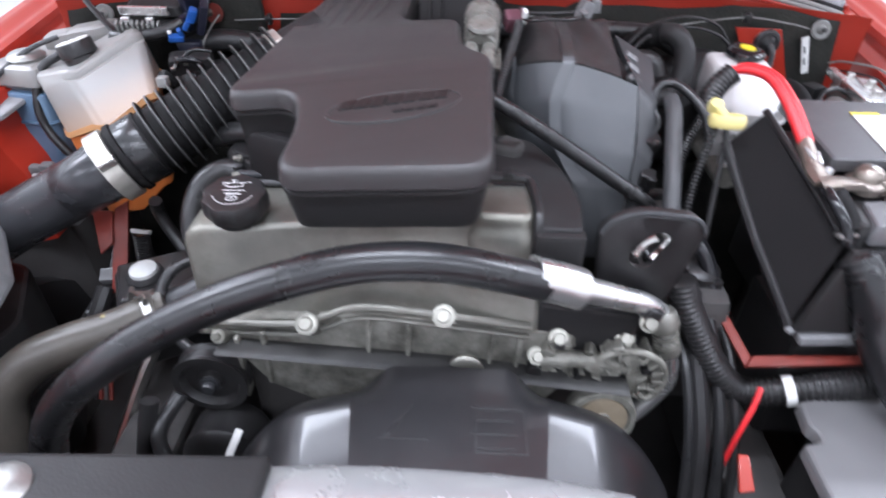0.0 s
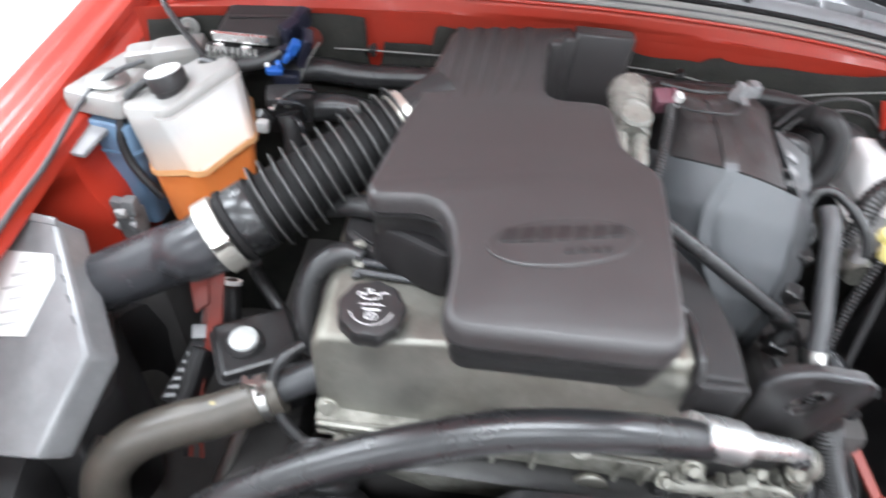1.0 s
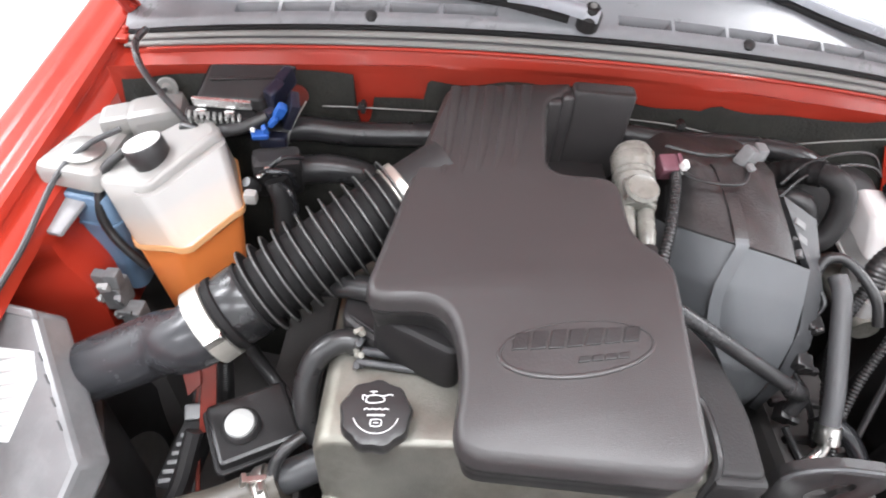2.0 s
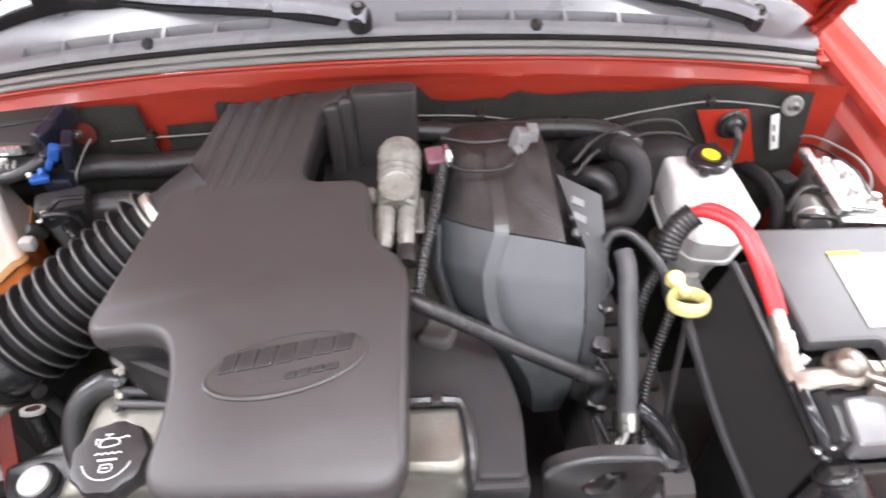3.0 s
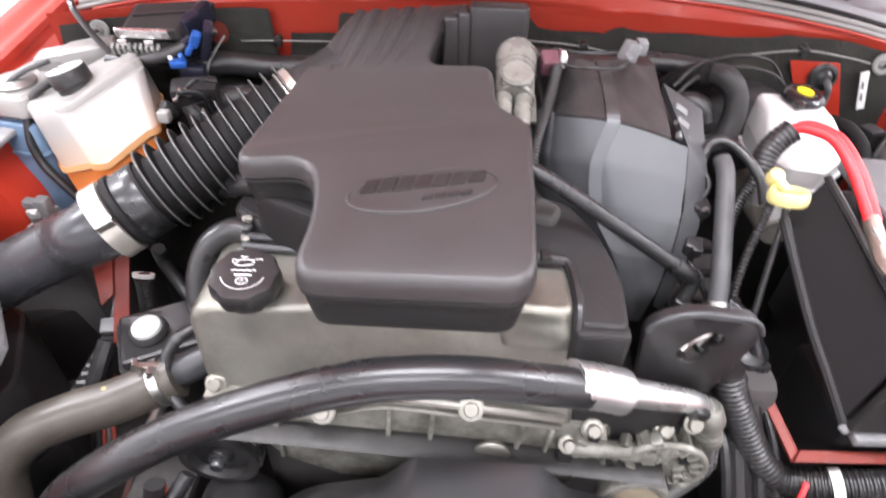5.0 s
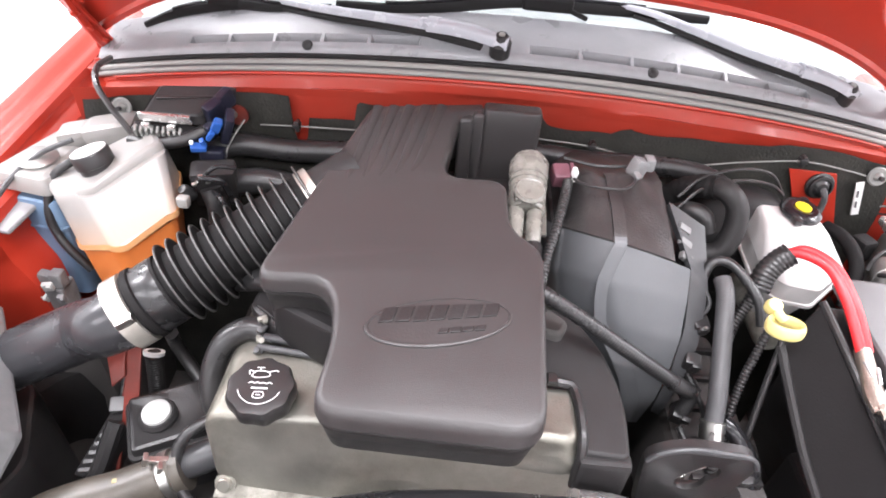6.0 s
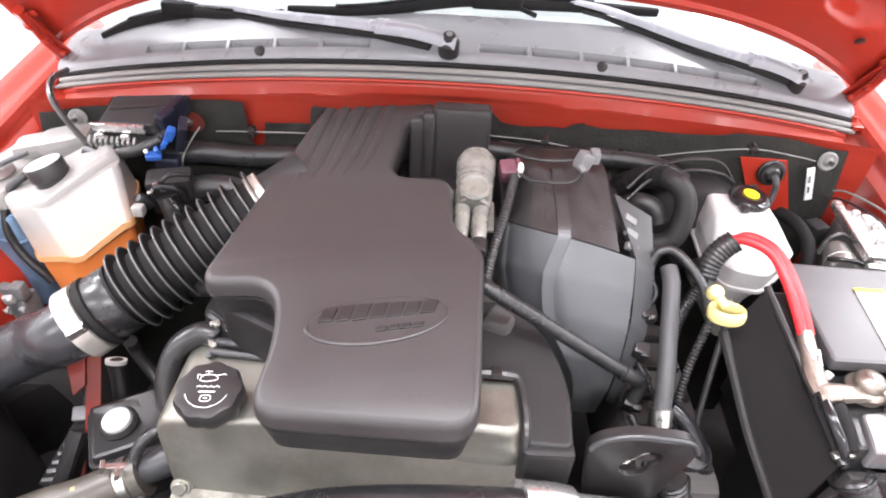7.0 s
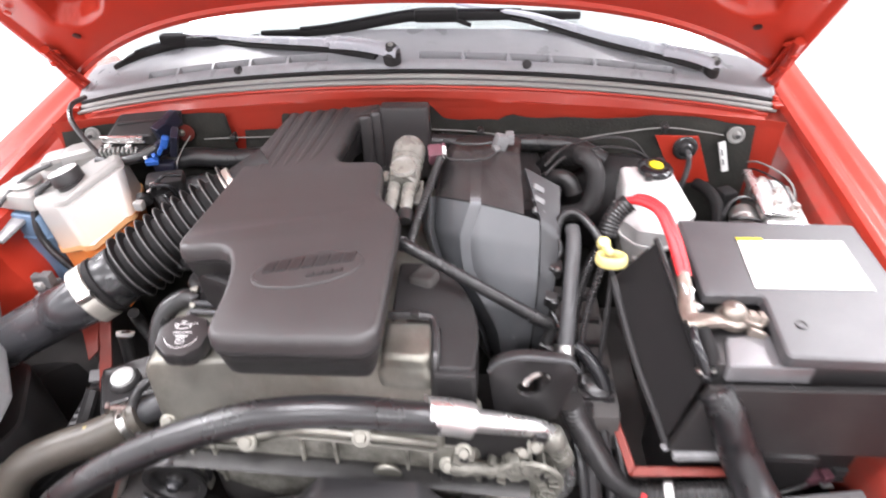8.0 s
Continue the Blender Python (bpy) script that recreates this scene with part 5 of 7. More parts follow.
def breather_hose():
    h = thing("breather_hose", (-0.33, 0.36, 0.84), "black bent breather hose with a steel clip beside the valve cover", "hose")
    part("hose", tube([(-0.29, 0.375, 0.895), (-0.312, 0.375, 0.898), (-0.338, 0.362, 0.885), (-0.352, 0.342, 0.855), (-0.352, 0.322, 0.82), (-0.340, 0.31, 0.78)], 0.0155, 14), RUBBER, h)
    part("upper_hose", tube([(-0.35, 0.45, 0.91), (-0.31, 0.44, 0.925), (-0.27, 0.43, 0.93), (-0.22, 0.42, 0.925)], 0.016, 12), RUBBER, h)
    for k in range(4):
        part("clip", join(box((-0.292 + 0.004 * (k % 2), 0.380 - 0.011 * k, 0.914 - 0.007 * k), (0.013, 0.007, 0.006), 0.002, (10, 0, 30 + 40 * k)), lathe([(0, 0), (0.004, 0), (0.004, 0.008), (0, 0.009)], aim((-0.288 - 0.004 * (k % 2), 0.376 - 0.011 * k, 0.913 - 0.007 * k), (0.3, -0.4, 1)), 6)), GREYHOSE if k % 2 else OLDALU, h, "small steel clip")
    part("rail", tube([(-0.285, 0.36, 0.902), (-0.22, 0.352, 0.905), (-0.15, 0.345, 0.905)], 0.006, 10), PIPE, h, "dark rail under the cover")
    part("rail_edge", tube([(-0.290, 0.348, 0.897), (-0.24, 0.341, 0.900), (-0.17, 0.333, 0.902)], 0.0045, 10), GREYHOSE, h, "thin grey rod along the rail")
    part("wire", tube([(-0.352, 0.30, 0.80), (-0.372, 0.282, 0.795), (-0.385, 0.262, 0.775), (-0.375, 0.235, 0.745), (-0.345, 0.215, 0.72), (-0.30, 0.205, 0.70)], 0.008, 10), RUBBER, h, "thin black hose")


breather_hose()


# ---- fan shroud and radiator top ----
def fan_shroud():
    s = thing("fan_shroud", (0, 0.05, 0.30), "black plastic fan shroud behind the radiator", "fan shroud")

    def crease(v):
        return 0.120 - 0.018 * v

    def droop(x, v):
        s = min(1, max(0, (abs(x - 0.005) - 0.065) / 0.055))
        return 0.050 * s * s * (3 - 2 * s) * max(0, 1 - v * 2.6) ** 1.4

    def fall(e):
        return 0.34 * e + 7.0 * max(0, e - 0.05) ** 2

    def dome(u, v):
        x = -0.29 + 0.59 * u
        e = max(0, abs(x - 0.005) - crease(v))
        return (x, 0.160 - 0.145 * v, 0.757 - 0.010 * v - fall(e) - droop(x, v))

    def panel(u, v):
        x = 0.005 + crease(v) * (2 * u - 1)
        return V(x, 0.160 - 0.145 * v, 0.757 - 0.010 * v - droop(x, v))
    part("shroud", grid(panel, 40, 20, 0.004), SHROUD, s, "flat glossy black shroud top")
    for side in (-1, 1):
        def flank(u, v):
            x = 0.005 + side * (crease(v) + (0.172 - 0.01 * v) * u)
            e = (0.172 - 0.01 * v) * u
            return V(x, 0.160 - 0.145 * v, 0.757 - 0.010 * v - fall(e) - droop(x, v))
        part("shroud_flank", grid(flank, 40, 20, 0.004), SHROUD, s, "glossy black shroud side curving down")

    def rear(u, v):
        x, y, z = dome(u, 0)
        return (x, y - 0.01 * v, z - 0.001 - 0.25 * v)
    part("shroud_rim", grid(rear, 40, 6, 0.003), BLACK, s)
    def mark(x, y, w, l, turn=0):
        part("print_bar", box((x, y, 0.746 + 0.069 * y + 0.0005), (w, l, 0.0014), 0.0004, (4, 0, turn)), MARK, s, "faint moulded mark")
    mark(-0.050, 0.085, 0.004, 0.05, -32)
    mark(-0.045, 0.062, 0.055, 0.003)
    for k in range(4):
        mark(0.055, 0.105 - 0.017 * k, 0.05 - 0.008 * (k % 2), 0.003)
    for x in (0.036, 0.09):
        mark(x, 0.075, 0.003, 0.055)
    for y in (0.048, 0.102):
        mark(0.063, y, 0.054, 0.003)
    r = thing("radiator", (0, -0.045, 0.30), "radiator with a bright metal top tank", "radiator")
    part("top_tank", tube([(-0.180, -0.022, 0.738), (-0.10, -0.021, 0.743), (0.0, -0.022, 0.743), (0.10, -0.026, 0.740), (0.19, -0.035, 0.732)], 0.05, 32, 6, 0.45), TANKMETAL, r, "bright metal top tank")
    part("core", box((0, -0.06, 0.51), (0.9, 0.035, 0.40), 0.004), FIN, r)
    part("left_cover", plate([(-0.52, 0.012, 0.748), (-0.172, 0.016, 0.757), (-0.172, -0.09, 0.765), (-0.52, -0.09, 0.76)], 0.02, 0.006), MATTE, r, "dull black radiator cover")
    part("filler", lathe([(0, 0), (0.03, 0), (0.03, 0.02), (0.022, 0.025), (0, 0.026)], aim((-0.42, -0.03, 0.757), (0, 0, 1)), 20), SILVERMETAL, r, "metal filler cap")


fan_shroud()


# ---- lifting bracket ----
def bracket():
    b = thing("lifting_bracket", (0.228, 0.24, 0.79), "black steel bracket plate with a keyhole opening", "bracket")
    b.location += V(0.003, -0.008, 0.007)
    outer = fillet([(0.180, 0.80), (0.265, 0.80), (0.289, 0.905), (0.276, 0.929), (0.206, 0.936), (0.166, 0.914)], [0.01, 0.01, 0.03, 0.03, 0.03, 0.022], 6)
    cx, cz = 0.229, 0.888
    n = 48

    def ray(a):
        d = V(math.cos(a), math.sin(a))
        best = 1.0
        for p, q in zip(outer, outer[1:] + outer[:1]):
            e = q - p
            det = d.x * -e.y + d.y * e.x
            if abs(det) > 1e-9:
                w = p - V(cx, cz)
                s = (w.x * -e.y + w.y * e.x) / det
                t = (d.x * w.y - d.y * w.x) / det
                if s > 0 and -1e-6 <= t <= 1 + 1e-6:
                    best = min(best, s)
        return best
    bm = bmesh.new()
    rows = []
    for k in range(n):
        a = 2 * math.pi * k / n
        hole = 0.0125 + 0.012 * max(0, math.cos(a - 0.75)) ** 2 + 0.019 * max(0, math.cos(a - 4.3)) ** 2
        s = ray(a)
        lean = lambda r: 0.235 + 0.10 * (0.94 - (cz + r * math.sin(a))) * 0.2
        rows.append([bm.verts.new((cx + r * math.cos(a), lean(r) + dy, cz + r * math.sin(a))) for r, dy in ((hole, 0.006), (hole, 0.0), (s * 0.9, 0.0), (s, 0.004), (s, 0.016), (s * 0.93, 0.016))])
    for p, q in zip(rows, rows[1:] + rows[:1]):
        for i in range(5):
            bm.faces.new((p[i], p[i + 1], q[i + 1], q[i]))
    part("plate", bm, BRACKETSTEEL, b)
    top = [p for p in outer if p.y > 0.905]
    part("rolled_edge", sweep([V(p.x, 0.238, p.y - 0.001) for p in top], 0.0032, 8), FLANGE, b, "rolled upper edge")
    part("stay", box((0.225, 0.252, 0.79), (0.07, 0.02, 0.10), 0.006), BRACKETSTEEL, b)
    part("bright_edge", tube([(0.218, 0.25, 0.868), (0.226, 0.25, 0.884), (0.238, 0.25, 0.893)], 0.006, 8), STEEL, b, "bright bolt behind the opening")


bracket()


# ---- heater housing ----
def heater_housing():
    h = thing("heater_housing", (0.17, 0.5, 0.78), "grey plastic heater housing with a black insulated top", "heater housing")
    L = [V(0.072, 0.47, 1.030), V(0.070, 0.44, 0.985), V(0.085, 0.42, 0.93), V(0.125, 0.395, 0.87), V(0.152, 0.392, 0.815), V(0.166, 0.402, 0.745)]
    R = [V(0.247, 0.455, 1.0), V(0.247, 0.430, 0.965), V(0.246, 0.405, 0.92), V(0.243, 0.392, 0.87), V(0.241, 0.390, 0.815), V(0.236, 0.400, 0.745)]

    def face(u, v):
        a, b = Vector(lerp_profile([tuple(p) for p in L], v)), Vector(lerp_profile([tuple(p) for p in R], v))
        if u < 0.2:
            t = 1 - u / 0.2
            return a + V(0.012 - 0.03 * t, 0.09 * t * t + 0.02 * t, -0.05 * t * t)
        t = (u - 0.2) / 0.8
        p = a.lerp(b, t) + V(0, -0.010, 0.012) * math.sin(t * math.pi) + V(0, 0.05, -0.03) * max(0, 1 - t / 0.45) ** 2
        return p + V(0.012 * (1 - t), 0, 0)
    part("front_shell", grid(face, 50, 40, 0.0), GREY, h, "smooth grey front shell")

    def blanket(u, v):
        a, b = face(0.2 + 0.68 * u, 0), V(0.088 + 0.130 * u, 0.57, 1.046)
        c = V(0.085 + 0.145 * u, 0.735, 1.0)
        p = a.lerp(b, min(1, v * 2)) if v < 0.5 else b.lerp(c, v * 2 - 1)
        return p + V(0, 0, 0.006 * math.sin(v * math.pi) + 0.0035 * math.sin(u * 14 + v * 9) * math.sin(v * math.pi) + 0.003 - 0.03 * max(0, 1 - u / 0.25) ** 2 * min(1, v * 6))
    part("insulated_top", grid(blanket, 40, 40, 0.012), BLANKET, h, "black quilted top")

    def lside(u, v):
        p = blanket(0, u)
        return V(p[0] - 0.012 * v, p[1], p[2] - 0.12 * v)
    part("left_wall", grid(lside, 20, 8), MATTE, h)
    strap_path = [face(0.2 + 0.8 * (0.40 - 0.10 * math.sin(min(1, v / 7) * math.pi) + 0.012 * max(0, v - 4) ** 1.3), v / 10 * 0.98) + V(0, -0.003, 0.003) for v in range(11)]
    strap_back = [blanket(0.47, v / 10 * 0.55) + V(0, 0, 0.004) for v in range(10, 0, -1)]
    track = strap_back + strap_path

    def strap(u, v):
        i = min(int(u * (len(track) - 1)), len(track) - 2)
        p = track[i].lerp(track[i + 1], u * (len(track) - 1) - i)
        return p + V(0.008 * (v - 0.5) * 2 * (1 + 1.3 * max(0, u - 0.5)), 0, 0)
    st = part("strap", grid(lambda u, v: strap(0.47 + 0.53 * u, v), 40, 4, 0.003), GREY, h, "grey moulded strap")
    part("upper_strap", grid(lambda u, v: strap(0.47 * u, v), 30, 4, 0.004), BLANKET, st, "black upper half of the strap")
    inner = [(0.226, 0.545, 1.040), (0.249, 0.46, 0.996), (0.249, 0.415, 0.935), (0.245, 0.392, 0.87), (0.242, 0.391, 0.80)]
    edge = [(0.284, 0.540, 1.008), (0.280, 0.455, 0.965), (0.272, 0.408, 0.912), (0.263, 0.39, 0.86), (0.257, 0.392, 0.79)]

    def flange(u, v):
        return V(*lerp_profile(inner, v)).lerp(V(*lerp_profile(edge, v)), u) + V(0, -0.002, 0.002)
    fl = part("side_flange", grid(flange, 4, 24, 0.012), FLANGE, h, "dark grey side flange")
    for k in range(3):
        part("vent_slot", box((0.247, 0.516 - 0.0185 * k, 1.0185 - 0.0096 * k), (0.020, 0.0105, 0.008), 0.002, (28, 32, 0)), SLOT, fl, "pale vent slot")
    part("rear_box", box((0.17, 0.62, 0.92), (0.19, 0.22, 0.13), 0.02), MATTE, h)


heater_housing()


# ---- valve beside the cover ----
def purge_valve():
    v = thing("purge_valve", (0.034, 0.53, 0.95), "pale translucent plastic purge valve beside the cover", "valve")
    a, b = V(0.031, 0.464, 1.018), V(0.038, 0.603, 1.060)
    ax = (b - a).normalized()
    m = aim(a, ax)
    part("body", lathe([(0, 0.04), (0.022, 0.04), (0.025, 0.046), (0.025, 0.10), (0.027, 0.104), (0.027, 0.118), (0.022, 0.132), (0.013, 0.138), (0, 0.139)], m, 20), VALVE, v)
    part("cap_ring", lathe([(0.02, 0.126), (0.0275, 0.118), (0.028, 0.122), (0.022, 0.134)], m, 20), VALVE, v)
    part("disc", lathe([(0, 0), (0.020, 0), (0.021, 0.004), (0.018, 0.008), (0.014, 0.006), (0, 0.007)], aim(a + ax * 0.066 + V(0, -0.014, 0.0185), (0, -0.28, 0.96)), 24), VALVE, v, "round pale face")
    for dx in (-0.013, 0.011):
        part("port", lathe([(0, -0.012), (0.007, -0.012), (0.010, -0.004), (0.0108, 0.02), (0.0108, 0.045), (0, 0.045)], aim(a + V(dx, 0, 0.002), ax), 16), VALVE, v, "pale hose port")
    part("bracket", box(a + ax * 0.05 + V(0, 0, -0.02), (0.06, 0.05, 0.006), 0.002, (16, 0, 0)), VALVE, v)
    part("face_plate", box(a + ax * 0.066 + V(0, -0.010, 0.012), (0.040, 0.034, 0.018), 0.006, (16, 0, 0)), VALVE, v, "pale front plate")
    for k in range(2):
        part("body_rib", lathe([(0.024, 0), (0.0262, 0.001), (0.0262, 0.003), (0.024, 0.004)], aim(a + ax * (0.085 + 0.009 * k), ax), 20), VALVE, v)
    part("side_pin", lathe([(0, 0), (0.006, 0), (0.0065, 0.02), (0.004, 0.024), (0, 0.024)], aim(a + V(-0.030, 0.055, 0.008), ax), 12), VALVE, v, "pale pin")
    part("lower_plug", lathe([(0, -0.03), (0.011, -0.03), (0.012, -0.012), (0.008, -0.006), (0, -0.006)], aim(a + V(0.012, 0, 0), ax), 12), BLACK, v, "black hose plug")
    c = thing("magenta_connector", (0.082, 0.61, 0.99), "dull magenta electrical connector with a corrugated loom", "connector")
    part("plug", join(box((0.080, 0.572, 1.050), (0.024, 0.026, 0.024), 0.004, (20, 0, 10)), box((0.094, 0.576, 1.054), (0.006, 0.018, 0.022), 0.002, (20, 0, 10))), PINK, c)
    part("lock_tab", box((0.096, 0.560, 1.060), (0.006, 0.012, 0.02), 0.002, (20, 0, 10)), LABEL, c, "pale lock tab")
    part("loom", ribbed([(0.090, 0.562, 1.050), (0.084, 0.53, 1.044), (0.072, 0.48, 1.026), (0.060, 0.44, 1.006), (0.052, 0.40, 0.985)], 0.0072), BLACK, c, "black corrugated loom")


purge_valve()
def vacuum_hose():
    h = thing("vacuum_hose", (0.15, 0.36, 0.95), "long black vacuum hose crossing the heater housing", "hose")
    part("hose", ribbed([(0.02, 0.42, 0.99), (0.048, 0.385, 1.003), (0.10, 0.372, 0.978), (0.17, 0.362, 0.936), (0.240, 0.358, 0.890), (0.266, 0.362, 0.868), (0.262, 0.355, 0.84)], 0.0098, 0.0003, 0.0036, 12), RUBBER, h)
    for c, d in (((0.043, 0.389, 1.002), (0.6, -0.5, 0.2)), ((0.240, 0.358, 0.890), (0.8, -0.05, -0.5))):
        part("clip", lathe([(0.0095, -0.005), (0.0115, -0.004), (0.0115, 0.004), (0.0095, 0.005)], aim(c, d), 16), BLACK, h, "black hose clip")


vacuum_hose()


def coolant_line():
    g = thing("grey_hose", (0.285, 0.38, 0.84), "grey hose with a bright ferrule", "hose")
    part("hose", tube([(0.285, 0.322, 0.868), (0.289, 0.35, 0.896), (0.295, 0.40, 0.935), (0.300, 0.445, 0.968), (0.299, 0.468, 0.978)], 0.0115, 14), GREYHOSE, g)
    part("ferrule", lathe([(0, -0.012), (0.0145, -0.012), (0.0155, -0.008), (0.0145, -0.004), (0.0155, 0.0), (0.0145, 0.004), (0.0155, 0.010), (0, 0.010)], aim((0.283, 0.315, 0.862), (0.05, 0.65, 0.7)), 16), STEEL, g, "bright crimped ferrule")
    part("fitting", tube([(0.282, 0.309, 0.857), (0.278, 0.30, 0.845), (0.262, 0.29, 0.83)], 0.007, 10), STEEL, g)
    part("black_loop", tube([(0.278, 0.452, 0.930), (0.277, 0.472, 0.965), (0.286, 0.486, 0.988), (0.306, 0.484, 0.994), (0.326, 0.462, 0.985), (0.341, 0.438, 0.968), (0.347, 0.42, 0.945)], 0.0065, 12), RUBBER, g)
    part("small_clip", box((0.262, 0.455, 0.915), (0.008, 0.01, 0.04), 0.002), STEEL, g)
    solid("wiring_conduit", ribbed([(0.356, 0.477, 0.960), (0.342, 0.462, 0.938), (0.326, 0.442, 0.918), (0.312, 0.41, 0.892), (0.302, 0.37, 0.87), (0.298, 0.31, 0.82), (0.30, 0.27, 0.76)], 0.0082), BLACK, (0.31, 0.40, 0.85), "black corrugated wiring conduit", "conduit")
    solid("wiring_conduit", ribbed([(0.337, 0.392, 0.976), (0.330, 0.380, 0.950), (0.318, 0.36, 0.905), (0.311, 0.335, 0.855), (0.316, 0.30, 0.79)], 0.0056), BLACK, (0.315, 0.35, 0.85), "thin black corrugated conduit below the dipstick", "conduit")


coolant_line()


def dipstick():
    d = thing("dipstick", (0.333, 0.385, 0.94), "yellow plastic oil dipstick handle ring", "dipstick")
    m = aim((0.344, 0.378, 0.987), (0, 0.27, 0.96))
    ring = [V(0.0195 * math.cos(2 * math.pi * k / 40), 0.0180 * math.sin(2 * math.pi * k / 40), 0) for k in range(41)]
    bm = sweep(ring, 0.0031, 14, 2.7)
    bmesh.ops.transform(bm, matrix=m, verts=bm.verts[:])
    part("ring", bm, YELLOW, d)
    part("knob", lathe([(0, -0.008), (0.0085, -0.006), (0.0102, 0), (0.0085, 0.008), (0, 0.010)], aim((0.336, 0.405, 0.994), (0, -0.4, 0.9)), 16), YELLOW, d, "small yellow knob")
    part("neck", tube([(0.337, 0.402, 0.996), (0.341, 0.394, 0.992), (0.346, 0.388, 0.988)], 0.006, 10), YELLOW, d)
    part("stem", tube([(0.346, 0.380, 0.980), (0.348, 0.372, 0.955), (0.346, 0.36, 0.92), (0.342, 0.34, 0.87), (0.336, 0.31, 0.80)], 0.004, 8), BLACK, d)


dipstick()


# ---- brake fluid reservoir and booster ----
def brakes():
    b = thing("brake_reservoir", (0.44, 0.56, 0.80), "white plastic brake fluid reservoir with a black cap", "brake reservoir")
    belly = [(0.394, 0.548, 0.940), (0.418, 0.516, 0.938), (0.462, 0.508, 0.938), (0.521, 0.562, 0.941), (0.512, 0.640, 0.945), (0.398, 0.645, 0.945)]
    crown = [(0.400, 0.588, 0.986), (0.418, 0.560, 0.987), (0.450, 0.552, 0.988), (0.484, 0.590, 0.990), (0.482, 0.640, 0.992), (0.400, 0.645, 0.990)]
    floor_line = [(x * 0.96 + 0.018, y * 0.96 + 0.023, z - 0.030) for x, y, z in belly]
    part("tank", loft(tank_rings(belly, crown, 5, 0.010, 0.006)), RESWHITE, b)
    part("tank_skirt", loft(tank_rings(floor_line, belly, 4, 0.010, 0.001)), RESWHITE, b, "lower half of the reservoir")
    rim = [(x * 1.03 - 0.0135, y * 1.03 - 0.017, z - 0.028) for x, y, z in belly]
    part("tank_rim", loft(tank_rings([(x, y, z - 0.006) for x, y, z in rim], rim, 2, 0.010, 0.001)), RESWHITE, b, "moulded rim round the reservoir")
    part("lower_tank", lathe([(0, 0), (0.022, 0), (0.028, 0.010), (0.031, 0.030), (0.037, 0.046), (0.039, 0.05), (0.039, 0.085), (0, 0.085)], aim((0.440, 0.560, 0.832), (0, 0, 1)), 28), RESWHITE, b)
    part("nozzle", tube([(0.425, 0.52, 0.88), (0.425, 0.515, 0.85), (0.43, 0.52, 0.82)], 0.011, 12), RESWHITE, b)
    m = aim((0.454, 0.622, 0.990), (0.08, -0.05, 1))
    cap = part("cap", lathe([(0, 0), (0.027, 0), (0.030, 0.003), (0.030, 0.009), (0.026, 0.013), (0.018, 0.0145), (0.016, 0.0135), (0, 0.0135)], m, 24), GLOSS, b, "black reservoir cap")
    part("cap_label", lathe([(0, 0.0130), (0.0118, 0.0130), (0.0118, 0.0150), (0, 0.0155)], m, 24), YCAP, cap, "yellow warning disc")
    for s in (-1, 1):
        part("cap_lug", box(m @ V(s * 0.031, 0, 0.006), (0.012, 0.018, 0.009), 0.003), BLACK, cap)
    part("master_cylinder", lathe([(0, 0), (0.02, 0), (0.022, 0.01), (0.022, 0.14), (0, 0.14)], aim((0.43, 0.50, 0.84), (0, 1, 0)), 20), OLDALU, b)
    bo = thing("brake_booster", (0.41, 0.70, 0.80), "round black brake booster on the bulkhead", "brake booster")
    part("shell", lathe([(0, 0), (0.04, 0), (0.05, 0.01), (0.09, 0.025), (0.105, 0.045), (0.108, 0.075), (0.10, 0.09), (0, 0.09)], aim((0.42, 0.655, 0.86), (0, 1, 0)), 36), MATTE, bo)
    dk = thing("vent_hose", (0.34, 0.6, 0.92), "thick bent black rubber hose by the booster", "hose")
    part("hose", tube([(0.285, 0.67, 0.985), (0.310, 0.64, 1.012), (0.330, 0.61, 1.025), (0.347, 0.595, 1.008), (0.348, 0.580, 0.975), (0.334, 0.57, 0.945), (0.30, 0.575, 0.93)], 0.0160, 16), MATTE, dk)
    part("wrap", ribbed([(0.262, 0.665, 0.962), (0.282, 0.655, 0.992), (0.303, 0.640, 1.012), (0.322, 0.622, 1.022)], 0.0185, 0.001, 0.012, 14), BELLOWS, dk, "black tape wrapped round the hose")
    part("inner_hose", tube([(0.262, 0.63, 0.96), (0.285, 0.61, 0.985), (0.305, 0.598, 0.985), (0.315, 0.59, 0.965)], 0.015, 12), BLACK, dk)
    for k in range(2):
        o = 0.012 * k
        solid("brake_line", tube([(0.265, 0.60 + o, 0.995 + o), (0.30, 0.62 + o, 1.02 + o), (0.36, 0.64 + o, 1.028 + o), (0.42, 0.665 + o, 1.01 + o), (0.455, 0.68, 0.985)], 0.0024, 8), BRACKETSTEEL, (0.36, 0.64, 1.02), "thin dark brake line", "brake line", "brake lines")


brakes()


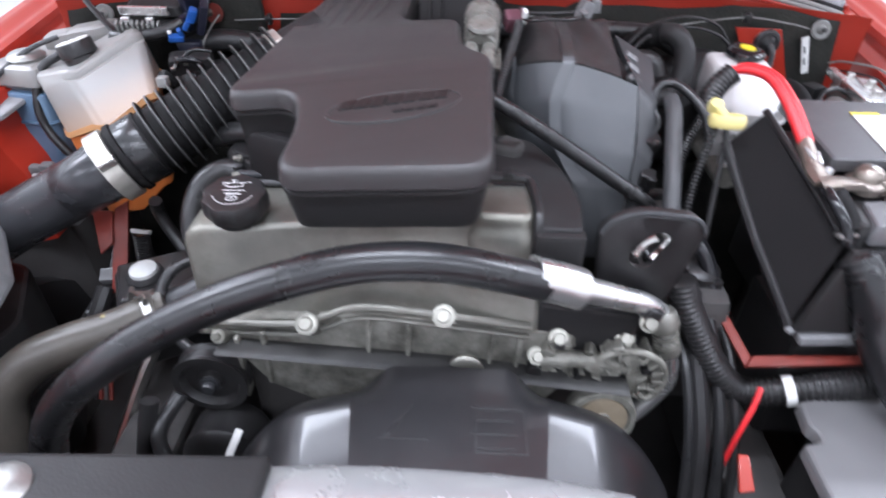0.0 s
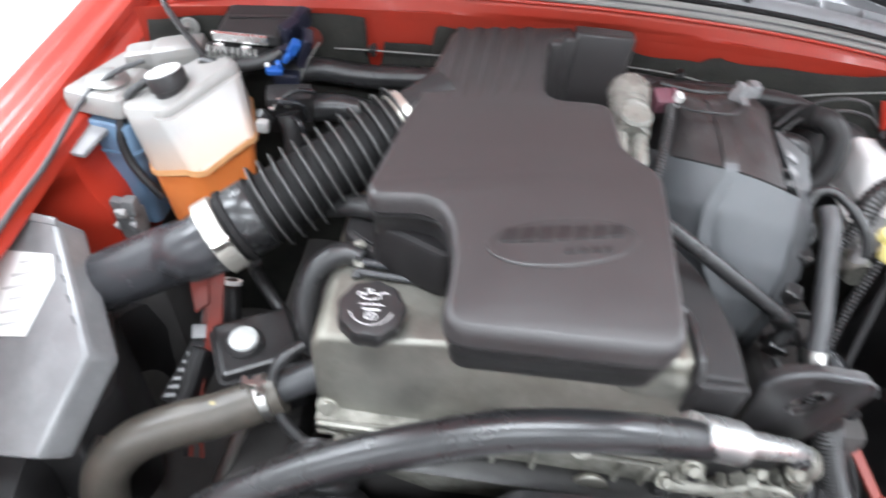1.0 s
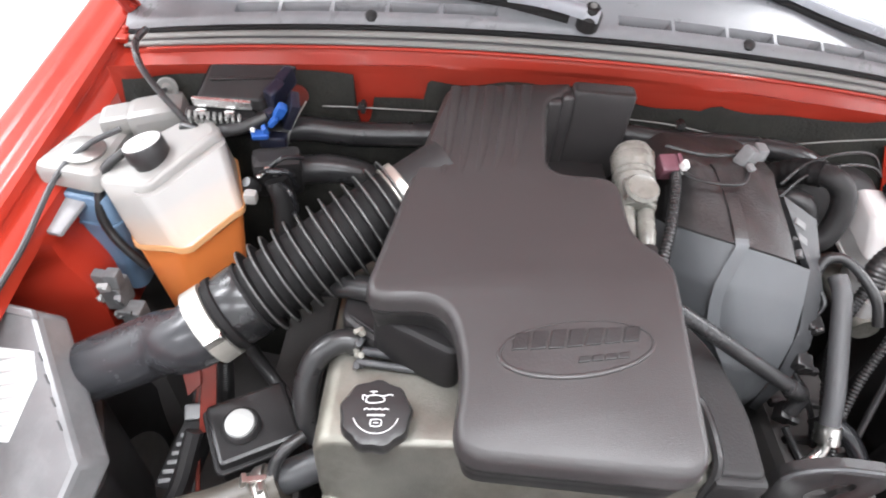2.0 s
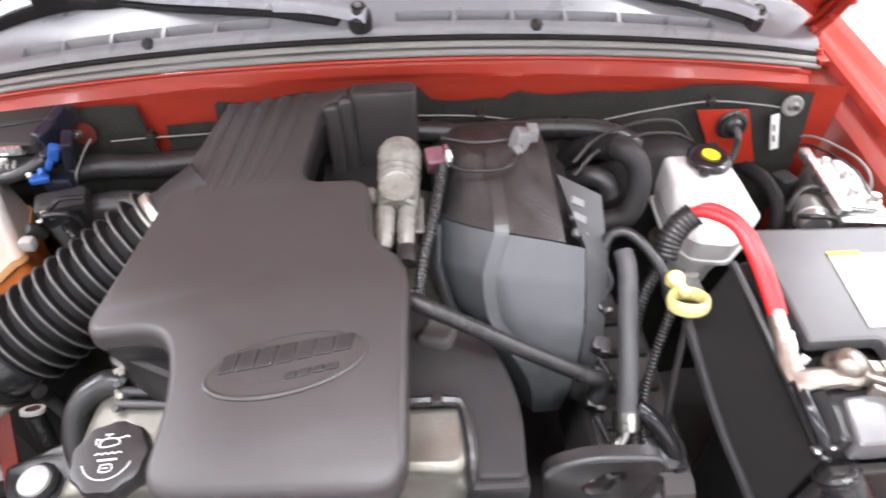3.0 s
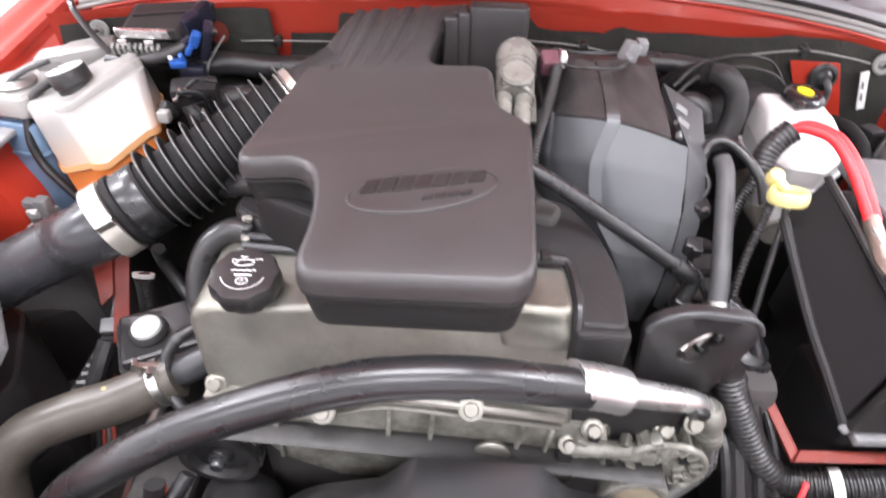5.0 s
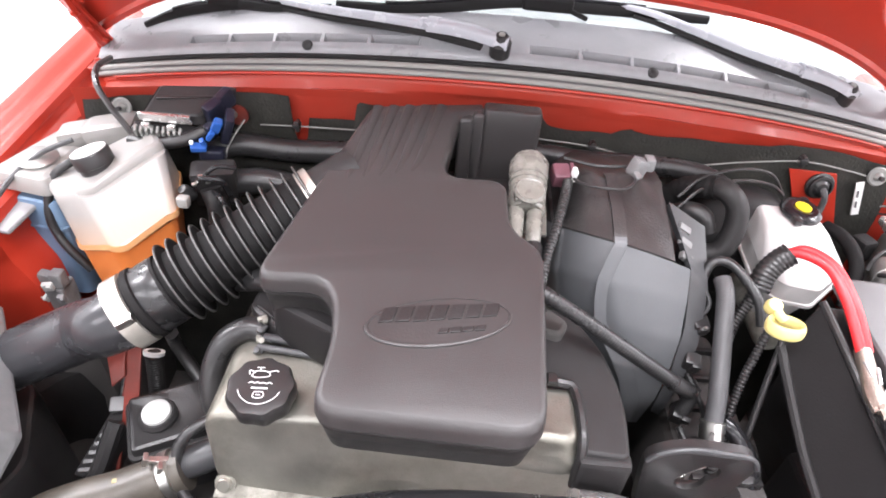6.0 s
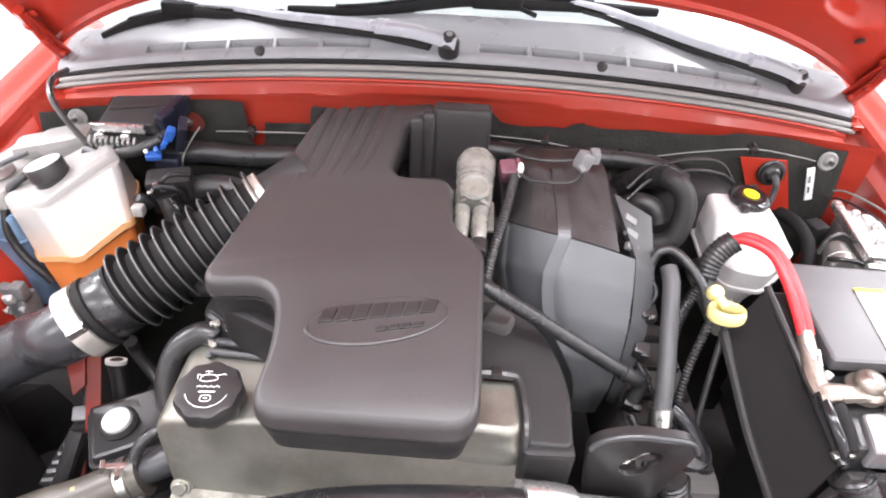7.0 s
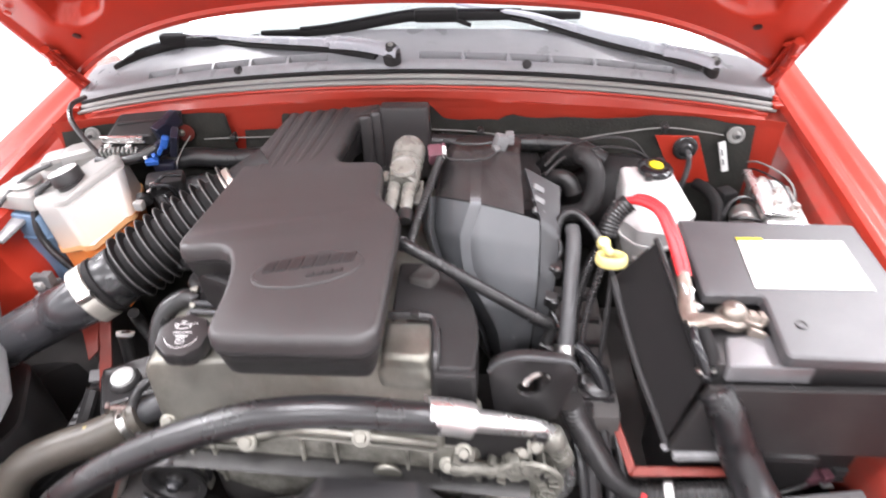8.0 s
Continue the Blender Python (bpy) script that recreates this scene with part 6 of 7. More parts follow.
# ---- battery ----
def battery():
    b = thing("battery", (0.57, 0.36, 0.62), "black car battery with a satin cover plate and white label", "battery")
    z = 0.962
    case = fillet([(0.466, 0.240), (0.72, 0.240), (0.72, 0.495), (0.466, 0.495)], 0.008)
    part("case", prism(case, 0.70, 0.925, 0.006), BLACK, b)
    lid = fillet([(0.468, 0.338), (0.546, 0.338), (0.541, 0.230), (0.735, 0.226), (0.735, 0.500), (0.470, 0.508)], [0.006, 0.006, 0.012, 0.006, 0.006, 0.006])
    part("cover_plate", stack(lid, [(0.005, 0), (0.001, -0.0015), (0, -0.005), (0, -0.016), (0.004, -0.018)], lambda x, y: z + 0.06 * (y - 0.4)), BATTOP, b, "satin black cover plate")
    part("terminal_shelf", prism(fillet([(0.476, 0.232), (0.585, 0.232), (0.60, 0.30), (0.488, 0.286)], 0.006), 0.90, 0.931, 0.004), SHELF, b, "glossy grey shelf before the terminal")

    def on(x, y, h=0.002):
        return (x, y, z + 0.06 * (y - 0.4) + h)
    lb = part("label", plate([on(0.547, 0.456), on(0.541, 0.352), on(0.70, 0.352), on(0.70, 0.456)], 0.0016, 0), LABEL, b, "white warning label with unreadable print")
    part("warning_stripe", plate([on(0.546, 0.461, 0.0026), on(0.547, 0.454, 0.0026), on(0.585, 0.454, 0.0026), on(0.585, 0.461, 0.0026)], 0.0012, 0), YCAP, lb, "yellow warning stripe")
    part("round_mark", lathe([(0.0055, 0), (0.0075, 0), (0.0075, 0.0012), (0.0055, 0.0012)], aim(on(0.578, 0.286, 0.0005), (0, 0, 1)), 20), BLACK, b, "small round moulding")
    # positive terminal
    t = thing("positive_terminal", (0.46, 0.31, 0.925), "tarnished copper battery clamp with red cable", "battery terminal")
    part("crimp", bar(spline([V(0.449, 0.378, 0.963), V(0.448, 0.360, 0.957), V(0.446, 0.338, 0.951), V(0.444, 0.318, 0.947), V(0.446, 0.300, 0.945)], 5), (0.017, 0.026), (0.014, 0.008)), COPPER, t, "crimped copper cable lug")
    part("crimp_fold", join(box((0.444, 0.350, 0.9575), (0.006, 0.022, 0.008), 0.003, (14, 0, 8)), box((0.453, 0.342, 0.9555), (0.005, 0.024, 0.008), 0.0025, (14, 0, -12)), box((0.458, 0.322, 0.950), (0.008, 0.010, 0.010), 0.003, (0, 20, 30))), TANKMETAL, t, "bright folded crimp edges")
    part("strap_bar", join(bar([V(0.438, 0.300, 0.945), V(0.455, 0.300, 0.948), V(0.475, 0.303, 0.945), V(0.498, 0.306, 0.942)], (0.026, 0.022), (0.009, 0.008)), box((0.474, 0.292, 0.946), (0.03, 0.005, 0.010), 0.002, (0, 0, 6))), COPPER, t)
    cp = part("clamp", lathe([(0, 0), (0.022, 0), (0.023, 0.010), (0.020, 0.014), (0.0175, 0.015), (0.0165, 0.022), (0.013, 0.028), (0.006, 0.031), (0, 0.0315)], aim((0.504, 0.316, 0.930), (0, 0, 1)), 20), COPPER, t, "round battery post clamp")
    part("post_top", lathe([(0, 0.0305), (0.004, 0.0305), (0.0045, 0.0315), (0, 0.0325)], aim((0.504, 0.316, 0.930), (0.05, -0.1, 1)), 14), TANKMETAL, cp, "bright worn post top")
    part("clamp_ear", join(box((0.524, 0.300, 0.938), (0.026, 0.010, 0.018), 0.004, (0, 10, -20)), box((0.528, 0.288, 0.934), (0.022, 0.007, 0.016), 0.003, (0, 10, -20))), COPPER, t)
    part("clamp_bolt", join(lathe([(0, 0), (0.008, 0), (0.008, 0.03), (0, 0.032)], aim((0.516, 0.310, 0.942), (1, -0.1, 0)), 8), lathe([(0, 0), (0.012, 0), (0.012, 0.009), (0, 0.009)], aim((0.522, 0.309, 0.942), (1, -0.1, 0)), 6), lathe([(0, 0), (0.012, 0), (0.012, 0.006), (0, 0.006)], aim((0.535, 0.308, 0.942), (1, -0.1, 0)), 6)), COPPER, t)
    for o in (-0.0042, 0.0042):
        part("red_cable", tube([(0.375 + o * 0.3, 0.50 - o, 1.0), (0.400 + o, 0.496 + o, 1.014), (0.426 + o, 0.468 + o * 0.5, 1.014), (0.438 + o, 0.43, 0.998), (0.445 + o, 0.40, 0.979), (0.450 + o * 0.9, 0.375, 0.961)], 0.0066, 12), CABLERED, t, "bright red battery cable")
    part("cable_sleeve", ribbed([(0.388, 0.499, 1.006), (0.374, 0.495, 0.994), (0.362, 0.487, 0.978), (0.355, 0.475, 0.958)], 0.016, 0.001, 0.006, 14), BLACK, t, "black corrugated sleeve")
    # tray wall beside it
    w = thing("battery_tray", (0.42, 0.30, 0.62), "black plastic battery tray wall", "battery tray")
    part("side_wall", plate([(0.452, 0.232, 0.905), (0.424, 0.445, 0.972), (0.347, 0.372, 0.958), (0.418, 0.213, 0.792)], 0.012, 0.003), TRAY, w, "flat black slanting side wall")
    part("edge_bead", tube([(0.348, 0.374, 0.960), (0.378, 0.293, 0.878), (0.400, 0.250, 0.833), (0.419, 0.213, 0.793)], 0.0058, 8), MATTE, w, "grey rounded edge")
    part("top_bead", tube([(0.424, 0.446, 0.973), (0.438, 0.34, 0.942), (0.453, 0.232, 0.906)], 0.005, 8), BLACK, w)
    part("front_wall", plate([(0.418, 0.211, 0.794), (0.456, 0.229, 0.902), (0.72, 0.227, 0.908), (0.72, 0.207, 0.80)], 0.012, 0.003), FRONTWALL, w, "dark grey front wall")
    part("crease", tube([(0.560, 0.226, 0.906), (0.536, 0.219, 0.87), (0.522, 0.212, 0.82)], 0.003, 8), BLACK, w)
    part("front_ledge", box((0.468, 0.203, 0.788), (0.085, 0.022, 0.014), 0.005, (0, -4, 0)), PUMP, w, "worn grey ledge along the tray")
    part("bright_corner", box((0.420, 0.207, 0.794), (0.020, 0.010, 0.005), 0.002, (0, 0, 25)), PUMP, w)
    part("red_base", plate([(0.374, 0.190, 0.744), (0.56, 0.190, 0.758), (0.56, 0.200, 0.764), (0.384, 0.202, 0.752)], 0.012, 0.003), DARKRED, w, "red painted tray edge")
    part("red_side", plate([(0.352, 0.29, 0.768), (0.373, 0.192, 0.742), (0.383, 0.203, 0.749), (0.363, 0.29, 0.774)], 0.012, 0.003), DARKRED, w, "grimy red tray side")
    part("post", box((0.55, 0.30, 0.66), (0.20, 0.15, 0.18), 0.01), BLACK, w)


battery()


# ---- right front: cable duct, conduits, fuse box ----
def right_front():
    d = thing("cable_duct", (0.48, 0.18, 0.66), "shiny black sleeved cable duct bent over the fuse box", "cable duct")
    part("sleeve", sweep(spline([(0.466, 0.229, 0.893), (0.479, 0.214, 0.873), (0.491, 0.203, 0.846), (0.505, 0.190, 0.812), (0.527, 0.160, 0.772), (0.546, 0.122, 0.750), (0.563, 0.078, 0.747), (0.578, 0.030, 0.749), (0.590, -0.02, 0.735)], 8), lambda i, n: (0.016, 0.0205, 0.0222)[i] if i < 3 else 0.0225 + 0.0065 * min(1, i / (0.7 * n)), 22), HOSE, d)
    for k in range(3):
        part("ring", lathe([(0.016, -0.003), (0.0236, -0.003), (0.0244, 0), (0.0236, 0.003), (0.016, 0.003)], aim(V(0.469, 0.2255, 0.888) + V(0.0038, -0.0044, -0.006) * k, (0.45, -0.52, -0.72)), 24), HOSE, d)
    part("loom", tube([(0.458, 0.236, 0.900), (0.450, 0.245, 0.924), (0.442, 0.268, 0.940), (0.444, 0.296, 0.942)], 0.0065, 12, 6), GLOSS, d, "shiny black cable to the terminal")
    part("cable_boot", tube([(0.456, 0.290, 0.938), (0.462, 0.268, 0.926), (0.466, 0.248, 0.912)], 0.011, 12), BELLOWS, d, "black boot beside the cable")
    part("bright_tie", box((0.455, 0.242, 0.911), (0.026, 0.010, 0.006), 0.0025, (0, 0, 10)), STEEL, d)
    c = thing("thick_conduit", (0.36, 0.21, 0.66), "thick black corrugated conduit with a pale cable tie", "conduit")
    part("conduit", ribbed([(0.288, 0.25, 0.83), (0.30, 0.241, 0.80), (0.325, 0.228, 0.755), (0.355, 0.212, 0.71), (0.385, 0.20, 0.69), (0.42, 0.19, 0.70), (0.47, 0.182, 0.72), (0.54, 0.18, 0.735)], 0.0190, 0.0022, 0.0072, 18), BLACK, c)
    part("cable_tie", lathe([(0.017, -0.006), (0.0205, -0.006), (0.0205, 0.006), (0.017, 0.006)], aim((0.437, 0.186, 0.707), (1, -0.15, 0.4)), 20), WHITE, c, "pale cable tie")
    part("red_wire", tube([(0.398, 0.182, 0.715), (0.388, 0.166, 0.70), (0.374, 0.150, 0.665), (0.366, 0.142, 0.60)], 0.0034, 8), CABLERED, c, "thin red wire")
    f = thing("fuse_box", (0.53, 0.10, 0.46), "grey fuse box lid with black base", "fuse box")
    part("lid", prism(fillet([(0.413, 0.026), (0.715, 0.026), (0.715, 0.206), (0.602, 0.189), (0.502, 0.176), (0.437, 0.163), (0.432, 0.126), (0.439, 0.116), (0.437, 0.104), (0.415, 0.100)], 0.006), 0.692, 0.715, 0.005), PALEGREY, f, "shiny grey lid")
    part("lid_rib", box((0.64, 0.163, 0.716), (0.12, 0.008, 0.006), 0.002, (0, 0, 7)), PALEGREY, f, "raised rib on the lid")
    part("base", prism(fillet([(0.46, 0.036), (0.695, 0.036), (0.695, 0.181), (0.46, 0.151)], 0.008), 0.52, 0.692, 0.005), BLACK, f)
    part("red_flap", plate([(0.362, 0.12, 0.66), (0.375, 0.12, 0.66), (0.372, 0.08, 0.645), (0.355, 0.08, 0.64)], 0.008), RED, f, "red plastic flap")
    part("plug", join(box((0.655, 0.236, 0.690), (0.026, 0.020, 0.020), 0.004, (0, 0, 15)), box((0.672, 0.232, 0.700), (0.016, 0.016, 0.016), 0.003, (0, 0, 15)), box((0.645, 0.228, 0.684), (0.014, 0.012, 0.012), 0.003, (0, 0, 35))), PINK, f, "dull pink connector")
    part("wire", tube([(0.60, 0.215, 0.672), (0.635, 0.222, 0.684), (0.66, 0.232, 0.688), (0.70, 0.236, 0.69)], 0.005, 8), RUBBER, f)
    part("grey_clip", box((0.700, 0.243, 0.702), (0.036, 0.016, 0.018), 0.003, (0, 0, 6)), FLANGE, f, "grey clip")
    part("grey_clip", box((0.676, 0.226, 0.684), (0.018, 0.010, 0.006), 0.002, (0, 0, 6)), SLOT, f)
    a = thing("lower_pipework", (0.30, 0.2, 0.52), "dark pipes and cables beside the engine", "pipes")
    for k, (x, r, mt) in enumerate(((0.315, 0.012, BLACK), (0.34, 0.008, RUBBER), (0.36, 0.006, BLACK), (0.30, 0.007, RUBBER))):
        part("pipe", tube([(x, 0.27, 0.80 - 0.02 * k), (x + 0.012, 0.22, 0.72), (x + 0.02, 0.16, 0.64), (x + 0.015, 0.10, 0.54)], r, 8), mt, a)


def lower_housing():
    h = thing("lower_housing", (0.315, 0.40, 0.60), "dark ribbed housing low beside the engine", "housing")
    part("body", box((0.315, 0.40, 0.70), (0.11, 0.30, 0.19), 0.02), FIN, h)
    for k in range(5):
        part("rib", box((0.315, 0.285 + 0.055 * k, 0.795), (0.09, 0.010, 0.018), 0.003), BLACK, h)
    part("cap", lathe([(0, 0), (0.02, 0), (0.021, 0.012), (0.015, 0.016), (0, 0.016)], aim((0.335, 0.30, 0.80), (0, -0.2, 1)), 18), BLACK, h)


lower_housing()
right_front()


# ---- bulkhead clutter ----
def bulkhead_items():
    e = thing("control_unit", (-0.52, 0.70, 0.93), "black control unit with a silver edge and ribbed connectors", "control unit")
    part("case", loft(tank_rings([(-0.557, 0.676, 0.975), (-0.462, 0.676, 0.977), (-0.428, 0.74, 0.985), (-0.556, 0.74, 0.985)], [(-0.560, 0.678, 0.990), (-0.466, 0.674, 0.994), (-0.424, 0.742, 1.016), (-0.552, 0.742, 1.008)], 3, 0.006, 0.003)), MATTE, e)
    part("top_rib", box((-0.49, 0.712, 1.0045), (0.11, 0.006, 0.004), 0.0015, (16, -4, 4)), BLACK, e)
    part("side_clip", join(box((-0.446, 0.690, 0.990), (0.018, 0.030, 0.05), 0.004, (16, 12, -30)), box((-0.436, 0.712, 1.006), (0.016, 0.03, 0.03), 0.004, (16, 0, -20)), box((-0.452, 0.676, 0.968), (0.012, 0.016, 0.03), 0.003, (16, 12, -30))), NAVY, e, "navy-black lever lock")
    part("silver_edge", box((-0.517, 0.668, 0.988), (0.082, 0.006, 0.015), 0.002, (12, 0, 0)), SILVER, e, "silver metal edge")
    for k in range(9):
        part("connector_rib", box((-0.566 + 0.0088 * k, 0.664, 0.964), (0.0045, 0.014, 0.015), 0.0015, (20, 0, 12)), WIRE, e, "pale connector rib")
    part("connector_block", box((-0.525, 0.675, 0.960), (0.10, 0.02, 0.020), 0.004, (12, 0, 0)), MATTE, e)
    part("harness", tube([(-0.58, 0.665, 0.945), (-0.54, 0.655, 0.948), (-0.49, 0.66, 0.957), (-0.455, 0.68, 0.970)], 0.010, 10), RUBBER, e)
    e.location += V(-0.002, 0.005, 0.037)
    for x in (-0.548, -0.508):
        part("strip_tab", box((x, 0.664, 0.974), (0.014, 0.008, 0.010), 0.003, (12, 0, 0)), SILVER, e)
    c = thing("blue_connector", (-0.45, 0.66, 0.95), "blue electrical connector in dark navy clips", "connector")
    c.location += V(-0.003, 0, 0.012)
    part("plug", join(box((-0.436, 0.672, 1.008), (0.014, 0.014, 0.026), 0.004, (20, 26, 20)), box((-0.446, 0.666, 0.994), (0.008, 0.012, 0.020), 0.003, (20, 34, 20))), BLUECON, c)
    part("lever", join(box((-0.466, 0.660, 0.974), (0.024, 0.014, 0.010), 0.003, (20, 5, 20)), box((-0.458, 0.662, 0.982), (0.007, 0.010, 0.014), 0.002, (20, -20, 20))), BLUECON, c, "blue lever below the plug")
    part("clip", join(box((-0.424, 0.684, 1.002), (0.014, 0.03, 0.055), 0.004, (20, 18, 20)), box((-0.452, 0.676, 0.955), (0.04, 0.02, 0.02), 0.004)), NAVY, c)
    part("pale_tip", box((-0.474, 0.656, 0.984), (0.006, 0.005, 0.006), 0.0015), LABEL, c)
    h = thing("bulkhead_harness", (-0.33, 0.72, 0.92), "thick black wiring harness along the bulkhead", "harness")
    part("upper_run", tube([(-0.47, 0.70, 0.955), (-0.42, 0.71, 0.968), (-0.34, 0.715, 0.962), (-0.25, 0.72, 0.965), (-0.16, 0.72, 0.97)], 0.019, 12), RUBBER, h)
    part("lower_loop", tube([(-0.455, 0.66, 0.90), (-0.42, 0.66, 0.925), (-0.365, 0.665, 0.93), (-0.31, 0.67, 0.91), (-0.29, 0.66, 0.87)], 0.022, 12), RUBBER, h)
    part("ground_wire", tube([(-0.413, 0.722, 1.008), (-0.424, 0.70, 0.992), (-0.435, 0.682, 0.970), (-0.437, 0.672, 0.945)], 0.0016, 6), WIRE, h)
    h2 = thing("bulkhead_harness", (0.2, 0.72, 0.92), "thick black wiring harness behind the heater housing", "harness")
    part("run", tube([(0.06, 0.718, 1.000), (0.14, 0.716, 0.994), (0.20, 0.712, 0.998), (0.27, 0.708, 1.000), (0.33, 0.70, 0.996), (0.38, 0.69, 0.975)], 0.016, 12), RUBBER, h2)
    part("ground_plug", join(box((0.187, 0.590, 1.062), (0.020, 0.02, 0.028), 0.004, (0, 20, 20)), box((0.202, 0.595, 1.068), (0.014, 0.02, 0.018), 0.003)), PUMP, h2, "grey plug")
    part("thin_wire", tube([(0.094, 0.560, 1.056), (0.106, 0.538, 1.060), (0.130, 0.524, 1.066), (0.158, 0.528, 1.065), (0.176, 0.552, 1.062), (0.186, 0.582, 1.060)], 0.0022, 8), BLACK, h2, "thin black wire lying in a loop")
    part("wire_tag", box((0.180, 0.562, 1.066), (0.010, 0.012, 0.006), 0.002, (20, 0, 30)), SLOT, h2)
    part("loop_wire", tube([(0.09, 0.62, 1.05), (0.13, 0.60, 1.054), (0.17, 0.60, 1.056), (0.190, 0.61, 1.055), (0.205, 0.65, 1.03)], 0.0025, 6), BLACK, h2)
    for pts in ([(-0.391, 0.730, 0.997), (-0.331, 0.730, 1.000), (-0.2, 0.730, 1.004)], [(0.06, 0.730, 1.018), (0.152, 0.730, 1.012), (0.284, 0.730, 0.992), (0.40, 0.729, 1.010), (0.490, 0.729, 1.021), (0.565, 0.729, 1.012), (0.60, 0.732, 1.004)]):
        r = thing("release_cable", pts[0], "thin grey release cable clipped to the bulkhead", "cable", "release cable")
        part("cable", tube(pts, 0.0012, 6), WIRE, r)
        for p in pts[1:-1:3]:
            part("clip", join(box(V(*p) + V(0, 0.002, 0.001), (0.013, 0.014, 0.008), 0.002), box(V(*p) + V(0.001, 0.004, -0.001), (0.007, 0.014, 0.018), 0.002)), BLACK, r, "small black clip")
    g = thing("grommet", (0.548, 0.735, 0.93), "black rubber grommet in the red bulkhead patch", "grommet")
    part("boot", lathe([(0, 0), (0.022, 0), (0.023, 0.005), (0.015, 0.009), (0.009, 0.016), (0, 0.017)], aim((0.535, 0.733, 0.979), (0, -1, 0.1)), 24), RUBBER, g)
    part("ring", lathe([(0.014, 0.006), (0.019, 0.006), (0.0195, 0.012), (0.015, 0.013)], aim((0.535, 0.733, 0.979), (0, -1, 0.1)), 24), MATTE, g, "raised ring of the boot")
    part("wire", tube([(0.536, 0.720, 0.980), (0.538, 0.708, 0.972), (0.540, 0.706, 0.955), (0.536, 0.70, 0.93), (0.53, 0.70, 0.90)], 0.0052, 8), GREYHOSE, g)
    s = thing("printed_tag", (0.612, 0.742, 0.93), "white printed tag strip on the bulkhead insulation", "tag")
    part("strip", box((0.612, 0.737, 0.957), (0.0125, 0.003, 0.066), 0.001, (0, -18, 0)), LABEL, s)
    for k in range(2):
        part("print_bar", box((0.6135 - 0.0066 * k, 0.7352, 0.947 + 0.020 * k), (0.0025, 0.004, 0.012), 0, (0, -18, 0)), SLOT, s)
    a = thing("brake_pressure_unit", (0.66, 0.62, 0.80), "silver metal brake pressure unit with bolted plates", "brake unit")
    part("block", box((0.676, 0.625, 0.865), (0.075, 0.12, 0.13), 0.006, (0, 0, -6)), SILVERMETAL, a, "cast valve block")
    tp = part("top_plate", box((0.641, 0.632, 0.941), (0.014, 0.150, 0.014), 0.003, (0, 0, -6)), SILVER, a, "bright bent top plate")
    part("plate_wing", box((0.672, 0.628, 0.936), (0.050, 0.115, 0.008), 0.003, (0, 6, -6)), SILVER, tp)
    for x, y in ((0.664, 0.672), (0.682, 0.640), (0.668, 0.600), (0.690, 0.585)):
        part("bolt", hexbolt((x, y, 0.938), 0.0065, 0.012), STEEL, tp)
    part("front_lip", box((0.672, 0.560, 0.918), (0.070, 0.010, 0.022), 0.003, (14, 0, -6)), SILVER, a, "bright front lip")
    mo = part("motor", lathe([(0, 0), (0.017, 0), (0.021, 0.005), (0.022, 0.012), (0.022, 0.055), (0.016, 0.060), (0, 0.060)], aim((0.606, 0.560, 0.914), (0.25, 1, -0.1)), 24), SILVERMETAL, a, "round pale metal motor housing")
    part("motor_band", lathe([(0.022, 0.020), (0.0235, 0.021), (0.0235, 0.030), (0.022, 0.031)], aim((0.606, 0.560, 0.914), (0.25, 1, -0.1)), 24), SILVERMETAL, mo)
    part("dark_plug", join(tube([(0.560, 0.70, 0.92), (0.572, 0.665, 0.925), (0.580, 0.63, 0.915), (0.578, 0.60, 0.89), (0.570, 0.58, 0.85)], 0.011, 12), box((0.600, 0.655, 0.915), (0.03, 0.03, 0.04), 0.006, (0, 0, 20)), box((0.592, 0.575, 0.885), (0.022, 0.018, 0.03), 0.003, (0, 0, 20))), BELLOWS, a, "black boot and plugs beside the motor")
    part("motor_cable", tube([(0.585, 0.575, 0.925), (0.590, 0.560, 0.937), (0.612, 0.556, 0.938), (0.632, 0.566, 0.925)], 0.0035, 8), BLACK, a)
    part("motor_cable", tube([(0.580, 0.595, 0.918), (0.590, 0.605, 0.940), (0.612, 0.615, 0.944), (0.632, 0.618, 0.936)], 0.0035, 8), BLACK, a)
    for k in range(2):
        o = 0.016 * k
        part("line", tube([(0.655, 0.752, 0.935 - o), (0.672, 0.735, 0.948 - o), (0.684, 0.695, 0.958 - o), (0.690, 0.645, 0.966 - o), (0.696, 0.615, 0.955 - o), (0.698, 0.60, 0.92)], 0.0018, 8), PIPE if k else WIRE, a, "thin steel line")
    solid("wing_cable", tube([(0.70, 0.60, 0.86), (0.72, 0.56, 0.91), (0.725, 0.50, 0.92), (0.728, 0.44, 0.905), (0.725, 0.38, 0.86)], 0.012, 10), RUBBER, (0.72, 0.5, 0.86), "black cable along the inner wing", "cable")
    solid("wing_cable", tube([(-0.66, 0.645, 0.988), (-0.70, 0.62, 0.974), (-0.733, 0.58, 0.948), (-0.737, 0.473, 0.916), (-0.737, 0.389, 0.905), (-0.737, 0.30, 0.89)], 0.0042, 8), GREYHOSE, (-0.72, 0.55, 0.93), "thin grey cable along the inner wing", "cable")
    k = thing("left_relay", (-0.44, 0.60, 0.82), "dark plug cluster with shiny wire loops behind the duct", "connectors")
    k.location += V(0.004, 0.012, 0.026)
    part("block", box((-0.45, 0.635, 0.905), (0.07, 0.04, 0.07), 0.010, (10, 0, 15)), MATTE, k)
    part("stem", tube([(-0.445, 0.605, 0.915), (-0.435, 0.595, 0.88), (-0.44, 0.585, 0.80)], 0.018, 12), BLACK, k, "black plug body")
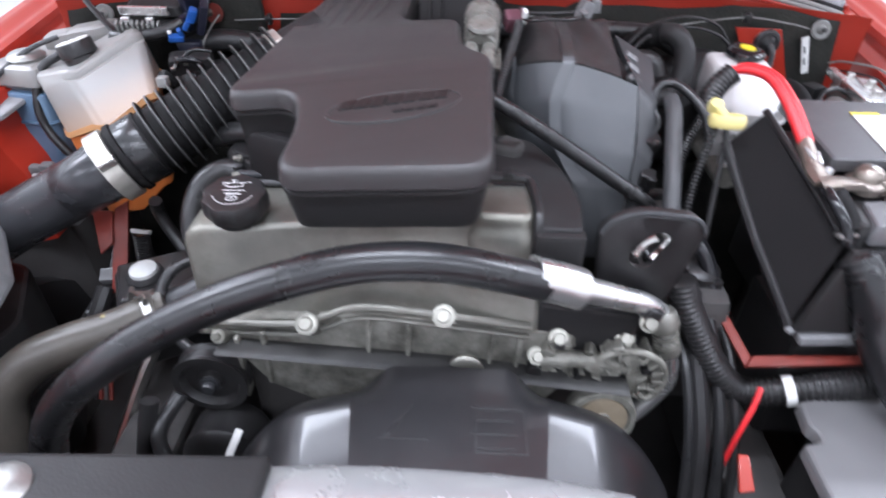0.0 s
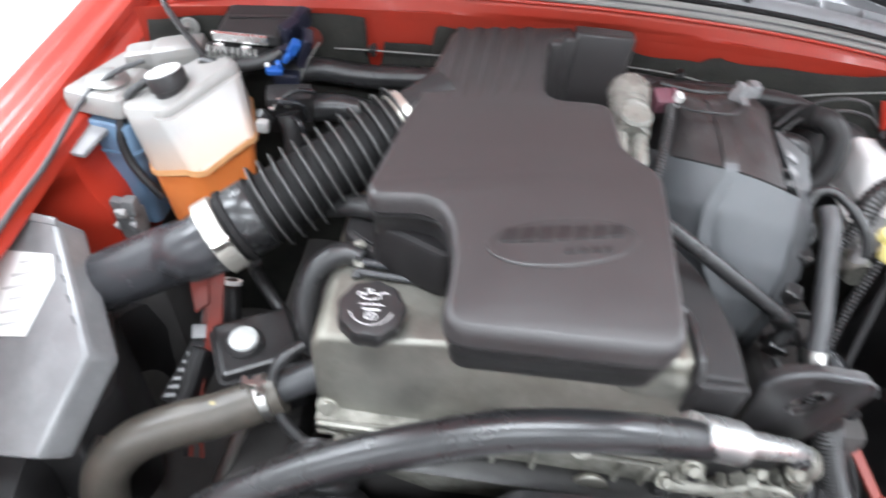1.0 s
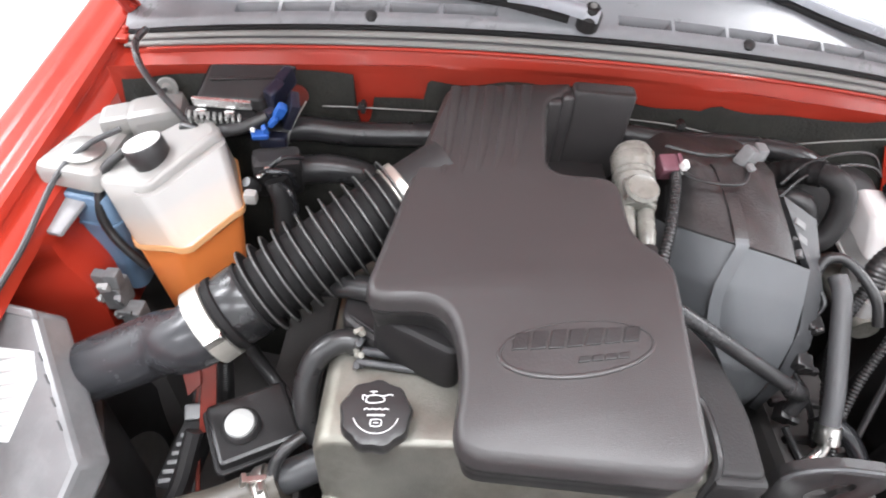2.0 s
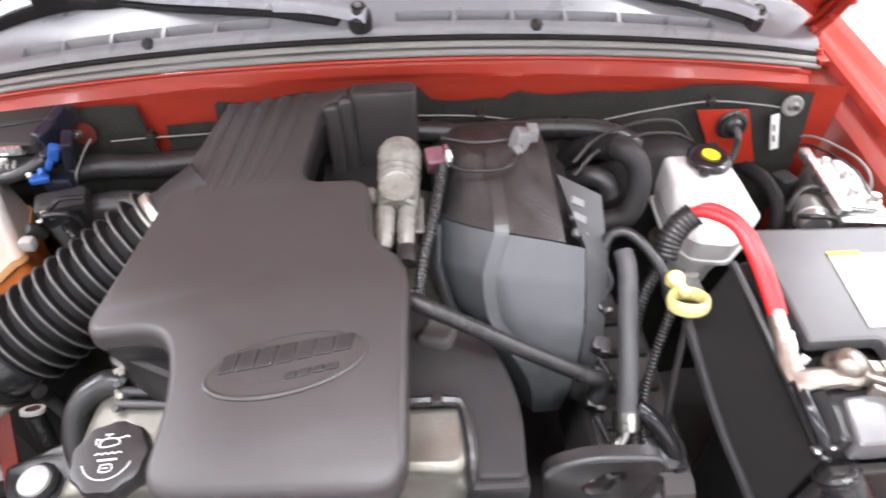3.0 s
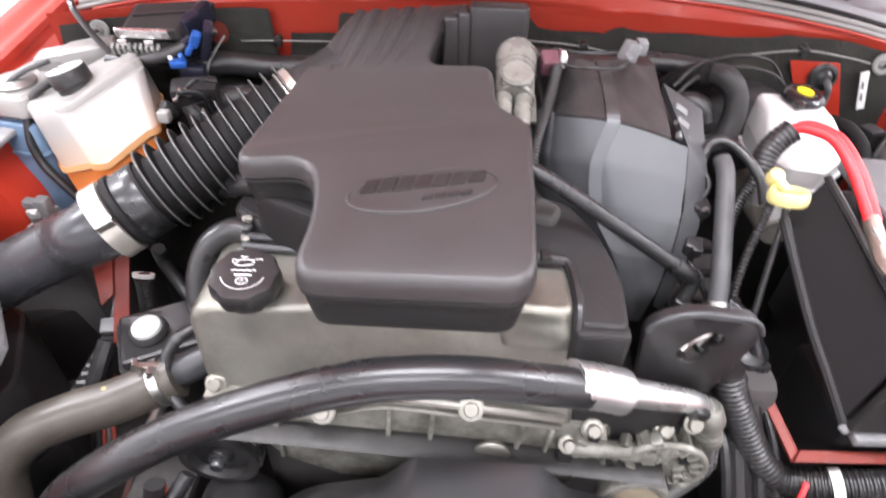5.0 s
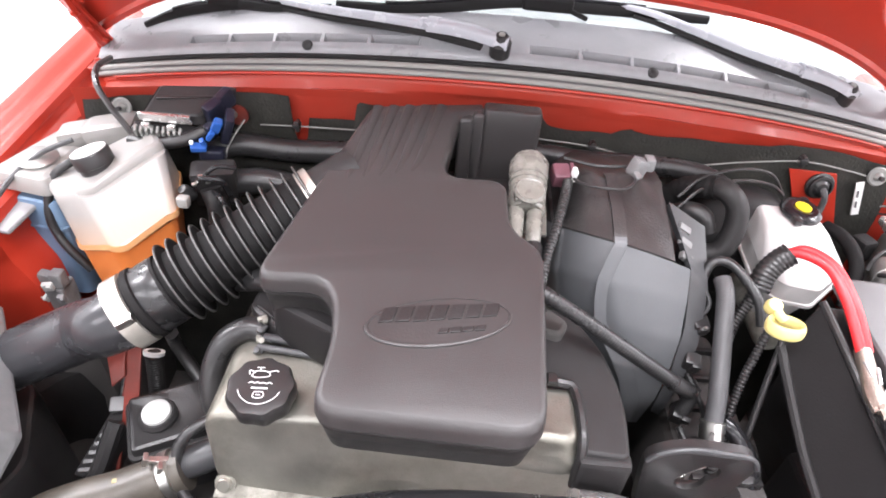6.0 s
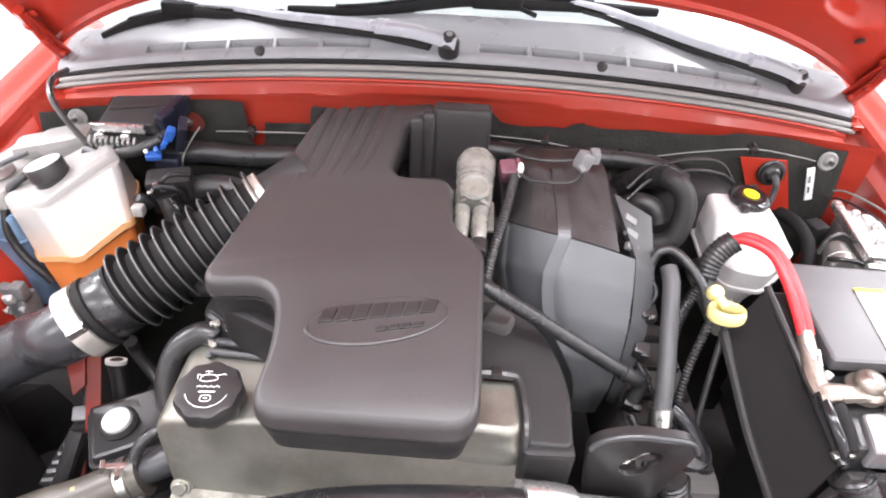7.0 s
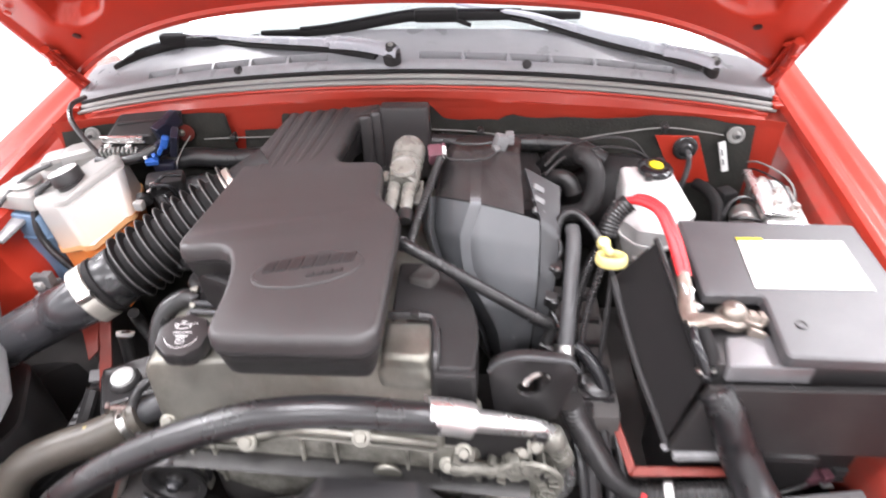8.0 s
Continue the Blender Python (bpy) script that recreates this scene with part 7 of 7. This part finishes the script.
    part("side_plug", lathe([(0, 0), (0.009, 0), (0.010, 0.008), (0.010, 0.022), (0.007, 0.027), (0, 0.027)], aim((-0.475, 0.60, 0.90), (-0.3, -0.5, 0.8)), 16), RUBBER, k, "dark rubber boot")
    for i, pts in enumerate(([(-0.462, 0.60, 0.93), (-0.445, 0.585, 0.945), (-0.42, 0.59, 0.94), (-0.415, 0.60, 0.91)], [(-0.435, 0.59, 0.92), (-0.418, 0.575, 0.915), (-0.412, 0.575, 0.885), (-0.425, 0.585, 0.87)], [(-0.45, 0.60, 0.94), (-0.43, 0.605, 0.955), (-0.405, 0.615, 0.95)])):
        part("wire_loop", tube(pts, 0.005 - 0.0008 * i, 8), GLOSS, k, "shiny black wire loop")
    for x, y, z in ((-0.452, 0.592, 0.944), (-0.44, 0.588, 0.938), (-0.466, 0.595, 0.926)):
        part("clip", box((x, y, z), (0.007, 0.005, 0.005), 0.0015, (20, 0, 25)), STEEL, k, "tiny bright clip")


bulkhead_items()


# ---- left front, low in the bay ----
def left_low():
    r = thing("left_pipes", (-0.40, 0.20, 0.40), "dark pipes, ribbed cable and red brackets low in the bay", "pipes")
    part("red_bracket", plate([(-0.515, 0.42, 0.80), (-0.495, 0.43, 0.81), (-0.498, 0.355, 0.69), (-0.520, 0.35, 0.69)], 0.006), DARKRED, r, "grimy dark red bracket")
    part("red_bracket", plate([(-0.43, 0.19, 0.60), (-0.41, 0.20, 0.60), (-0.38, 0.12, 0.46), (-0.41, 0.10, 0.46)], 0.006), DARKRED, r, "grimy dark red bracket")
    rb = part("relay_bar", plate([(-0.572, 0.285, 0.652), (-0.532, 0.275, 0.652), (-0.508, 0.365, 0.700), (-0.542, 0.378, 0.700)], 0.04, 0.004), BLACK, r, "black slotted relay bar")
    part("red_sill", plate([(-0.55, 0.42, 0.795), (-0.518, 0.42, 0.795), (-0.512, 0.385, 0.76), (-0.53, 0.375, 0.745)], 0.006), DARKRED, r, "patch of red inner wing, darkened for shadow")
    part("pale_ring", lathe([(0.010, 0), (0.0155, 0), (0.016, 0.006), (0.010, 0.006)], aim((-0.505, 0.445, 0.737), (0.1, 0.7, 1)), 24), WHITE, r, "pale plastic ring")
    part("ring_stem", ribbed([(-0.505, 0.445, 0.738), (-0.508, 0.44, 0.70), (-0.515, 0.43, 0.64)], 0.0135), BLACK, r, "black corrugated stem")
    for k in range(6):
        part("slot", box((-0.556 + 0.004 * k, 0.292 + 0.011 * k, 0.6556 + 0.0058 * k), (0.020, 0.0058, 0.006), 0.0012, (25, 0, 12)), LIDGREY, rb)
    part("ribbed_cable", tube([(-0.60, 0.22, 0.60), (-0.54, 0.27, 0.65), (-0.52, 0.34, 0.71)], 0.012, 8), BLACK, r)
    part("pipe", tube([(-0.30, 0.12, 0.60), (-0.34, 0.10, 0.62), (-0.36, 0.12, 0.66), (-0.34, 0.16, 0.69)], 0.010, 10), RUBBER, r)
    part("pipe", tube([(-0.40, 0.06, 0.50), (-0.385, 0.10, 0.60), (-0.37, 0.14, 0.70)], 0.012, 10), BLACK, r)
    part("pipe", tube([(-0.50, 0.20, 0.50), (-0.46, 0.26, 0.60), (-0.43, 0.30, 0.66)], 0.009, 8), STEEL, r, "thin metal pipe")
    part("pump_body", lathe([(0, -0.04), (0.05, -0.04), (0.055, -0.03), (0.055, 0.02), (0.045, 0.03), (0.02, 0.034), (0, 0.035)], aim((-0.30, 0.16, 0.58), (0, -1, 0.1)), 28), BLACK, r, "round black pump body")
    part("bar_end", box((-0.528, 0.372, 0.706), (0.03, 0.022, 0.016), 0.003, (25, 0, 12)), LIDGREY, rb, "grey end clip")
    for k in range(4):
        part("wire", tube([(-0.520 - 0.005 * k, 0.415, 0.735), (-0.522 - 0.005 * k, 0.36, 0.69 - 0.004 * k), (-0.520 - 0.006 * k, 0.30, 0.63), (-0.515 - 0.008 * k, 0.25, 0.56)], 0.0032, 8), (DARKRED, FIN, DARKRED, RUBBER)[k], r, "grimy thin wire" if k == 0 else "")
    part("white_mark", box((-0.258, 0.10, 0.669), (0.009, 0.004, 0.045), 0.001, (-35, 25, 0)), WHITE, r, "small white tag")


left_low()


# ---- small connectors between the heater housing and the battery tray ----
def connector_cluster():
    c = thing("connector_cluster", (0.275, 0.36, 0.79), "cluster of small black plugs with metal clips and thin wires", "connectors")
    for k, (x, y, z, w, d, h, turn) in enumerate(((0.272, 0.43, 0.925, 0.022, 0.02, 0.03, 10), (0.268, 0.40, 0.885, 0.02, 0.018, 0.034, -12), (0.274, 0.385, 0.85, 0.024, 0.02, 0.022, 25), (0.262, 0.36, 0.83, 0.018, 0.024, 0.026, -20), (0.305, 0.345, 0.835, 0.02, 0.018, 0.03, 15), (0.322, 0.31, 0.80, 0.022, 0.02, 0.034, -8), (0.338, 0.285, 0.775, 0.02, 0.02, 0.028, 22), (0.352, 0.31, 0.79, 0.016, 0.016, 0.04, 5))):
        plug = part("plug", join(box((x, y, z), (w, d, h), 0.003, (18, 6, turn)), box((x + 0.004, y - d * 0.6, z + 0.004), (w * 0.6, 0.008, h * 0.5), 0.002, (18, 6, turn))), BLACK, c)
        if k % 2 == 0:
            part("clip", box((x + 0.003, y - d * 0.75, z + h * 0.3), (0.005, 0.004, 0.014), 0.001, (18, 10, turn)), STEEL, plug, "small bright clip")
    for pts, r in (([(0.27, 0.43, 0.93), (0.282, 0.44, 0.955), (0.275, 0.46, 0.97)], 0.003), ([(0.268, 0.40, 0.87), (0.285, 0.37, 0.85), (0.30, 0.35, 0.82), (0.31, 0.32, 0.77)], 0.004), ([(0.262, 0.345, 0.82), (0.28, 0.31, 0.80), (0.31, 0.30, 0.77), (0.33, 0.27, 0.72)], 0.005), ([(0.305, 0.345, 0.82), (0.325, 0.33, 0.79), (0.335, 0.29, 0.74)], 0.003), ([(0.352, 0.31, 0.77), (0.345, 0.28, 0.74), (0.34, 0.25, 0.69)], 0.004)):
        part("wire", tube(pts, r, 8), RUBBER, c)
    part("oil_tube", tube([(0.30, 0.33, 0.86), (0.318, 0.318, 0.85), (0.34, 0.30, 0.82), (0.352, 0.28, 0.77), (0.36, 0.26, 0.70)], 0.011, 12), GLOSS, c, "shiny black bent tube")


connector_cluster()
